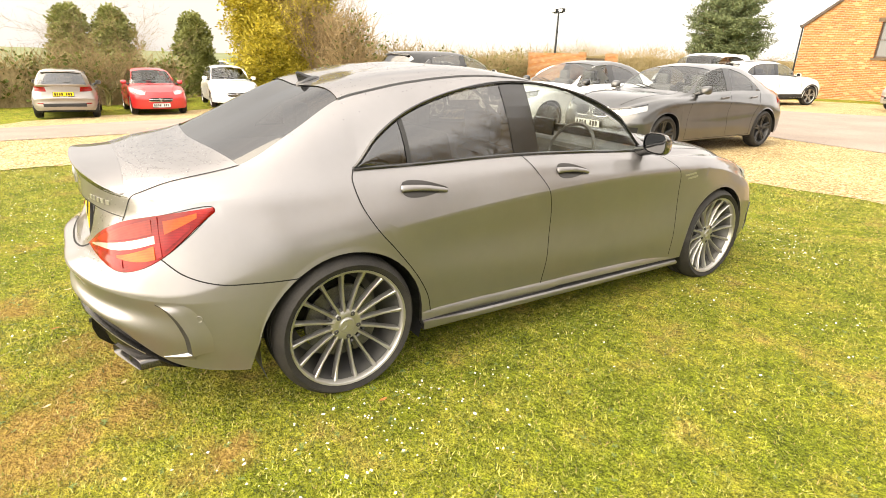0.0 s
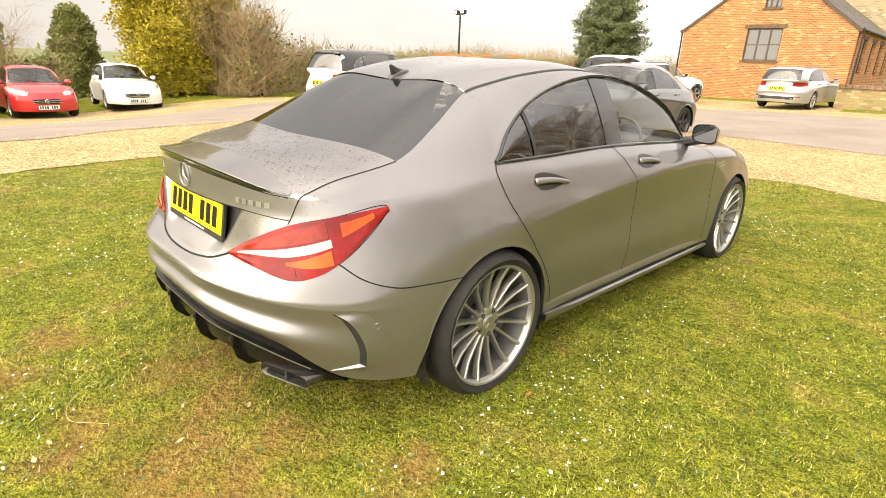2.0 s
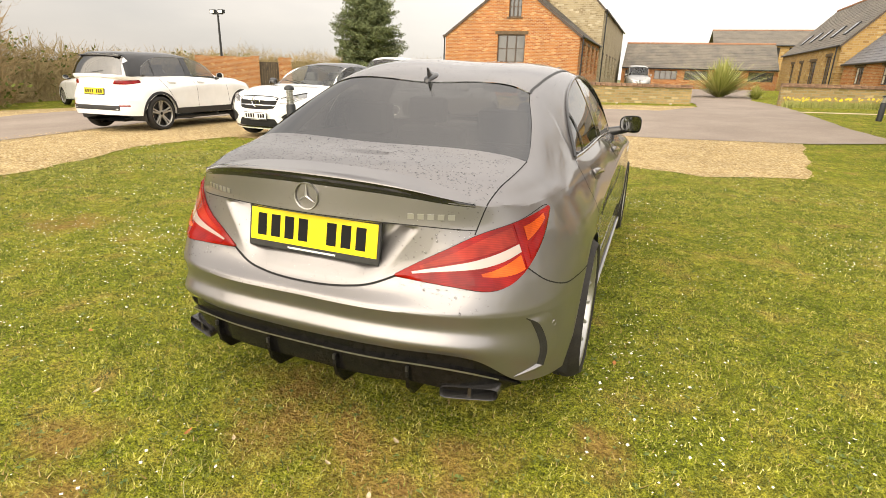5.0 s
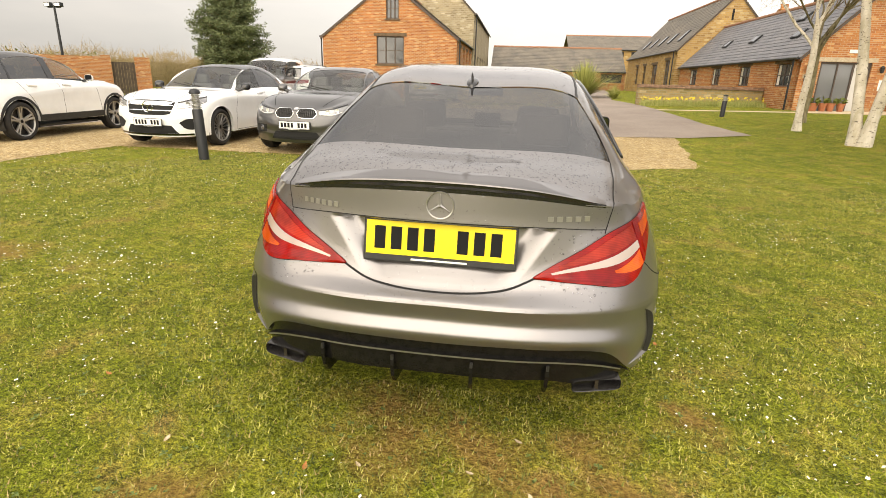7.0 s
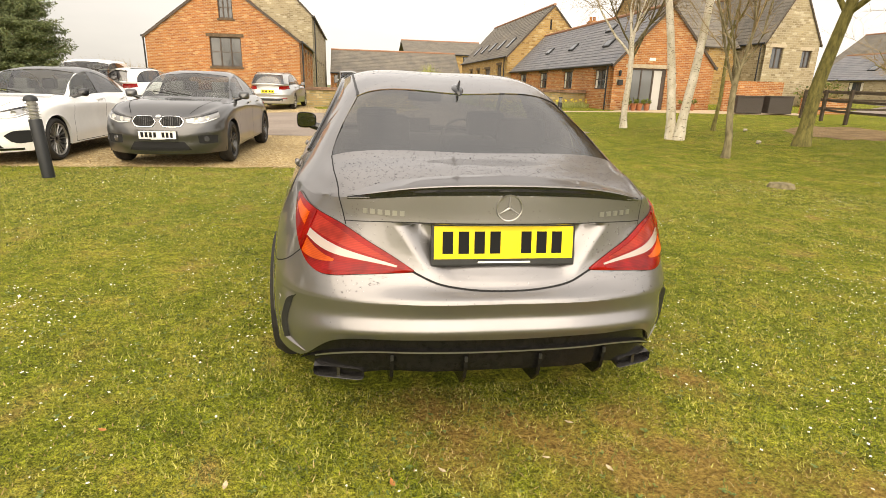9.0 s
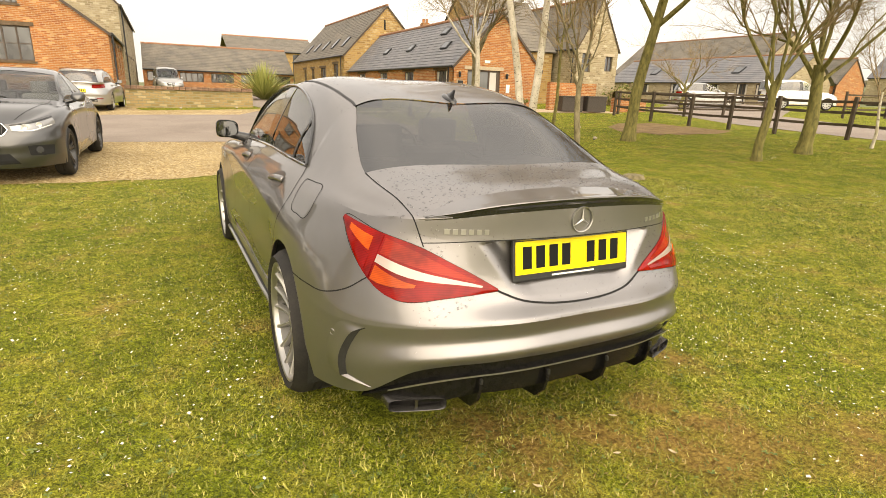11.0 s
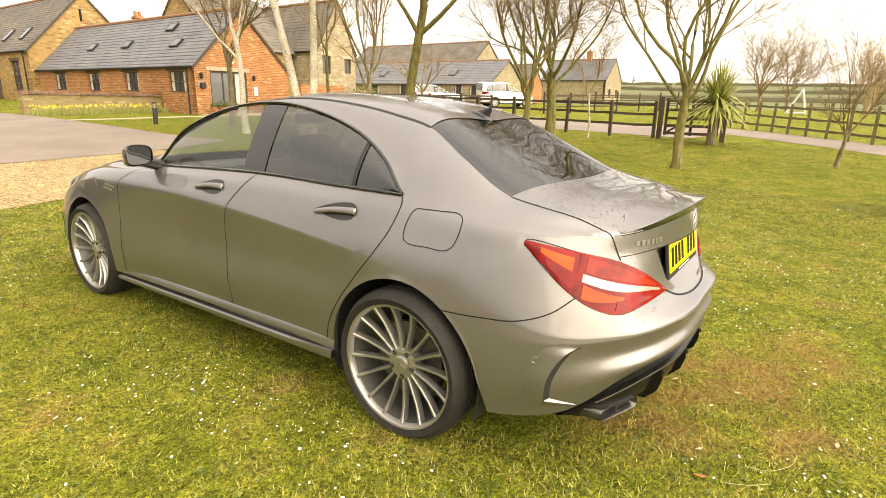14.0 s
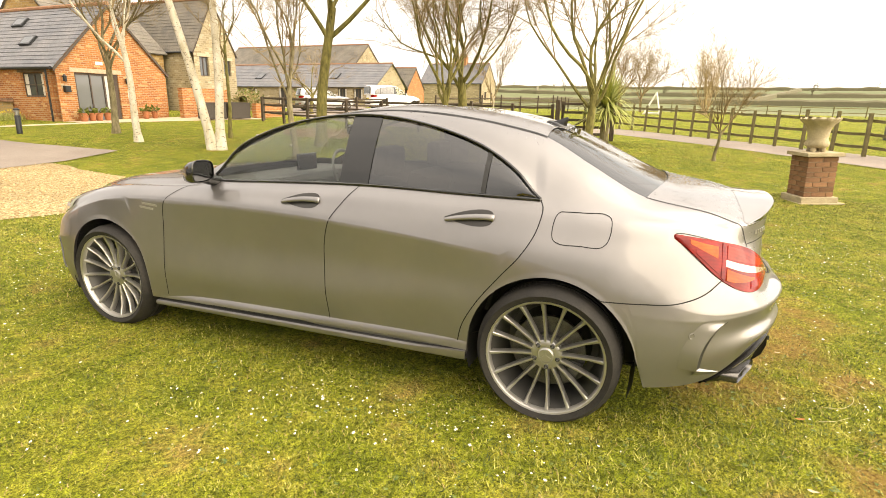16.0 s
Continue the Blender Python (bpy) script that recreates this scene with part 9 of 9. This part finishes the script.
def scatter_mesh(name, verts, faces, materials, picks=None):
    me = bpy.data.meshes.new(name)
    n, k = len(faces), faces.shape[1]
    me.vertices.add(len(verts))
    me.vertices.foreach_set("co", verts.astype(np.float32).ravel())
    me.loops.add(n * k)
    me.loops.foreach_set("vertex_index", faces.astype(np.int32).ravel())
    me.polygons.add(n)
    me.polygons.foreach_set("loop_start", np.arange(0, n * k, k, dtype=np.int32))
    for m in materials:
        me.materials.append(m)
    if picks is not None:
        me.polygons.foreach_set("material_index", picks.astype(np.int32))
    me.update(calc_edges=True)
    return me


rng = np.random.default_rng(4)
M["blade"] = leaf("grass_blade", (0.083, 0.110, 0.012), (0.29, 0.29, 0.054))
# shaded copy of the blade colour, for the dark between tufts
M["dark_blade"] = leaf("shaded_blade", (0.024, 0.042, 0.007), (0.098, 0.122, 0.020))
M["pale_blade"] = leaf("pale_grass_blade", (0.275, 0.275, 0.046), (0.53, 0.495, 0.14))
M["straw"] = leaf("dry_straw", (0.26, 0.17, 0.06), (0.44, 0.33, 0.14))
COUNT = 1150000
r = np.where(np.arange(COUNT) < 800000, 7.5 * rng.random(COUNT) ** 0.6, 6.5 + 9.0 * rng.random(COUNT) ** 0.9)
a = rng.random(COUNT) * 2 * np.pi
gx_, gy_ = r * np.cos(a), r * np.sin(a) - 0.4
jx_, jy_ = gx_ + rng.normal(0, 0.07, len(gx_)), gy_ + rng.normal(0, 0.07, len(gx_))
keep = ~in_shape(jx_, jy_, GRAVEL) & ~((np.abs(gx_) < 0.62) & (gy_ > -0.5) & (gy_ < 3.3))
keep &= ~in_shape(jx_, jy_, ROAD) & ~in_shape(gx_, gy_, TRACK) & (gx_ > -7.5) & (gy_ < 15)
bare = patchy(gx_, gy_, 0.7)
spots = BARE
near_bare = np.zeros(COUNT)
for sx_, sy_, sr_ in spots:
    near_bare = np.maximum(near_bare, np.clip(1 - np.hypot(gx_ - sx_, (gy_ - sy_) * 1.2) / sr_, 0, 1))
keep &= rng.random(COUNT) > np.clip((bare - 0.72) * 2.2, 0, 0.6) + near_bare * 0.85
gx_, gy_, bare, near_bare = gx_[keep], gy_[keep], bare[keep], near_bare[keep]
n = len(gx_)
h = (0.006 + 0.012 * rng.random(n)) * (1.15 - 0.5 * bare) * (1 + 0.5 * (rng.random(n) < 0.06))
lean = rng.random(n) * 2 * np.pi
amount = h * rng.uniform(0.5, 2.0, n)
wdt = rng.uniform(0.0014, 0.0034, n) * np.clip(np.hypot(gx_, gy_) / 3.2, 1, 4.5)
gzv = ground_z(gx_, gy_)
tx, ty = np.cos(lean + 1.57) * wdt, np.sin(lean + 1.57) * wdt
P = np.empty((n, 3, 3), np.float32)
P[:, 0] = np.stack([gx_ - tx, gy_ - ty, gzv - 0.003], 1)
P[:, 1] = np.stack([gx_ + tx, gy_ + ty, gzv - 0.003], 1)
P[:, 2] = np.stack([gx_ + np.cos(lean) * amount, gy_ + np.sin(lean) * amount, gzv + h], 1)
def cell(k, q):
    """A random number for each small square of the lawn."""
    h = (np.floor(gx_ / k).astype(np.int64) * 73856093) ^ (np.floor(gy_ / k).astype(np.int64) * 19349663) ^ (q * 83492791)
    h = ((h ^ (h >> 13)) * 1274126177) & 0x7FFFFFFF
    return ((h ^ (h >> 16)) & 0xFFFF) / 65535.0


# low tufts get the shaded blade colour, high ones the pale
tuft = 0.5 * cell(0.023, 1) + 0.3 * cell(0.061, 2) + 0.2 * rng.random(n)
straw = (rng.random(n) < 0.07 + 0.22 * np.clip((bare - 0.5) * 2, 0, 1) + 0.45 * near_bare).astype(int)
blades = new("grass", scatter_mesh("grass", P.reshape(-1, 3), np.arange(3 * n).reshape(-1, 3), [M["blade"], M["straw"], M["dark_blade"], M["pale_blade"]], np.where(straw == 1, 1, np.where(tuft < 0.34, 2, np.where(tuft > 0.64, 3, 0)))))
tagged(blades, "short mown lawn grass with moss and dry stalks", "grass", kind="stuff")

# daisies: a ring of petals each
M["daisy"] = mat("daisy_petal", (0.72, 0.71, 0.62), 0.7)
N = 11000
cx_, cy_ = rng.normal(0, 1, 420) * 4.2, rng.normal(0, 1, 420) * 4.0
pick = rng.integers(0, 420, N)
dx_, dy_ = cx_[pick] + rng.normal(0, 0.22, N), cy_[pick] + rng.normal(0, 0.22, N)
keep = ~in_shape(dx_, dy_, GRAVEL) & ~((np.abs(dx_) < 0.95) & (dy_ > -1.0) & (dy_ < 3.7)) & (dy_ < 7.0) & (dx_ > -7.2)
dx_, dy_ = dx_[keep], dy_[keep]
n = len(dx_)
rad = rng.uniform(0.0028, 0.0074, n) * np.where(rng.random(n) < 0.10, 1.35, 1.0)
z0 = ground_z(dx_, dy_) + rng.uniform(0.007, 0.014, n)
tilt = rng.normal(0, 0.28, (n, 2))
ang = np.arange(8) * np.pi / 4
V = np.empty((n, 9, 3), np.float32)
for i, q in enumerate(ang):
    rr = rad * (1.0 if i % 2 == 0 else 0.72)
    ox, oy = rr * np.cos(q), rr * np.sin(q)
    V[:, i] = np.stack([dx_ + ox, dy_ + oy, z0 + ox * tilt[:, 0] + oy * tilt[:, 1]], 1)
V[:, 8] = np.stack([dx_, dy_, z0 + 0.002], 1)
base = (np.arange(n) * 9)[:, None]
F = np.concatenate([np.stack([base[:, 0] + i, base[:, 0] + (i + 1) % 8, base[:, 0] + 8], 1) for i in range(8)])
daisies = new("daisies", scatter_mesh("daisies", V.reshape(-1, 3), F, [M["daisy"]]))
tagged(daisies, "small white daisies in the lawn", "flowers", kind="stuff")

# broad-leaved weeds and moss rosettes between the blades
M["weed"] = leaf("lawn_weed_leaf", (0.055, 0.10, 0.022), (0.20, 0.25, 0.07))
N = 2600
wx_, wy_ = rng.normal(0, 1, N) * 2.6, rng.normal(-0.4, 1, N) * 2.4 - 0.3
keep = ~in_shape(wx_, wy_, GRAVEL) & ~((np.abs(wx_) < 0.85) & (wy_ > -0.7) & (wy_ < 3.5)) & (wx_ > -5)
wx_, wy_ = wx_[keep], wy_[keep]
n = len(wx_)
V = np.empty((n, 6, 4, 3), np.float32)
size = rng.uniform(0.006, 0.017, n)
zw = ground_z(wx_, wy_) + rng.uniform(0.004, 0.011, n)
for i in range(6):
    q = i * 1.047 + rng.random(n) * 0.9
    c, d = np.cos(q), np.sin(q)
    ln = size * rng.uniform(0.6, 1.25, n)
    wd = ln * rng.uniform(0.22, 0.36, n)
    up = ln * rng.uniform(0.0, 0.45, n)
    V[:, i, 0] = np.stack([wx_, wy_, zw], 1)
    V[:, i, 1] = np.stack([wx_ + c * ln * 0.6 - d * wd, wy_ + d * ln * 0.6 + c * wd, zw + up], 1)
    V[:, i, 2] = np.stack([wx_ + c * ln, wy_ + d * ln, zw + up * 0.7], 1)
    V[:, i, 3] = np.stack([wx_ + c * ln * 0.6 + d * wd, wy_ + d * ln * 0.6 - c * wd, zw + up], 1)
weeds = new("lawn_weeds", scatter_mesh("lawn_weeds", V.reshape(-1, 3), np.arange(n * 24).reshape(-1, 4), [M["weed"]]))
tagged(weeds, "small broad-leaved weeds in the lawn", "weeds", kind="stuff")

# long pale stalks and a few dry leaves on the grass behind the car
M["stalk"] = mat("pale_stalk", (0.46, 0.42, 0.22), 0.7)
for pts in ([(-.233, -1.22), (-.218, -1.289), (-.144, -1.351), (-.075, -1.373), (-.012, -1.367), (.044, -1.316), (.095, -1.268)], [(-.388, -1.168), (-.351, -1.241), (-.291, -1.309)]):
    stalk = thing("grass_stalk", "long pale dry grass stalk lying on the lawn", "grass stalk", Matrix.Translation((*pts[0], gz(*pts[0]))), "stalks on the lawn")
    line = spline([(x - pts[0][0], y - pts[0][1], 0.012) for x, y in pts], np.arange(len(pts), dtype=float), np.linspace(0, len(pts) - 1, 20))
    bm = bmesh.new()
    add_tube(bm, [tuple(p) for p in line], 0.0010, 5)
    part("stem", bm, M["stalk"], stalk, smooth=60)
M["dry_leaf"] = rough_mat("dry_leaf", (0.42, 0.31, 0.17), (0.60, 0.50, 0.34), 60, 0.85, 0.001)
M["rust_leaf"] = rough_mat("rust_leaf", (0.38, 0.14, 0.04), (0.52, 0.22, 0.07), 60, 0.85, 0.001)
lrnd = random.Random(77)
for x, y, key in ((.071, -1.451, "dry_leaf"), (.138, -1.507, "dry_leaf"), (-.227, -1.051, "dry_leaf"), (.358, -1.116, "dry_leaf"), (.318, -.837, "dry_leaf"), (1.015, .071, "rust_leaf"), (-.401, -1.089, "rust_leaf"),
                  (-1.455, -.669, "rust_leaf"), (-.941, -1.034, "dry_leaf"), (.154, -1.031, "dry_leaf")):
    fallen = thing("fallen_leaf", "small curled %s dry leaf on the lawn" % ("russet" if key == "rust_leaf" else "pale"), "leaf", Matrix.Translation((x, y, gz(x, y) + 0.010)) @ Matrix.Rotation(lrnd.uniform(0, 6.28), 4, "Z"), "leaves on the lawn")
    bm = bmesh.new()
    L = lrnd.uniform(0.013, 0.022)
    rows = []
    for u in np.linspace(0, 1, 7):
        w = 0.42 * L * math.sin(math.pi * min(0.97, max(0.04, u)) ** 0.8)
        rows.append([bm.verts.new((v * w, (u - 0.5) * 2 * L, 0.35 * abs(v) * w + 0.25 * L * (u - 0.5) ** 2 * 4)) for v in (-1, -0.4, 0.4, 1)])
    grid_faces(bm, rows)
    part("blade", bm, M[key], fallen, smooth=60)

# loose stones along the nearest gravel
M["pebble"] = leaf("gravel_stone", (0.26, 0.16, 0.06), (0.62, 0.47, 0.24))
N = 26000
px_, py_ = rng.uniform(-10.5, 4.0, N), rng.uniform(-6, 11.2, N)
keep = in_shape(px_ + rng.normal(0, 0.14, N), py_ + rng.normal(0, 0.14, N), GRAVEL)
px_, py_ = px_[keep], py_[keep]
n = len(px_)
rad = rng.uniform(0.008, 0.022, n)
z0 = ground_z(px_, py_) + 0.010
rot = rng.random(n) * 6.28
V = np.empty((n, 6, 3), np.float32)
for i in range(5):
    q = rot + i * 1.2566
    V[:, i] = np.stack([px_ + rad * np.cos(q), py_ + rad * np.sin(q) * 0.8, z0], 1)
V[:, 5] = np.stack([px_, py_, z0 + rad * 0.7], 1)
base = np.arange(n) * 6
F = np.concatenate([np.stack([base + i, base + (i + 1) % 5, base + 5], 1) for i in range(5)])
stones = new("gravel_stones", scatter_mesh("gravel_stones", V.reshape(-1, 3), F, [M["pebble"]]))
tagged(stones, "loose golden gravel stones", "gravel", kind="stuff")
